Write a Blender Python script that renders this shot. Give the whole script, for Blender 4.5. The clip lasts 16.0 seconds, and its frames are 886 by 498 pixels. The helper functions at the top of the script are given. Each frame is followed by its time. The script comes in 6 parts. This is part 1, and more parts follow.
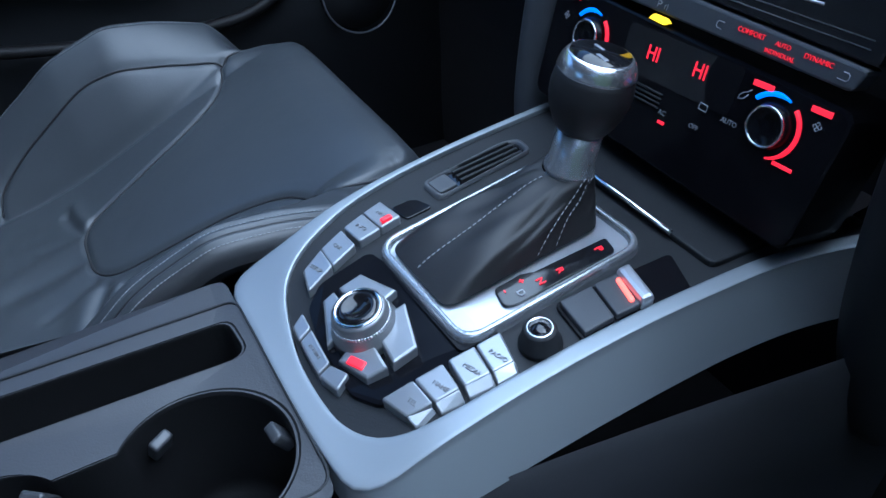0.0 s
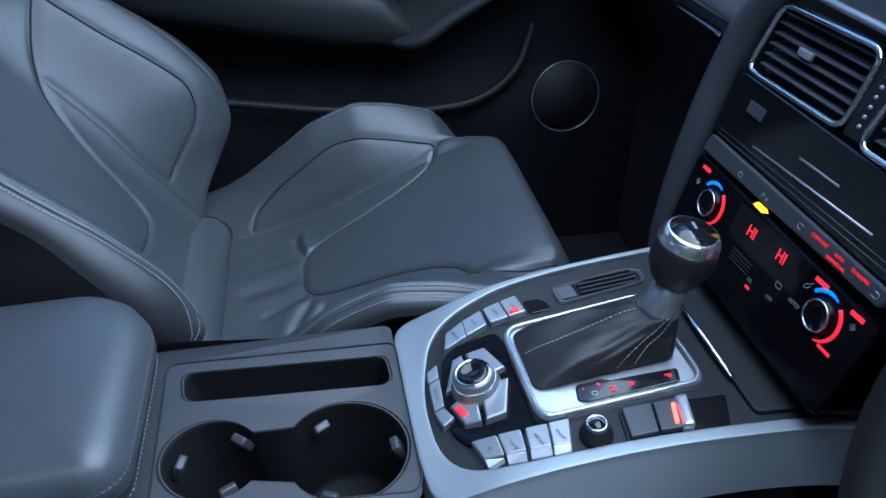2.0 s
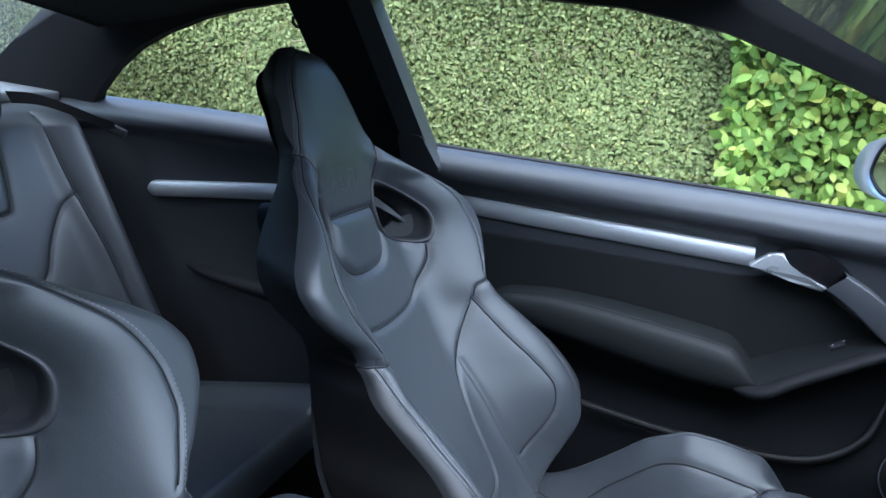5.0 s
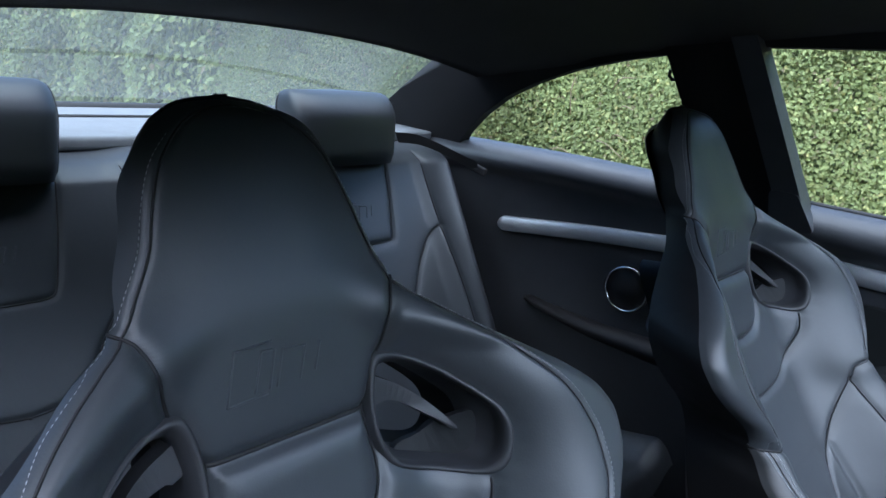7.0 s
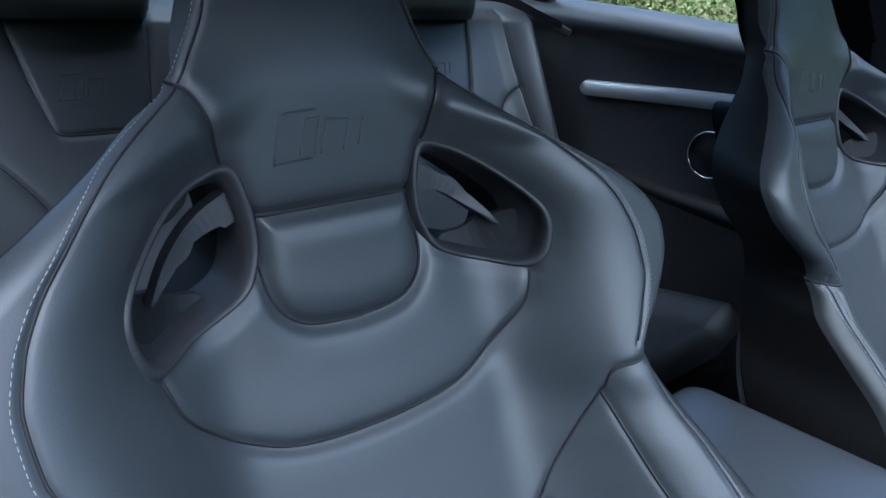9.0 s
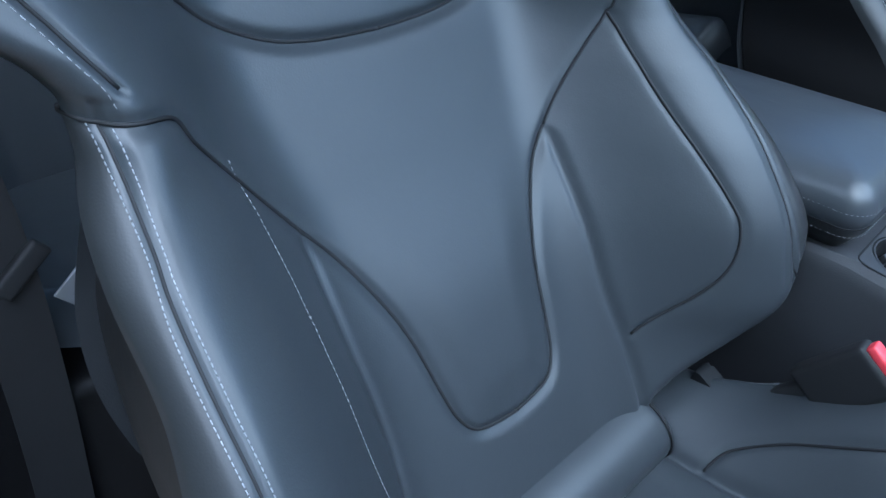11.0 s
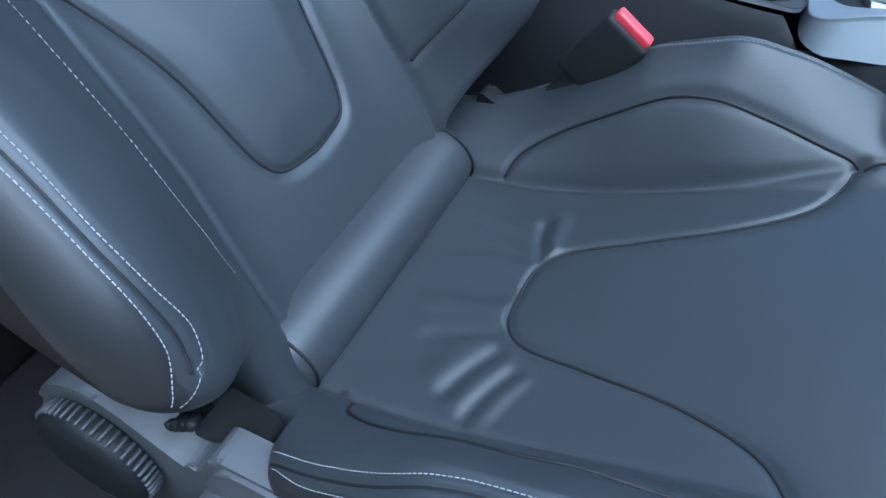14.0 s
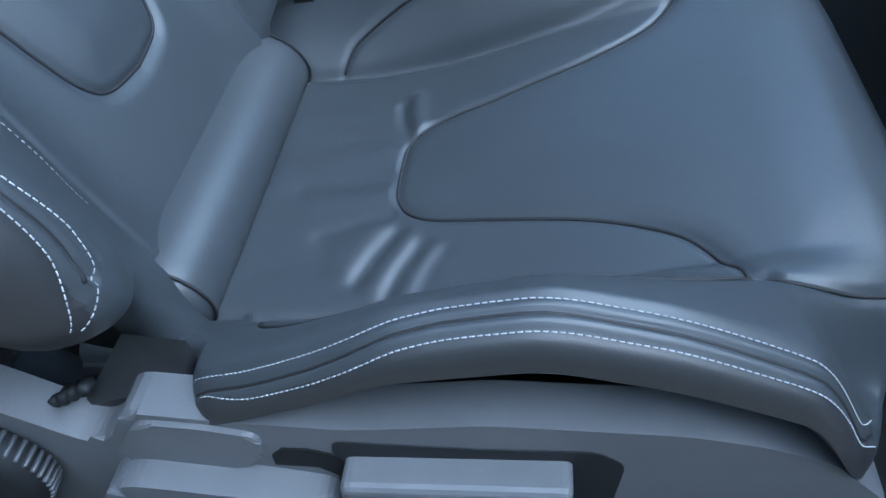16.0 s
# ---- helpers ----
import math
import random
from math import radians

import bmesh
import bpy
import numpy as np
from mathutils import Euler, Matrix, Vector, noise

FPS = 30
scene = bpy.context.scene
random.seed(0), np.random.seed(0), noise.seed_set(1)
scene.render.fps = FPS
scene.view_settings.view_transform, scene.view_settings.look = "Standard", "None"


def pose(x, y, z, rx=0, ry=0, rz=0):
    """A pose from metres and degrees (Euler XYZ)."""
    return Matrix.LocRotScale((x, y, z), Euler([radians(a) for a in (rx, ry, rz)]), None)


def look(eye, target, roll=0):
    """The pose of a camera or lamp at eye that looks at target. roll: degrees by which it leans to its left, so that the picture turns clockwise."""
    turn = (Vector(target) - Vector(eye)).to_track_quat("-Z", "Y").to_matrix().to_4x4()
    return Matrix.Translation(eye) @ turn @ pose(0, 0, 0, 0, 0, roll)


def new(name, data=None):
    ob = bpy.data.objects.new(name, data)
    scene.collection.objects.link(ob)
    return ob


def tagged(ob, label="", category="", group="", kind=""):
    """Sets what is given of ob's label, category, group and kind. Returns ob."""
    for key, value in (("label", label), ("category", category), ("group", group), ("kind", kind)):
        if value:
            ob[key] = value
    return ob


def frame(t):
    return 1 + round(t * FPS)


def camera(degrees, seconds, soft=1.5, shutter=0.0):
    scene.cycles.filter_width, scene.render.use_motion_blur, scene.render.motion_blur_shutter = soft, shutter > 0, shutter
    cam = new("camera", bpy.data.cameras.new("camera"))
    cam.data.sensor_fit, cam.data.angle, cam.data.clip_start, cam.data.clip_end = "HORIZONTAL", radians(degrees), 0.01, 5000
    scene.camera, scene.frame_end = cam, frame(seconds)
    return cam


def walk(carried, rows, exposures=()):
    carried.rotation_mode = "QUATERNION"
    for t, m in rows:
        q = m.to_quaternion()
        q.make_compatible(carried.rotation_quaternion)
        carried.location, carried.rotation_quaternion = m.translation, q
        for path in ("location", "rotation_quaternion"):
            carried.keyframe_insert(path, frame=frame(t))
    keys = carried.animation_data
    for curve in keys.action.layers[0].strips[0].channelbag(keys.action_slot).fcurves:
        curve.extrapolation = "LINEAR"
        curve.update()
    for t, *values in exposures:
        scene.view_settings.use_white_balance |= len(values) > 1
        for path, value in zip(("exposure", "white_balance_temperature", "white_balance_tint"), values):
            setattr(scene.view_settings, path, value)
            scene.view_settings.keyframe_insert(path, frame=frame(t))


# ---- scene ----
cam = camera(64.10, 16.0)
PATH = [
    (0.0, (0.2625, -0.2917, 0.9771), (0.6144, 0.3775, 0.3227), -3.83),
    (0.5, (0.2605, -0.3113, 0.9941), (0.5475, 0.3832, 0.3343), -3.82),
    (1.0, (0.2606, -0.3349, 1.0250), (0.4747, 0.3901, 0.3703), -3.45),
    (1.5, (0.2781, -0.3693, 1.0716), (0.4301, 0.3790, 0.4259), -2.88),
    (2.0, (0.2708, -0.4007, 1.0981), (0.3961, 0.3976, 0.5090), -2.50),
    (2.5, (0.2757, -0.4288, 1.1076), (0.3441, 0.4487, 0.6329), -2.07),
    (3.0, (0.2828, -0.4631, 1.1305), (0.2644, 0.4540, 0.7323), -1.76),
    (3.5, (0.3082, -0.4997, 1.1489), (0.1489, 0.4308, 0.8189), -1.57),
    (3.7, (0.3201, -0.5130, 1.1629), (0.1062, 0.4135, 0.8532), -1.78),
    (5.8, (0.2340, -0.6053, 1.2284), (-0.1699, 0.2890, 1.0356), 0.84),
    (6.0, (0.2209, -0.6155, 1.2326), (-0.2242, 0.2589, 1.0392), 0.75),
    (6.5, (0.1748, -0.6433, 1.2554), (-0.3858, 0.1622, 1.0633), 0.97),
    (7.0, (0.1560, -0.6554, 1.2637), (-0.4991, 0.0752, 1.0711), 1.09),
    (7.5, (0.1518, -0.6403, 1.2369), (-0.5579, 0.0351, 1.0367), 1.28),
    (8.0, (0.1698, -0.6384, 1.2200), (-0.5633, 0.0023, 0.9918), 1.21),
    (8.5, (0.1971, -0.6430, 1.2033), (-0.5367, -0.0231, 0.9254), 1.16),
    (9.0, (0.2204, -0.6531, 1.1786), (-0.5002, -0.0418, 0.8515), 1.14),
    (9.5, (0.2231, -0.6574, 1.1486), (-0.4766, -0.0577, 0.7604), 1.30),
    (10.0, (0.2185, -0.6743, 1.1074), (-0.4528, -0.0898, 0.6516), 1.33),
    (10.2, (0.2150, -0.6783, 1.0886), (-0.4451, -0.1036, 0.6049), 1.16),
    (12.3, (0.2507, -0.7006, 0.9754), (-0.2259, -0.1153, 0.3193), -0.16),
    (12.5, (0.2517, -0.7065, 0.9721), (-0.2089, -0.1199, 0.3059), -0.72),
    (13.0, (0.2643, -0.7158, 0.9627), (-0.1527, -0.1168, 0.2791), -0.90),
    (13.5, (0.2757, -0.7227, 0.9467), (-0.0917, -0.1063, 0.2502), -0.76),
    (14.0, (0.2761, -0.7318, 0.9451), (-0.0400, -0.1061, 0.2320), -0.79),
    (14.5, (0.2760, -0.7333, 0.9381), (0.0266, -0.0967, 0.2083), -0.94),
    (15.0, (0.2742, -0.7553, 0.9336), (0.1013, -0.1042, 0.1946), -0.96),
    (15.5, (0.2748, -0.7618, 0.9209), (0.1549, -0.1019, 0.1791), -1.10),
    (16.0, (0.2385, -0.7719, 0.8781), (0.1659, -0.1070, 0.1347), -0.53),
]
walk(cam, [(t, look(eye, target, roll)) for t, eye, target, roll in PATH], exposures=[(0.0, 1.98, 4900, 6), (1.5, 1.95, 4900, 6), (2.5, 2.15, 5000, 5), (3.5, 2.4, 5200, 6), (6.0, 2.38, 5500, 11), (8.0, 2.12, 5500, 10), (10.0, 2.22, 5150, 4), (12.5, 2.19, 4950, 2), (14.0, 2.30, 4950, 2), (16.0, 2.51, 4950, 2)])

# ---- world, sun ----
sky_world = bpy.data.worlds.new("sky")
scene.world = sky_world
sky_world.use_nodes = True
nt = sky_world.node_tree
sky = nt.nodes.new("ShaderNodeTexSky")
sky.sky_type, sky.sun_disc = "NISHITA", False
sky.sun_elevation, sky.sun_rotation = radians(58), radians(125)
sky.air_density, sky.dust_density, sky.ozone_density = 1.0, 1.0, 3.0
nt.links.new(sky.outputs[0], nt.nodes["Background"].inputs[0])
nt.nodes["Background"].inputs[1].default_value = 0.15
sun_data = bpy.data.lights.new("sun", "SUN")
sun_data.energy, sun_data.angle, sun_data.color = 3.0, radians(115), (1.0, 0.97, 0.92)
sun = new("sun", sun_data)
sun.matrix_world = look((4.3, -3.0, 8.4), (0, 0, 0.6))


# ---- materials ----
def mat(name, color, rough=0.5, metal=0.0, var=0.15, scale=30.0, bump=0.0, bump_scale=600.0, spec=0.5, coat=0.0, emit=None, power=0.0, object_var=0.0):
    m = bpy.data.materials.new(name)
    m.use_nodes = True
    t = m.node_tree
    b = t.nodes["Principled BSDF"]
    b.inputs["Roughness"].default_value = rough
    b.inputs["Metallic"].default_value = metal
    b.inputs["Specular IOR Level"].default_value = spec
    b.inputs["Coat Weight"].default_value = coat
    co = t.nodes.new("ShaderNodeTexCoord")
    n = t.nodes.new("ShaderNodeTexNoise")
    n.inputs["Scale"].default_value, n.inputs["Detail"].default_value = scale, 5
    t.links.new(co.outputs["Object"], n.inputs["Vector"])
    r = t.nodes.new("ShaderNodeMapRange")
    r.inputs["To Min"].default_value, r.inputs["To Max"].default_value = 1 - var, 1 + var
    t.links.new(n.outputs["Fac"], r.inputs["Value"])
    mx = t.nodes.new("ShaderNodeVectorMath")
    mx.operation = "SCALE"
    mx.inputs[0].default_value = color[:3]
    t.links.new(r.outputs[0], mx.inputs["Scale"])
    t.links.new(mx.outputs[0], b.inputs["Base Color"])
    rr = t.nodes.new("ShaderNodeMapRange")
    rr.inputs["To Min"].default_value, rr.inputs["To Max"].default_value = max(rough - 0.08, 0.02), min(rough + 0.08, 1)
    n2 = t.nodes.new("ShaderNodeTexNoise")
    n2.inputs["Scale"].default_value, n2.inputs["Detail"].default_value = scale * 0.3, 3
    t.links.new(co.outputs["Object"], n2.inputs["Vector"])
    t.links.new(n2.outputs["Fac"], rr.inputs["Value"])
    if rough > .05:
        t.links.new(rr.outputs[0], b.inputs["Roughness"])
    if bump:
        v = t.nodes.new("ShaderNodeTexNoise")
        v.inputs["Scale"].default_value, v.inputs["Detail"].default_value = bump_scale, 3
        t.links.new(co.outputs["Object"], v.inputs["Vector"])
        bp = t.nodes.new("ShaderNodeBump")
        bp.inputs["Strength"].default_value, bp.inputs["Distance"].default_value = bump, 0.001
        t.links.new(v.outputs["Fac"], bp.inputs["Height"])
        t.links.new(bp.outputs[0], b.inputs["Normal"])
    if emit:
        b.inputs["Emission Color"].default_value = (*emit, 1)
        b.inputs["Emission Strength"].default_value = power
    return m


def leather_mat(name, color, rough):
    """Fine-grained leather: pebbled cells, soft large creases, uneven gloss."""
    m = mat(name, color, rough, var=0.12, scale=9.0)
    t = m.node_tree
    b = t.nodes["Principled BSDF"]
    co = t.nodes["Texture Coordinate"]
    v = t.nodes.new("ShaderNodeTexVoronoi")
    v.feature = "DISTANCE_TO_EDGE"
    v.inputs["Scale"].default_value = 420
    t.links.new(co.outputs["Object"], v.inputs["Vector"])
    n = t.nodes.new("ShaderNodeTexNoise")
    n.inputs["Scale"].default_value, n.inputs["Detail"].default_value = 26, 4
    t.links.new(co.outputs["Object"], n.inputs["Vector"])
    b1 = t.nodes.new("ShaderNodeBump")
    b1.inputs["Strength"].default_value, b1.inputs["Distance"].default_value = 0.11, 0.0006
    t.links.new(v.outputs["Distance"], b1.inputs["Height"])
    b2 = t.nodes.new("ShaderNodeBump")
    b2.inputs["Strength"].default_value, b2.inputs["Distance"].default_value = 0.13, 0.004
    t.links.new(n.outputs["Fac"], b2.inputs["Height"])
    t.links.new(b2.outputs[0], b1.inputs["Normal"])
    t.links.new(b1.outputs[0], b.inputs["Normal"])
    return m


def brushed_mat(name, color, rough):
    m = mat(name, color, rough, metal=0.75, var=0.05, scale=6.0)
    t = m.node_tree
    co = t.nodes["Texture Coordinate"]
    mp = t.nodes.new("ShaderNodeMapping")
    mp.inputs["Scale"].default_value = (12, 900, 900)
    t.links.new(co.outputs["Object"], mp.inputs["Vector"])
    n = t.nodes.new("ShaderNodeTexNoise")
    n.inputs["Scale"].default_value = 1.0
    t.links.new(mp.outputs[0], n.inputs["Vector"])
    bp = t.nodes.new("ShaderNodeBump")
    bp.inputs["Strength"].default_value, bp.inputs["Distance"].default_value = 0.06, 0.0005
    t.links.new(n.outputs["Fac"], bp.inputs["Height"])
    t.links.new(bp.outputs[0], t.nodes["Principled BSDF"].inputs["Normal"])
    return m


def glass_mat(name, tint, haze=0.0):
    m = bpy.data.materials.new(name)
    m.use_nodes = True
    t = m.node_tree
    t.nodes.remove(t.nodes["Principled BSDF"])
    tr = t.nodes.new("ShaderNodeBsdfTransparent")
    tr.inputs[0].default_value = (*tint, 1)
    gl = t.nodes.new("ShaderNodeBsdfGlossy")
    gl.inputs["Roughness"].default_value = 0.02
    fr = t.nodes.new("ShaderNodeFresnel")
    fr.inputs[0].default_value = 1.45
    mx = t.nodes.new("ShaderNodeMixShader")
    t.links.new(fr.outputs[0], mx.inputs[0])
    t.links.new(tr.outputs[0], mx.inputs[1])
    t.links.new(gl.outputs[0], mx.inputs[2])
    last = mx
    if haze:
        df = t.nodes.new("ShaderNodeBsdfTranslucent")
        df.inputs[0].default_value = (0.8, 0.85, 0.83, 1)
        n = t.nodes.new("ShaderNodeTexNoise")
        n.inputs["Scale"].default_value = 3.0
        r = t.nodes.new("ShaderNodeMapRange")
        r.inputs["To Min"].default_value, r.inputs["To Max"].default_value = haze * 0.6, haze * 1.4
        t.links.new(n.outputs["Fac"], r.inputs["Value"])
        m2 = t.nodes.new("ShaderNodeMixShader")
        t.links.new(r.outputs[0], m2.inputs[0])
        t.links.new(mx.outputs[0], m2.inputs[1])
        t.links.new(df.outputs[0], m2.inputs[2])
        last = m2
    t.links.new(last.outputs[0], t.nodes["Material Output"].inputs["Surface"])
    return m


LEATHER = leather_mat("black_leather", (0.032, 0.0365, 0.041), 0.43)
# darker, duller leather; on the seat sides it includes their shade
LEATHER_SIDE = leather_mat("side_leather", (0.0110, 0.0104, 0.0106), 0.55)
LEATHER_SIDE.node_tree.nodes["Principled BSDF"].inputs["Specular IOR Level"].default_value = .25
# seat leather made paler and glossier for the light on the armrest
LIT_ARM_LEATHER = leather_mat("lit_armrest_leather", (.044, .049, .055), .36)
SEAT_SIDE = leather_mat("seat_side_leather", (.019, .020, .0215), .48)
# dark cord; along the seat seams it stands for shade in the groove
PIPING = mat("groove_shade_piping", (0.006, 0.006, 0.007), 0.7)
THREAD = mat("grey_thread", (0.26, 0.27, 0.28), 0.8, var=0.25, scale=300)
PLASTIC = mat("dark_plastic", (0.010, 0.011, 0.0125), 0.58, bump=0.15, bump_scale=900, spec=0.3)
PLASTIC_GREY = mat("grey_plastic", (0.040, 0.043, 0.048), 0.48, bump=0.15, bump_scale=900)
SKIRT_GREY = mat("skirt_grey", (.086, .090, .097), .5, bump=.15, bump_scale=900)
DASH_PAD = mat("dash_pad_vinyl", (.092, .096, .102), .5, bump=.3, bump_scale=700)
SHELF_CLOTH = mat("shelf_cloth", (.15, .16, .17), .8, bump=.4, bump_scale=1200)
SOFT_DASH = mat("soft_dash", (0.036, 0.039, 0.044), 0.43, bump=0.25, bump_scale=700)
DOOR_CLOTH = leather_mat("door_leather", (0.0065, 0.0080, 0.0083), 0.62)
DOOR_CLOTH.node_tree.nodes["Principled BSDF"].inputs["Specular IOR Level"].default_value = .3
DOOR_LOW = mat("door_lower_plastic", (0.0065, 0.007, 0.008), 0.65, bump=0.2, bump_scale=800, spec=.2)
CLIP_GREY = mat("clip_grey", (.034, .036, .039), .38, var=.3, scale=90)
GREY_METAL = mat("grey_metal", (.24, .25, .26), .3, metal=.7, var=.08, scale=80)
BRUSHED_STEEL = brushed_mat("brushed_steel", (.36, .38, .40), .24)
GAITER = leather_mat("gaiter_leather", (.006, .006, .0065), .56)
PANEL_BLACK = mat("panel_black", (.003, .003, .004), .22, var=.05, spec=.12)
BEZEL = mat("bezel_plastic", (.024, .025, .028), .5, bump=.15, bump_scale=900)
# near-black plastic that carries the shade of recesses in its colour
SHADE_BLACK = mat("shade_black", (.0040, .0042, .0046), .65, bump=.15, bump_scale=900, spec=.22)
HOT_RED = mat("hot_red_light", (.6, .05, .04), .4, emit=(1.0, .10, .06), power=.9)
TRIM_ALU = brushed_mat("trim_aluminium", (.50, .52, .54), .5)
GLOSS = mat("gloss_black", (0.006, 0.006, 0.007), 0.12, var=0.05)
ALU = brushed_mat("brushed_aluminium", (0.25, 0.272, 0.29), 0.5)
SILVER = mat("silver_button", (0.25, 0.262, 0.275), 0.30, metal=0.6, var=0.06, scale=80)
CHROME = mat("chrome", (0.75, 0.76, 0.78), 0.1, metal=1.0, var=0.03)
SATIN = mat("satin_silver", (0.45, 0.47, 0.50), 0.32, metal=0.75, var=0.05)
HEADLINER = mat("black_headliner", (0.005, 0.005, 0.006), 0.95, bump=0.5, bump_scale=1500)
CARPET = mat("black_carpet", (0.008, 0.007, 0.008), 0.95, bump=0.8, bump_scale=1200, var=0.4)
RED_GLOW = mat("red_light", (0.5, 0.01, 0.015), 0.4, emit=(1.0, 0.012, 0.03), power=0.34)
BLUE_GLOW = mat("blue_light", (0.02, 0.1, 0.5), 0.4, emit=(0.03, 0.20, 1.0), power=0.35)
AMBER_GLOW = mat("amber_light", (0.6, 0.4, 0.02), 0.4, emit=(1.0, 0.55, 0.0), power=0.5)
RED_TEXT = mat("red_lettering", (.4, .01, .015), .4, emit=(1.0, .012, .03), power=.2)
RED_PLASTIC = mat("red_plastic", (0.75, 0.06, 0.08), 0.4)
PRINT = mat("pale_print", (0.30, 0.31, 0.33), 0.6)
DARK_PRINT = mat("dark_print", (.16, .165, .175), 0.6)
MIRROR = mat("mirror_glass", (0.72, 0.74, 0.75), 0.015, metal=1.0, var=0.0)
PAINT = mat("silver_blue_paint", (0.55, 0.60, 0.68), 0.22, metal=0.6, var=0.05, coat=0.8)
PAINT_BLUE = mat("deep_blue_paint", (0.05, 0.12, 0.45), 0.2, metal=0.3, coat=0.8)
WINDOW = glass_mat("side_glass", (0.90, 0.93, 0.90))
REAR_GLASS = glass_mat("rear_glass", (0.60, 0.68, 0.64), haze=0.03)
RUBBER = mat("black_rubber", (0.010, 0.010, 0.011), 0.7)


# ---- building tools ----
def spline(rows):
    """A smooth curve through rows of (x, y), with no overshoot."""
    xs, ys = np.array([p[0] for p in rows], float), np.array([p[1] for p in rows], float)
    d = np.diff(ys) / np.diff(xs)
    m = np.r_[d[0], np.where(d[:-1] * d[1:] > 0, 2 * d[:-1] * d[1:] / (d[:-1] + d[1:] + 1e-12), 0), d[-1]]

    def at(x):
        x = np.clip(np.asarray(x, float), xs[0], xs[-1])
        i = np.clip(np.searchsorted(xs, x) - 1, 0, len(xs) - 2)
        h = xs[i + 1] - xs[i]
        t = (x - xs[i]) / h
        return (2 * t**3 - 3 * t**2 + 1) * ys[i] + (t**3 - 2 * t**2 + t) * h * m[i] + (3 * t**2 - 2 * t**3) * ys[i + 1] + (t**3 - t**2) * h * m[i + 1]

    return at


def ease(t):
    t = np.clip(t, 0, 1)
    return t * t * (3 - 2 * t)


def catmull(points, n=8, closed=False):
    """A rounded line through points, n steps to a span."""
    p = np.array(points, float)
    k = len(p)
    out = []
    for i in range(k if closed else k - 1):
        a, b, c, d = (p[(i + j) % k] if closed else p[min(max(i + j, 0), k - 1)] for j in (-1, 0, 1, 2))
        for s in np.arange(n) / n:
            out.append(0.5 * (2 * b + (c - a) * s + (2 * a - 5 * b + 4 * c - d) * s**2 + (3 * b - a - 3 * c + d) * s**3))
    if not closed:
        out.append(p[-1])
    return np.array(out)


def resample(line, n):
    line = np.array(line, float)
    s = np.r_[0, np.cumsum(np.linalg.norm(np.diff(line, axis=0), axis=1))]
    return np.stack([np.interp(np.linspace(0, s[-1], n), s, line[:, k]) for k in range(line.shape[1])], 1)


def mesh(name, verts, faces, material, smooth=True):
    me = bpy.data.meshes.new(name)
    me.from_pydata([tuple(map(float, v)) for v in verts], [], [tuple(map(int, f)) for f in faces])
    me.materials.append(material)
    if smooth:
        me.polygons.foreach_set("use_smooth", [True] * len(me.polygons))
    me.update()
    return me


def thing(name, label, category, group="", kind=""):
    return tagged(new(name), label, category, group, kind)


def part(name, data, parent=None, label=""):
    ob = new(name, data)
    if parent is not None:
        ob.parent = parent
    return tagged(ob, label) if label else ob


def solo(name, data, label, category, group="", kind=""):
    return tagged(new(name, data), label, category, group, kind)


def from_bm(name, bm, material, smooth=False):
    me = bpy.data.meshes.new(name)
    bm.normal_update()
    bm.to_mesh(me)
    bm.free()
    me.materials.append(material)
    if smooth:
        me.polygons.foreach_set("use_smooth", [True] * len(me.polygons))
    return me


def grid_faces(nr, nc, keep=None, close=False, flip=False):
    i, j = np.meshgrid(np.arange(nr - 1), np.arange(nc if close else nc - 1), indexing="ij")
    k = (j + 1) % nc
    f = np.stack([i * nc + j, i * nc + k, (i + 1) * nc + k, (i + 1) * nc + j], -1)
    f = f[keep] if keep is not None else f.reshape(-1, 4)
    return f[:, ::-1] if flip else f


def grid(name, p, material, keep=None, close=False, flip=False, normals=None):
    """A mesh of a grid of points p[row, column]; keep masks its faces."""
    nr, nc = p.shape[:2]
    f = grid_faces(nr, nc, keep, close, flip)
    used, inv = np.unique(f, return_inverse=True)
    me = mesh(name, p.reshape(-1, 3)[used], inv.reshape(-1, 4), material)
    if normals is not None and len(used):
        me.normals_split_custom_set_from_vertices([tuple(map(float, v)) for v in normals.reshape(-1, 3)[used]])
    return me


def tube(name, line, r, material, sides=8, closed=False, flat=1.0, up=(0, 0, 1)):
    """A round or flattened bar along a line; r may be one number or one per point."""
    line = np.array(line, float)
    n = len(line)
    d = np.roll(line, -1, 0) - np.roll(line, 1, 0) if closed else np.gradient(line, axis=0)
    d /= np.linalg.norm(d, axis=1)[:, None] + 1e-12
    a = np.cross(d, np.array(up, float))
    a /= np.linalg.norm(a, axis=1)[:, None] + 1e-9
    b = np.cross(a, d)
    r = np.broadcast_to(np.asarray(r, float), (n,))
    ang = np.linspace(0, 2 * math.pi, sides, endpoint=False)
    p = line[:, None] + r[:, None, None] * (np.cos(ang)[None, :, None] * a[:, None] + flat * np.sin(ang)[None, :, None] * b[:, None])
    if closed:
        p = np.concatenate([p, p[:1]])
    f = [tuple(x) for x in grid_faces(len(p), sides, close=True)]
    if not closed:
        f += [tuple(range(sides - 1, -1, -1)), tuple((n - 1) * sides + k for k in range(sides))]
    return mesh(name, p.reshape(-1, 3), f, material)


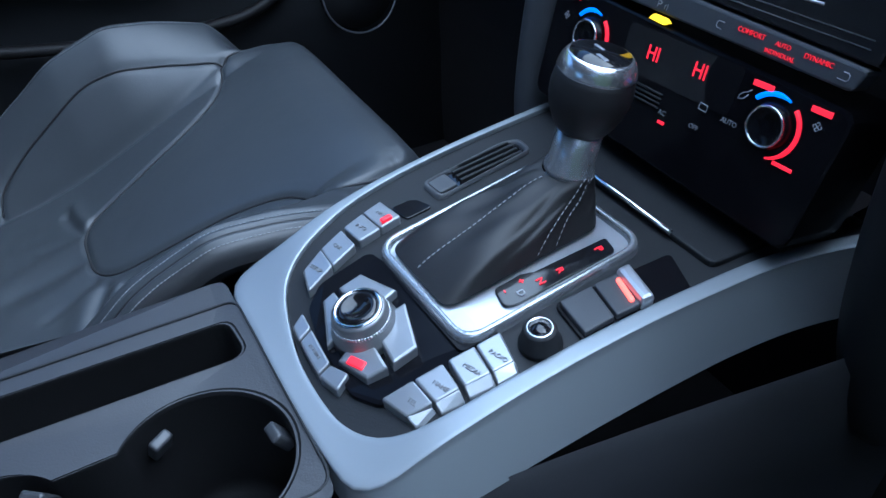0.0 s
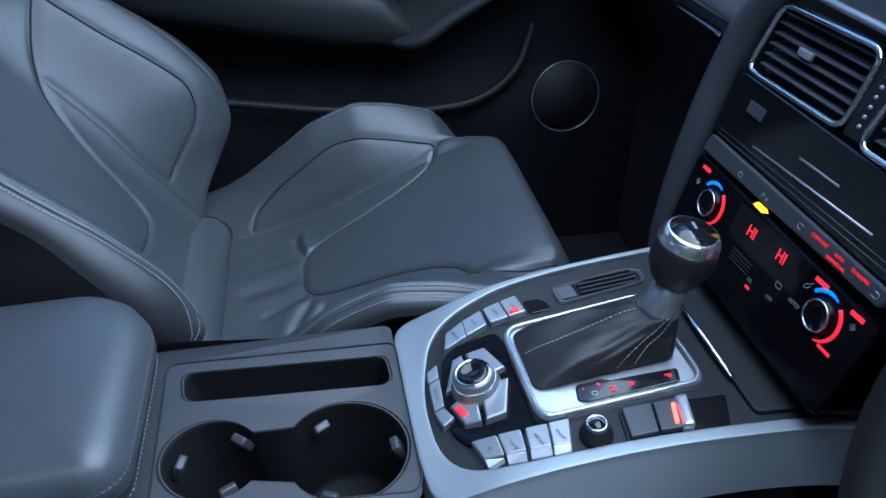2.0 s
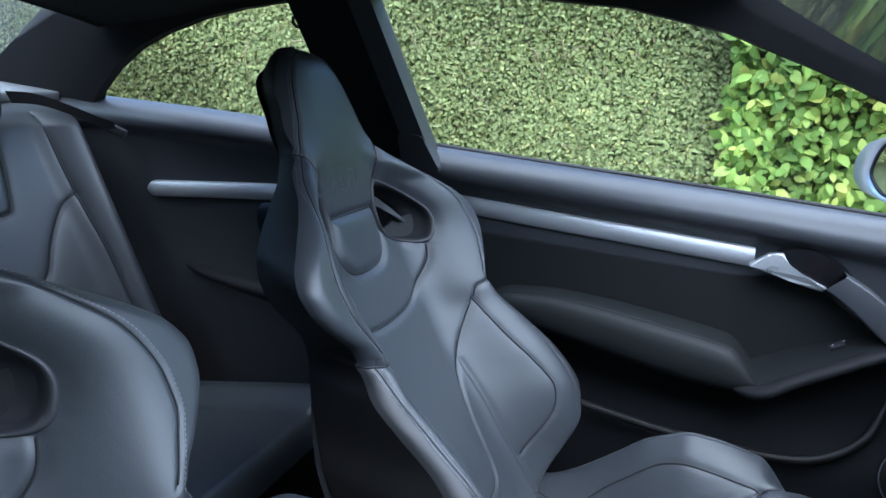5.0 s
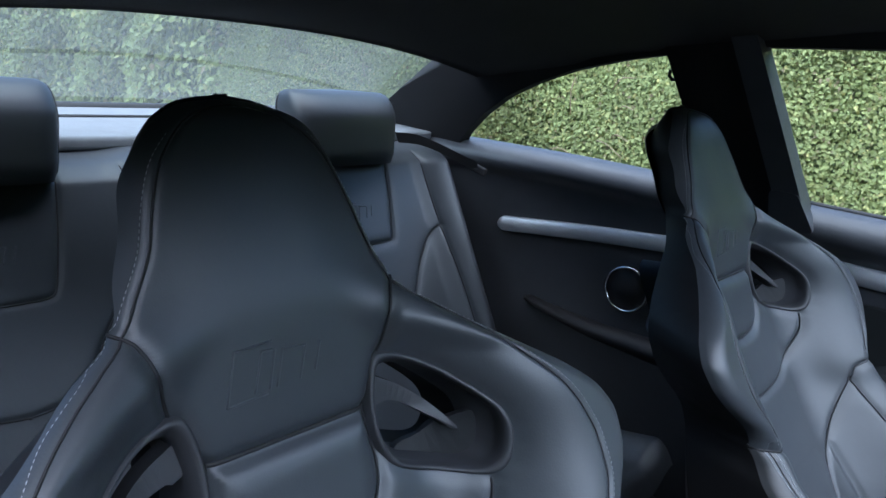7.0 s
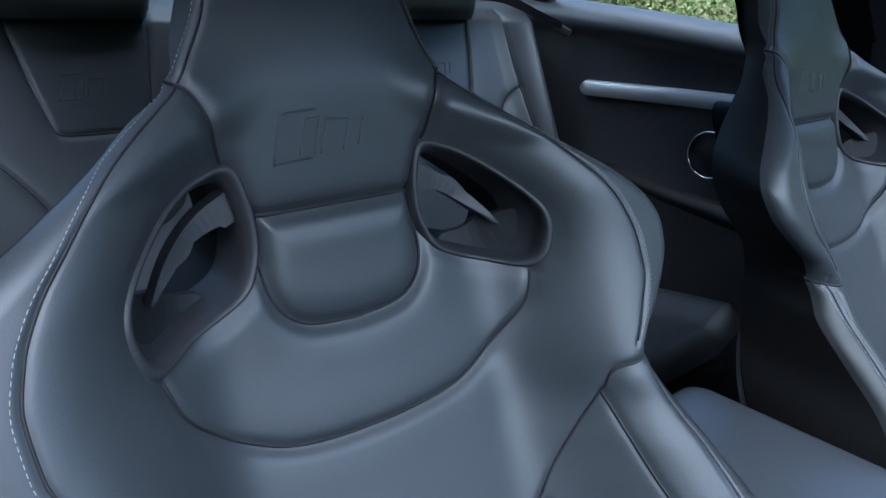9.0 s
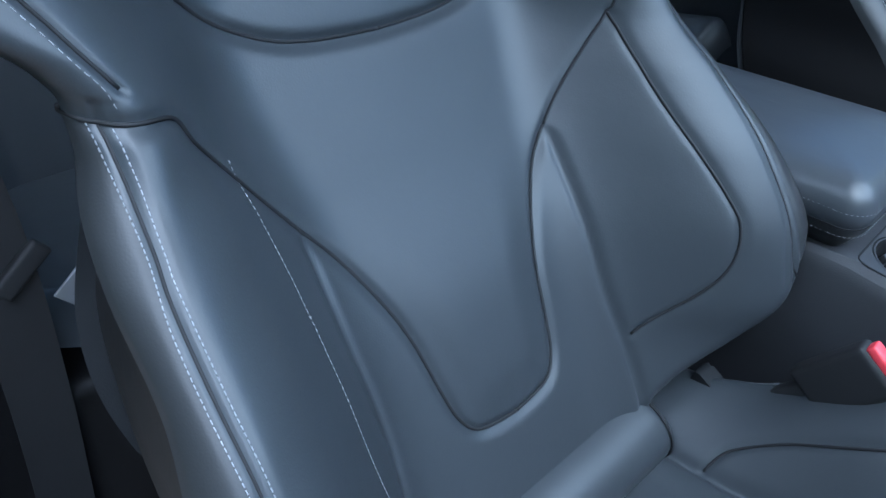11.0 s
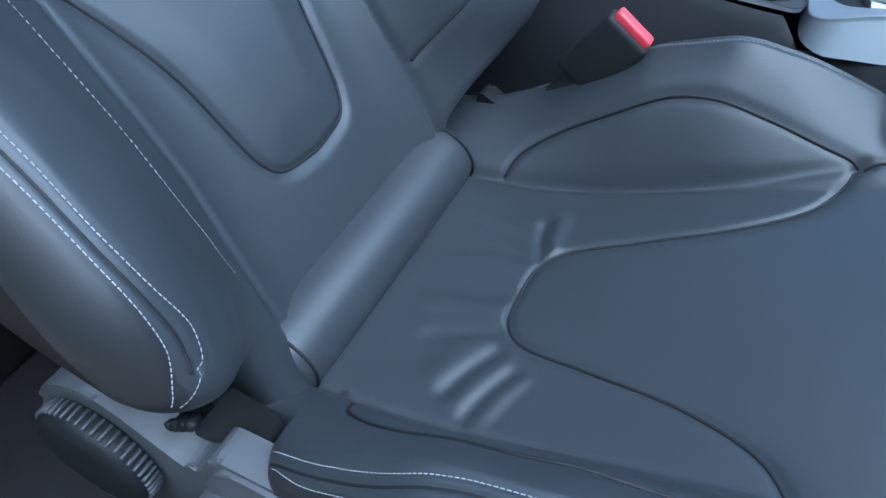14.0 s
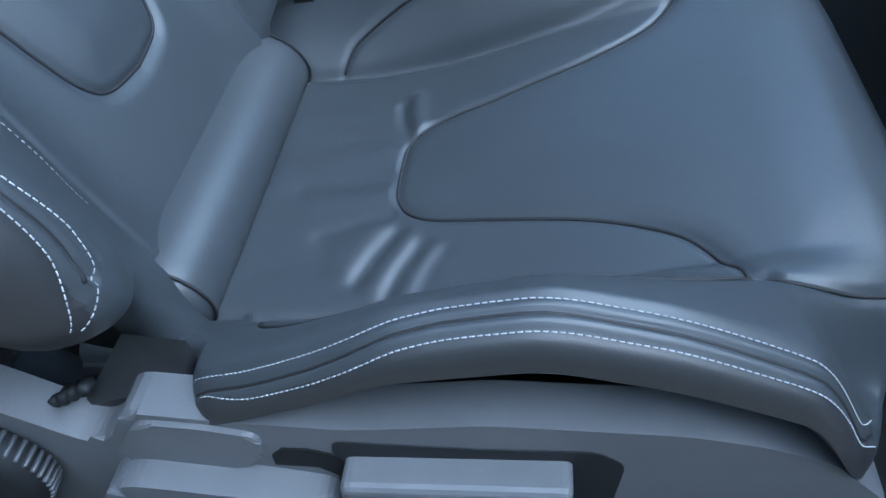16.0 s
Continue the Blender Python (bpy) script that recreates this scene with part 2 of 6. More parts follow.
def rbox(name, lo, hi, material, bevel=0.005, m=None, seg=3):
    """A box from corner to corner with rounded edges, moved by m."""
    bm = bmesh.new()
    bmesh.ops.create_cube(bm, size=1)
    c = [(a + b) / 2 for a, b in zip(lo, hi)]
    s = [abs(b - a) for a, b in zip(lo, hi)]
    for v in bm.verts:
        v.co = Vector([c[k] + v.co[k] * s[k] for k in range(3)])
    if bevel:
        bmesh.ops.bevel(bm, geom=list(bm.edges), offset=min(bevel, min(s) * 0.48), segments=seg, profile=0.6, affect="EDGES")
    if m is not None:
        bm.transform(m)
    return from_bm(name, bm, material, smooth=True)


def prism(name, outline, to, lo, hi, material, bevel=0.0, seg=2):
    """A plate with a 2D outline: to(a, b, h) gives the place; from height lo to hi, upper edge rounded."""
    bm = bmesh.new()
    o = np.array(outline, float)
    area = 0.5 * np.sum(o[:, 0] * np.roll(o[:, 1], -1) - np.roll(o[:, 0], -1) * o[:, 1])
    if area < 0:
        o = o[::-1]
    bot = [bm.verts.new((a, b, lo)) for a, b in o]
    top = [bm.verts.new((a, b, hi)) for a, b in o]
    n = len(o)
    bm.faces.new(bot[::-1])
    cap = bm.faces.new(top)
    for i in range(n):
        bm.faces.new((bot[i], bot[(i + 1) % n], top[(i + 1) % n], top[i]))
    if bevel:
        bmesh.ops.bevel(bm, geom=list(cap.edges), offset=bevel, segments=seg, profile=0.5, affect="EDGES")
    bmesh.ops.triangulate(bm, faces=[f for f in bm.faces if len(f.verts) > 4])
    for v in bm.verts:
        v.co = Vector(to(*v.co))
    bmesh.ops.recalc_face_normals(bm, faces=list(bm.faces))
    return from_bm(name, bm, material)


def rounded(outline, r, n=5):
    """A polygon with its corners rounded by r."""
    o = [np.array(p, float) for p in outline]
    out = []
    for i, p in enumerate(o):
        a, b = o[i - 1] - p, o[(i + 1) % len(o)] - p
        k = min(r, np.linalg.norm(a) * 0.45, np.linalg.norm(b) * 0.45)
        p0, p1 = p + a / np.linalg.norm(a) * k, p + b / np.linalg.norm(b) * k
        for s in np.linspace(0, 1, n):
            out.append((1 - s) ** 2 * p0 + 2 * s * (1 - s) * p + s**2 * p1)
    return np.array(out)


def lathe(name, rows, material, m=None, n=40, smooth=True):
    """A turned shape from rows of (radius, height) about z, moved by m."""
    ang = np.linspace(0, 2 * math.pi, n, endpoint=False)
    p = np.array([[(r * math.cos(a), r * math.sin(a), h) for a in ang] for r, h in rows])
    f = [tuple(x) for x in grid_faces(len(rows), n, close=True)]
    f += [tuple(range(n - 1, -1, -1)), tuple((len(rows) - 1) * n + k for k in range(n))]
    me = mesh(name, p.reshape(-1, 3), f, material, smooth)
    if m is not None:
        me.transform(m)
    return me


def lettering(name, text, size, material, m, depth=0.0003, align="CENTER"):
    cu = bpy.data.curves.new(name, "FONT")
    cu.body, cu.size, cu.extrude, cu.align_x, cu.align_y = text, size, depth, align, "CENTER"
    ob = bpy.data.objects.new(name, cu)
    scene.collection.objects.link(ob)
    bpy.context.view_layer.update()
    me = bpy.data.meshes.new_from_object(ob)
    bpy.data.objects.remove(ob)
    me.materials.clear()
    me.materials.append(material)
    me.transform(m)
    return me


def stitches(name, line, normal, material, pitch=0.0034, long=0.0025, r=0.00028):
    """A row of small thread dashes along a line; normal gives the way out of the cloth at each point."""
    line = np.array(line, float)
    n = max(int(np.sum(np.linalg.norm(np.diff(line, axis=0), axis=1)) / pitch), 2)
    p = resample(line, n * 2)
    nn = resample(np.array(normal, float), n * 2)
    verts, faces = [], []
    for i in range(0, 2 * n - 1, 2):
        d = p[i + 1] - p[i]
        d = d / (np.linalg.norm(d) + 1e-9)
        c = (p[i] + p[i + 1]) / 2
        up = nn[i] / (np.linalg.norm(nn[i]) + 1e-9)
        s = np.cross(d, up)
        k = len(verts)
        for e, h in ((-0.5, 0.0), (-0.3, 1.6), (0.3, 1.6), (0.5, 0.0)):
            for q in (-1, 1):
                verts.append(c + d * e * long + s * q * r + up * (h * r - 0.0002))
        faces += [(k, k + 1, k + 3, k + 2), (k + 2, k + 3, k + 5, k + 4), (k + 4, k + 5, k + 7, k + 6), (k, k + 2, k + 4, k + 6), (k + 1, k + 7, k + 5, k + 3)]
    return mesh(name, verts, faces, material, smooth=False)


def inside(poly, a, b):
    """Which points (a, b) lie inside a polygon."""
    poly = np.array(poly, float)
    res = np.zeros(np.shape(a), bool)
    for (x0, y0), (x1, y1) in zip(poly, np.roll(poly, -1, 0)):
        cross = ((y0 > b) != (y1 > b)) & (a < (x1 - x0) * (b - y0) / (y1 - y0 + 1e-15) + x0)
        res ^= cross
    return res


def near(line, a, b):
    """The distance of points (a, b) from a line in the plane."""
    line = np.array(line, float)
    best = np.full(np.shape(a), 9.0)
    for (x0, y0), (x1, y1) in zip(line[:-1], line[1:]):
        dx, dy = x1 - x0, y1 - y0
        t = np.clip(((a - x0) * dx + (b - y0) * dy) / (dx * dx + dy * dy + 1e-15), 0, 1)
        best = np.minimum(best, np.hypot(a - x0 - t * dx, b - y0 - t * dy))
    return best


def normals_of(p):
    n = np.cross(np.gradient(p, axis=1), np.gradient(p, axis=0))
    return n / (np.linalg.norm(n, axis=-1)[..., None] + 1e-12)


# ---- front seats: shell-back sports seats ----
BACK_X = spline([(.46, .055), (.55, .012), (.62, -.028), (.70, -.074), (.77, -.118), (.86, -.170), (.95, -.212), (1.03, -.236), (1.12, -.253), (1.16, -.266), (1.20, -.280), (1.235, -.294), (1.255, -.308), (1.270, -.332)])
BACK_W = spline([(.46, .178), (.54, .186), (.585, .200), (.612, .232), (.635, .264), (.66, .280), (.70, .286), (.74, .281), (.78, .269), (.82, .256), (.85, .246), (.875, .236), (.893, .234), (.91, .242), (.93, .262), (.95, .281), (.97, .294), (.99, .298), (1.01, .289), (1.034, .260), (1.059, .218), (1.085, .174), (1.104, .146), (1.118, .124), (1.128, .1175), (1.16, .114), (1.186, .109), (1.209, .1035), (1.232, .091), (1.250, .075), (1.260, .058), (1.266, .038), (1.270, .004)])
BACK_WP = spline([(.46, .135), (.54, .150), (.56, .168), (.585, .196), (.605, .220), (.63, .243), (.655, .260), (.70, .286)])
# the welted seam round the shoulders and headrest: height, distance from the middle
EDGE = spline([(.90, .212), (.928, .229), (.957, .244), (.984, .246), (1.008, .240), (1.03, .228), (1.051, .208), (1.076, .180), (1.097, .150), (1.112, .127), (1.124, .111), (1.153, .099), (1.198, .086), (1.225, .075), (1.242, .062), (1.255, .045), (1.262, .022), (1.264, .004)])
BOL_A = spline([(.46, .030), (.55, .062), (.60, .092), (.65, .130), (.72, .148), (.76, .145), (.82, .122), (.86, .103), (.95, .098), (1.02, .085), (1.07, .055), (1.11, .012), (1.15, -.006), (1.27, -.010)])
BOL_0 = spline([(.46, .09), (.66, .085), (.77, .095), (.88, .115), (.98, .115), (1.06, .10), (1.12, .05), (1.27, .02)])
BOL_1 = spline([(.46, .20), (.62, .245), (.72, .254), (.77, .252), (.83, .238), (.88, .227), (.98, .252), (1.06, .22), (1.12, .12), (1.27, .11)])
BACK_T = spline([(.46, .092), (.75, .086), (.9, .060), (1.0, .050), (1.08, .064), (1.15, .097), (1.205, .100), (1.235, .097), (1.250, .088), (1.262, .068), (1.270, .040)])

HALF_BIB = [(.068, 1.030), (.072, 1.00), (.070, .975), (.060, .957), (.040, .946), (0, .942)]
HALF_SCALLOP = [(.165, .952), (.156, .928), (.139, .907), (.116, .888), (.084, .874), (.047, .868), (0, .866)]
HOLE = [(.084, 1.067), (.108, 1.064), (.136, 1.050), (.160, 1.031), (.176, 1.014), (.182, .999), (.1815, .984), (.176, .968), (.167, .959), (.155, .957), (.135, .961), (.108, .969), (.086, .981), (.075, 1.002), (.0725, 1.022), (.075, 1.046)]
SHOULDER = [(.262, .893), (.225, .888), (.192, .880), (.180, .860), (.153, .821), (.121, .776)]
PAD = [(.121, .776), (.100, .748), (.080, .712), (.068, .680), (.060, .640), (.053, .616), (.038, .602), (0, .597)]
WEDGE = [(.121, .776), (.122, .735), (.122, .700), (.121, .650), (.126, .600), (.128, .54), (.125, .46)]
BOL_SEAM = [(.180, .860), (.187, .800), (.200, .735), (.201, .708), (.188, .672), (.160, .638), (.132, .610)]
CREASE = [(.116, 1.126), (.106, 1.120), (.097, 1.100), (.092, 1.078), (.083, 1.054), (.075, 1.032)]
IN_ROW = [(.221, .888), (.222, .863), (.226, .840), (.229, .827), (.232, .790), (.233, .764), (.234, .737), (.232, .709), (.228, .688), (.2275, .677), (.232, .667), (.240, .658), (.247, .651), (.252, .646)]
OUT_ROW = [(.229, .888), (.230, .866), (.233, .841), (.239, .818), (.242, .789), (.243, .759), (.244, .730), (.244, .705), (.245, .685), (.248, .673), (.252, .662), (.255, .649)]
MID_ROW = [(.5 * (a + c), .5 * (b + d)) for (a, b), (c, d) in zip(IN_ROW[:11], OUT_ROW[:11])]
WELT_IN, WELT_OUT = spline([(b, a) for a, b in IN_ROW[9::-1]]), spline([(b, a) for a, b in OUT_ROW[9::-1]])
CUS_IN = [(.078, .217), (.118, .222), (.147, .224), (.177, .2240), (.203, .221), (.225, .2195), (.28, .2205), (.336, .2220), (.364, .2235), (.394, .2250), (.415, .222), (.428, .212)]
CUS_OUT = [(.092, .227), (.123, .234), (.174, .2365), (.204, .2340), (.223, .2330), (.253, .2335), (.292, .2340), (.326, .2345), (.362, .2355), (.386, .2360), (.410, .233), (.430, .222)]
# creases of the seat panel: from, to, depth, width
FOLDS = [((.153, .084), (.165, .042), .0042, .0050), ((.165, .094), (.171, .047), -.0030, .0060), ((.081, .016), (.141, .028), -.0018, .0100), ((.085, -.008), (.156, -.006), .0024, .0080),
         ((.100, -.030), (.158, -.026), -.0024, .0090), ((.112, -.062), (.161, -.047), .0028, .0060), ((.135, -.095), (.150, -.062), -.0028, .0095), ((.148, -.108), (.170, -.064), .0038, .0058),
         ((.160, -.115), (.178, -.074), -.0024, .0068), ((.171, -.126), (.188, -.082), .0032, .0052), ((.182, -.124), (.197, -.088), -.0024, .0060), ((.195, -.122), (.205, -.092), .0018, .0055),
         ((.100, .075), (.145, .062), .0014, .0100), ((.070, .100), (.120, .094), .0012, .0120), ((.070, -.100), (.110, -.085), .0011, .0120), ((.120, .045), (.150, .036), .0014, .0060)]


def both(half):
    """A line from +Y over the middle to -Y."""
    return list(half) + [(-a, b) for a, b in half[::-1]]


SLIM = .012


def edge_a(y, z):
    """Where the welted seam lies; further in on the stitched side of the headrest."""
    return EDGE(z) - np.where(np.asarray(y) < 0, SLIM * ease((z - 1.12) / .06), 0)


def back_w(y, z):
    """Half the width; the stitched side is slimmer, the other tapers to its foot."""
    return np.where(np.asarray(y) < 0, BACK_W(z) * (1 - .052 * np.exp(-((z - .735) / .075) ** 4) - .030 * np.exp(-((z - .65) / .03) ** 2)) - .006 * ease((z - 1.11) / .03) - SLIM * ease((z - 1.125) / .06), np.where(z < .70, BACK_WP(z), BACK_W(z)))


def back_x(y, z):
    a = np.abs(y)
    w = back_w(y, z)
    r = np.minimum(.035 - .013 * ease((z - .88) / .05) - .008 * ease((z - 1.08) / .05), w * .6)
    s = np.clip((a - BOL_0(z) + .014) / (BOL_1(z) - BOL_0(z) + .020), 0, 1)
    x = BACK_X(z) + BOL_A(z) * s ** 3 * (s * (6 * s - 15) + 10)
    e = np.clip((a - (w - r)) / r, 0, 1)
    # the headrest turns sharply into its sides past the welt
    k = ease((z - 1.11) / .04) * ease((1.262 - z) / .05)
    span = np.maximum(w - edge_a(y, z), .004)
    f = np.clip((a - edge_a(y, z)) / span, 0, 1)
    return x - (1 - k) * r * (1 - np.sqrt(np.maximum(1 - e * e, 0))) - k * 1.35 * span * f ** 1.3


def groove(d, deep, wide):
    return -deep * np.exp(-(d / wide) ** 2)


def back_shape(y, z):
    """The finished front of the backrest: seams sunk, panels slightly stuffed."""
    a = np.abs(y)
    x = back_x(y, z)
    bib, scallop, pad = catmull(HALF_BIB, 5), catmull(HALF_SCALLOP, 5), catmull(PAD, 5)
    neck = [(.074, 1.030), (0, 1.030)]
    low = z < .9
    d1 = np.minimum(near(bib, a, z), near(neck, a, z))
    d2 = near(scallop, a, z)
    d3 = near(catmull(SHOULDER, 4), a, z)
    d4 = near(pad, a, z)
    d5 = near(catmull(WEDGE, 4), a, z)
    d6 = near(catmull(BOL_SEAM, 4), a, z)
    d7 = near(catmull(CREASE, 4), a, z)
    x = x + groove(d1, .0058, .0058) + groove(d1, .0020, .013) + groove(d2, .0048, .0045) + groove(d2, .0014, .013)
    x = x + groove(np.minimum(np.minimum(d3, d4), d5), .0042, .0042) + np.where(y > 0, groove(d6, .0025, .0032), 0) + groove(d7, .005, .006)
    x = x + np.where(z > .90, groove(np.abs(a - edge_a(y, z)), .0022, .0030), 0)
    hole = near(list(HOLE) + [HOLE[0]], a, z)
    x = x + groove(hole, .004, .008)
    for e in (WELT_IN, WELT_OUT):
        x = x + np.where((z > .66) & (z < .90), groove(np.abs(a - e(z)), .0012, .0028), 0)
    mid = .5 * (WELT_IN(z) + WELT_OUT(z))
    x = x + np.where((z > .66) & (z < .90), groove(np.abs(a - mid), .0030, .0022), 0)
    stuffed = inside(both(HALF_BIB), y, z) * .0022 * ease(d1 / .025)
    stuffed = stuffed + (inside(both(PAD), y, z) & low) * .006 * ease(d4 / .04) * ease((.79 - z) / .12)
    return x + stuffed


def back_point(y, z, lift=0.0):
    y, z = np.asarray(y, float), np.asarray(z, float)
    y = np.clip(y, -back_w(-1.0, z), back_w(1.0, z))
    x = back_shape(y, z)
    gy = (back_x(y + .003, z) - back_x(y - .003, z)) / .006
    gz = (back_x(y, z + .003) - back_x(y, z - .003)) / .006
    n = np.stack([np.ones_like(gy), -gy, -gz], -1)
    n /= np.linalg.norm(n, axis=-1)[..., None]
    return np.stack([x, y, z], -1) + n * lift, n


CUS_Z = spline([(-.02, .495), (.055, .497), (.11, .503), (.17, .517), (.22, .535), (.27, .555), (.33, .577), (.377, .593), (.41, .603), (.44, .608), (.458, .6075), (.470, .600), (.480, .584)])
CUS_W = spline([(-.02, .185), (.055, .188), (.074, .198), (.086, .228), (.10, .237), (.25, .2425), (.34, .2430), (.395, .2435), (.42, .237), (.434, .224), (.443, .204), (.449, .184), (.46, .168), (.48, .155)])
CUS_A = spline([(-.02, .045), (.08, .058), (.15, .086), (.20, .103), (.25, .101), (.30, .081), (.36, .045), (.42, .005), (.45, -.008), (.48, -.01)])
CUS_WP = spline([(-.02, .210), (.05, .218), (.086, .231), (.10, .237)])


def cus_w(x, y):
    return np.where((np.asarray(y) > 0) & (x < .10), CUS_WP(x), CUS_W(x))


THIGH = [(.163, 0), (.166, .032), (.186, .054), (.240, .070), (.300, .088), (.345, .112), (.366, .142), (.376, .160), (.42, .166), (.482, .156)]
CUS_LINE = [(.050, .137), (.15, .139), (.25, .140), (.32, .145), (.376, .158)]
CUS_SEAM = [(.090, .142), (.101, .160), (.137, .174), (.188, .180), (.222, .184), (.256, .181), (.309, .173), (.357, .163), (.376, .158)]


def thigh_in(x, y):
    line = np.maximum.accumulate(catmull(THIGH, 5), axis=0)[:, 0], catmull(THIGH, 5)[:, 1]
    return (np.abs(y) < np.interp(x, *line)) & (x > .163)


def cush_z(x, y):
    a = np.abs(y)
    w, r = cus_w(x, y), .022
    t = np.clip((a - .137) / .078, 0, 1)
    z = CUS_Z(x) + CUS_A(x) * (.5 * np.sin(t * math.pi / 2) + .5 * t)
    z = z - ease((x - .374) / .06) * ease((a - .160) / .035) * .045
    e = np.clip((a - (w - r)) / r, 0, 1)
    return z - r * (1 - np.sqrt(np.maximum(1 - e * e, 0)))


def cush_shape(x, y):
    a = np.abs(y)
    thigh = catmull(THIGH, 5)
    d1, d2, d3 = near(thigh, x, a), near(catmull(CUS_LINE, 4), x, a), near(catmull(CUS_SEAM, 4), x, a)
    z = cush_z(x, y) + groove(d1, .0032, .0034) + groove(d2, .0034, .005) + groove(d3, .0030, .0038)
    pad = thigh_in(x, y)
    z = z + pad * (.0018 * ease(d1 / .016) + .0030 * ease(d1 / .07))
    for p0, p1, deep, wide in FOLDS:
        d = near([p0, (.5 * (p0[0] + p1[0]) - .002, .5 * (p0[1] + p1[1])), p1], x, y)
        z = z - np.where(pad, 0, .92 * deep) * np.exp(-(d / (1.2 * wide)) ** 2) * ease(d1 / .008)
    for line, deep, wide in ((CUS_IN, .0012, .0026), (CUS_OUT, .0012, .0026), ([(p, q + .0058) for p, q in CUS_IN], .0030, .0020)):
        z = z + groove(near(catmull(line, 3), x, a), deep, wide)
    return z


def cush_point(x, y, lift=0.0):
    x, y = np.asarray(x, float), np.asarray(y, float)
    z = cush_shape(x, y)
    gx = (cush_z(x + .003, y) - cush_z(x - .003, y)) / .006
    gy = (cush_z(x, y + .003) - cush_z(x, y - .003)) / .006
    n = np.stack([-gx, -gy, np.ones_like(gx)], -1)
    n /= np.linalg.norm(n, axis=-1)[..., None]
    return np.stack([x, y, z], -1) + n * lift, n


def seat_meshes():
    """All the parts that both front seats share: (name, mesh, label)."""
    out = []
    # backrest front
    nr, nc = 330, 270
    z = np.r_[np.linspace(.47, 1.20, nr - 40, endpoint=False), 1.20 + .070 * np.sin(np.linspace(0, math.pi / 2, 40))]
    u = np.sin(np.linspace(-math.pi / 2, math.pi / 2, nc)) * .55 + np.linspace(-1, 1, nc) * .45
    zz = np.repeat(z[:, None], nc, 1)
    yy = back_w(np.broadcast_to(u[None], zz.shape), zz) * u[None]
    p = np.stack([back_shape(yy, zz), yy, zz], -1)
    nrm = normals_of(p)
    yc, zc = (yy[:-1, :-1] + yy[1:, 1:]) / 2, (zz[:-1, :-1] + zz[1:, 1:]) / 2
    ac = np.abs(yc)
    hole = inside(HOLE, ac, zc)
    bib = inside(both(catmull(HALF_BIB, 5).tolist()), yc, zc)
    sc = catmull(HALF_SCALLOP, 5).tolist()
    upper = inside(both([(.068, 1.03), (.075, .99), (.11, .966)] + sc), yc, zc) & ~bib & ~hole
    head = (zc > 1.03) & (ac < np.interp(zc, [1.03, 1.066, 1.105, 1.128, 1.14, 1.27], [.074, .084, .104, .112, .2, .2]))
    bol = inside(catmull(SHOULDER, 4).tolist() + catmull(WEDGE, 4).tolist() + [(.3, .46), (.3, .893)], ac, zc)
    main = (inside(both(catmull(PAD, 5).tolist()), yc, zc) | (zc > .776)) & ~bol & ~head & ~bib & ~upper & ~hole
    rim = bol & (ac > WELT_OUT(zc)) & (zc < .888)
    lower = ~(bol | main | head | bib | upper | hole)
    for name, mask, label in (("headrest_panel", head & ~hole, ""), ("neck_panel", bib, "small stuffed panel below the headrest"),
                              ("upper_back_panel", upper, ""), ("shoulder_panel", main, ""), ("lower_back_panel", lower, ""),
                              ("back_bolster", bol & ~rim & (yc > 0), ""), ("back_bolster", bol & ~rim & (yc < 0), ""), ("bolster_edge", rim & (yc > 0), "dull brown-black vinyl edge"), ("bolster_edge", rim & (yc < 0), "dull brown-black vinyl edge")):
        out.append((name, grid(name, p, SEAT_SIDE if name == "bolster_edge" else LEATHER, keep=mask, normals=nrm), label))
    # sides and rear shell
    k = 10
    s = np.linspace(0, 1, k)[None, :, None]
    for sgn in (1, -1):
        e = p[:, -1 if sgn > 0 else 0][:, None]
        xb = BACK_X(z) - BACK_T(z) + .03 * ease((z - .5) / .4)
        wb = back_w(float(sgn), z) * (.90 - .09 * ease((z - .72) / .15) - .21 * ease((z - 1.06) / .12))
        b = np.stack([np.minimum(xb, e[:, 0, 0] - .004), sgn * wb, z - .022 * ease((z - 1.17) / .10)], -1)[:, None]
        q = e * (1 - s) + b * s
        q[..., 1] += sgn * (.014 if sgn > 0 else .004) * np.sin(s[..., 0] * math.pi) * np.minimum(BACK_W(z)[:, None] / .2, 1)
        q[..., 2] += .012 * np.sin(s[..., 0] * math.pi) * ease((z[:, None] - 1.17) / .10)
        # side panels darkened in colour for the shade between the seats
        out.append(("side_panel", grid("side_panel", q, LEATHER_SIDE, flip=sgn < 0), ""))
    m = 56
    v = np.linspace(-1, 1, m)
    xb = np.minimum(BACK_X(z) - BACK_T(z) + .03 * ease((z - .5) / .4), p[:, -1, 0] - .004)
    by = (BACK_W(z) * (.90 - .09 * ease((z - .72) / .15) - .21 * ease((z - 1.06) / .12)))[:, None] * v[None]
    bx = xb[:, None] - .02 * (1 - v[None] ** 2)
    bz = np.repeat((z - .022 * ease((z - 1.17) / .10))[:, None], m, 1)
    q = np.stack([bx, by, bz], -1)
    yc2, zc2 = (by[:-1, :-1] + by[1:, 1:]) / 2, (bz[:-1, :-1] + bz[1:, 1:]) / 2
    out.append(("back_shell", grid("back_shell", q, PLASTIC, keep=~inside(HOLE, np.abs(yc2), zc2), flip=True), "hard dark plastic rear shell"))
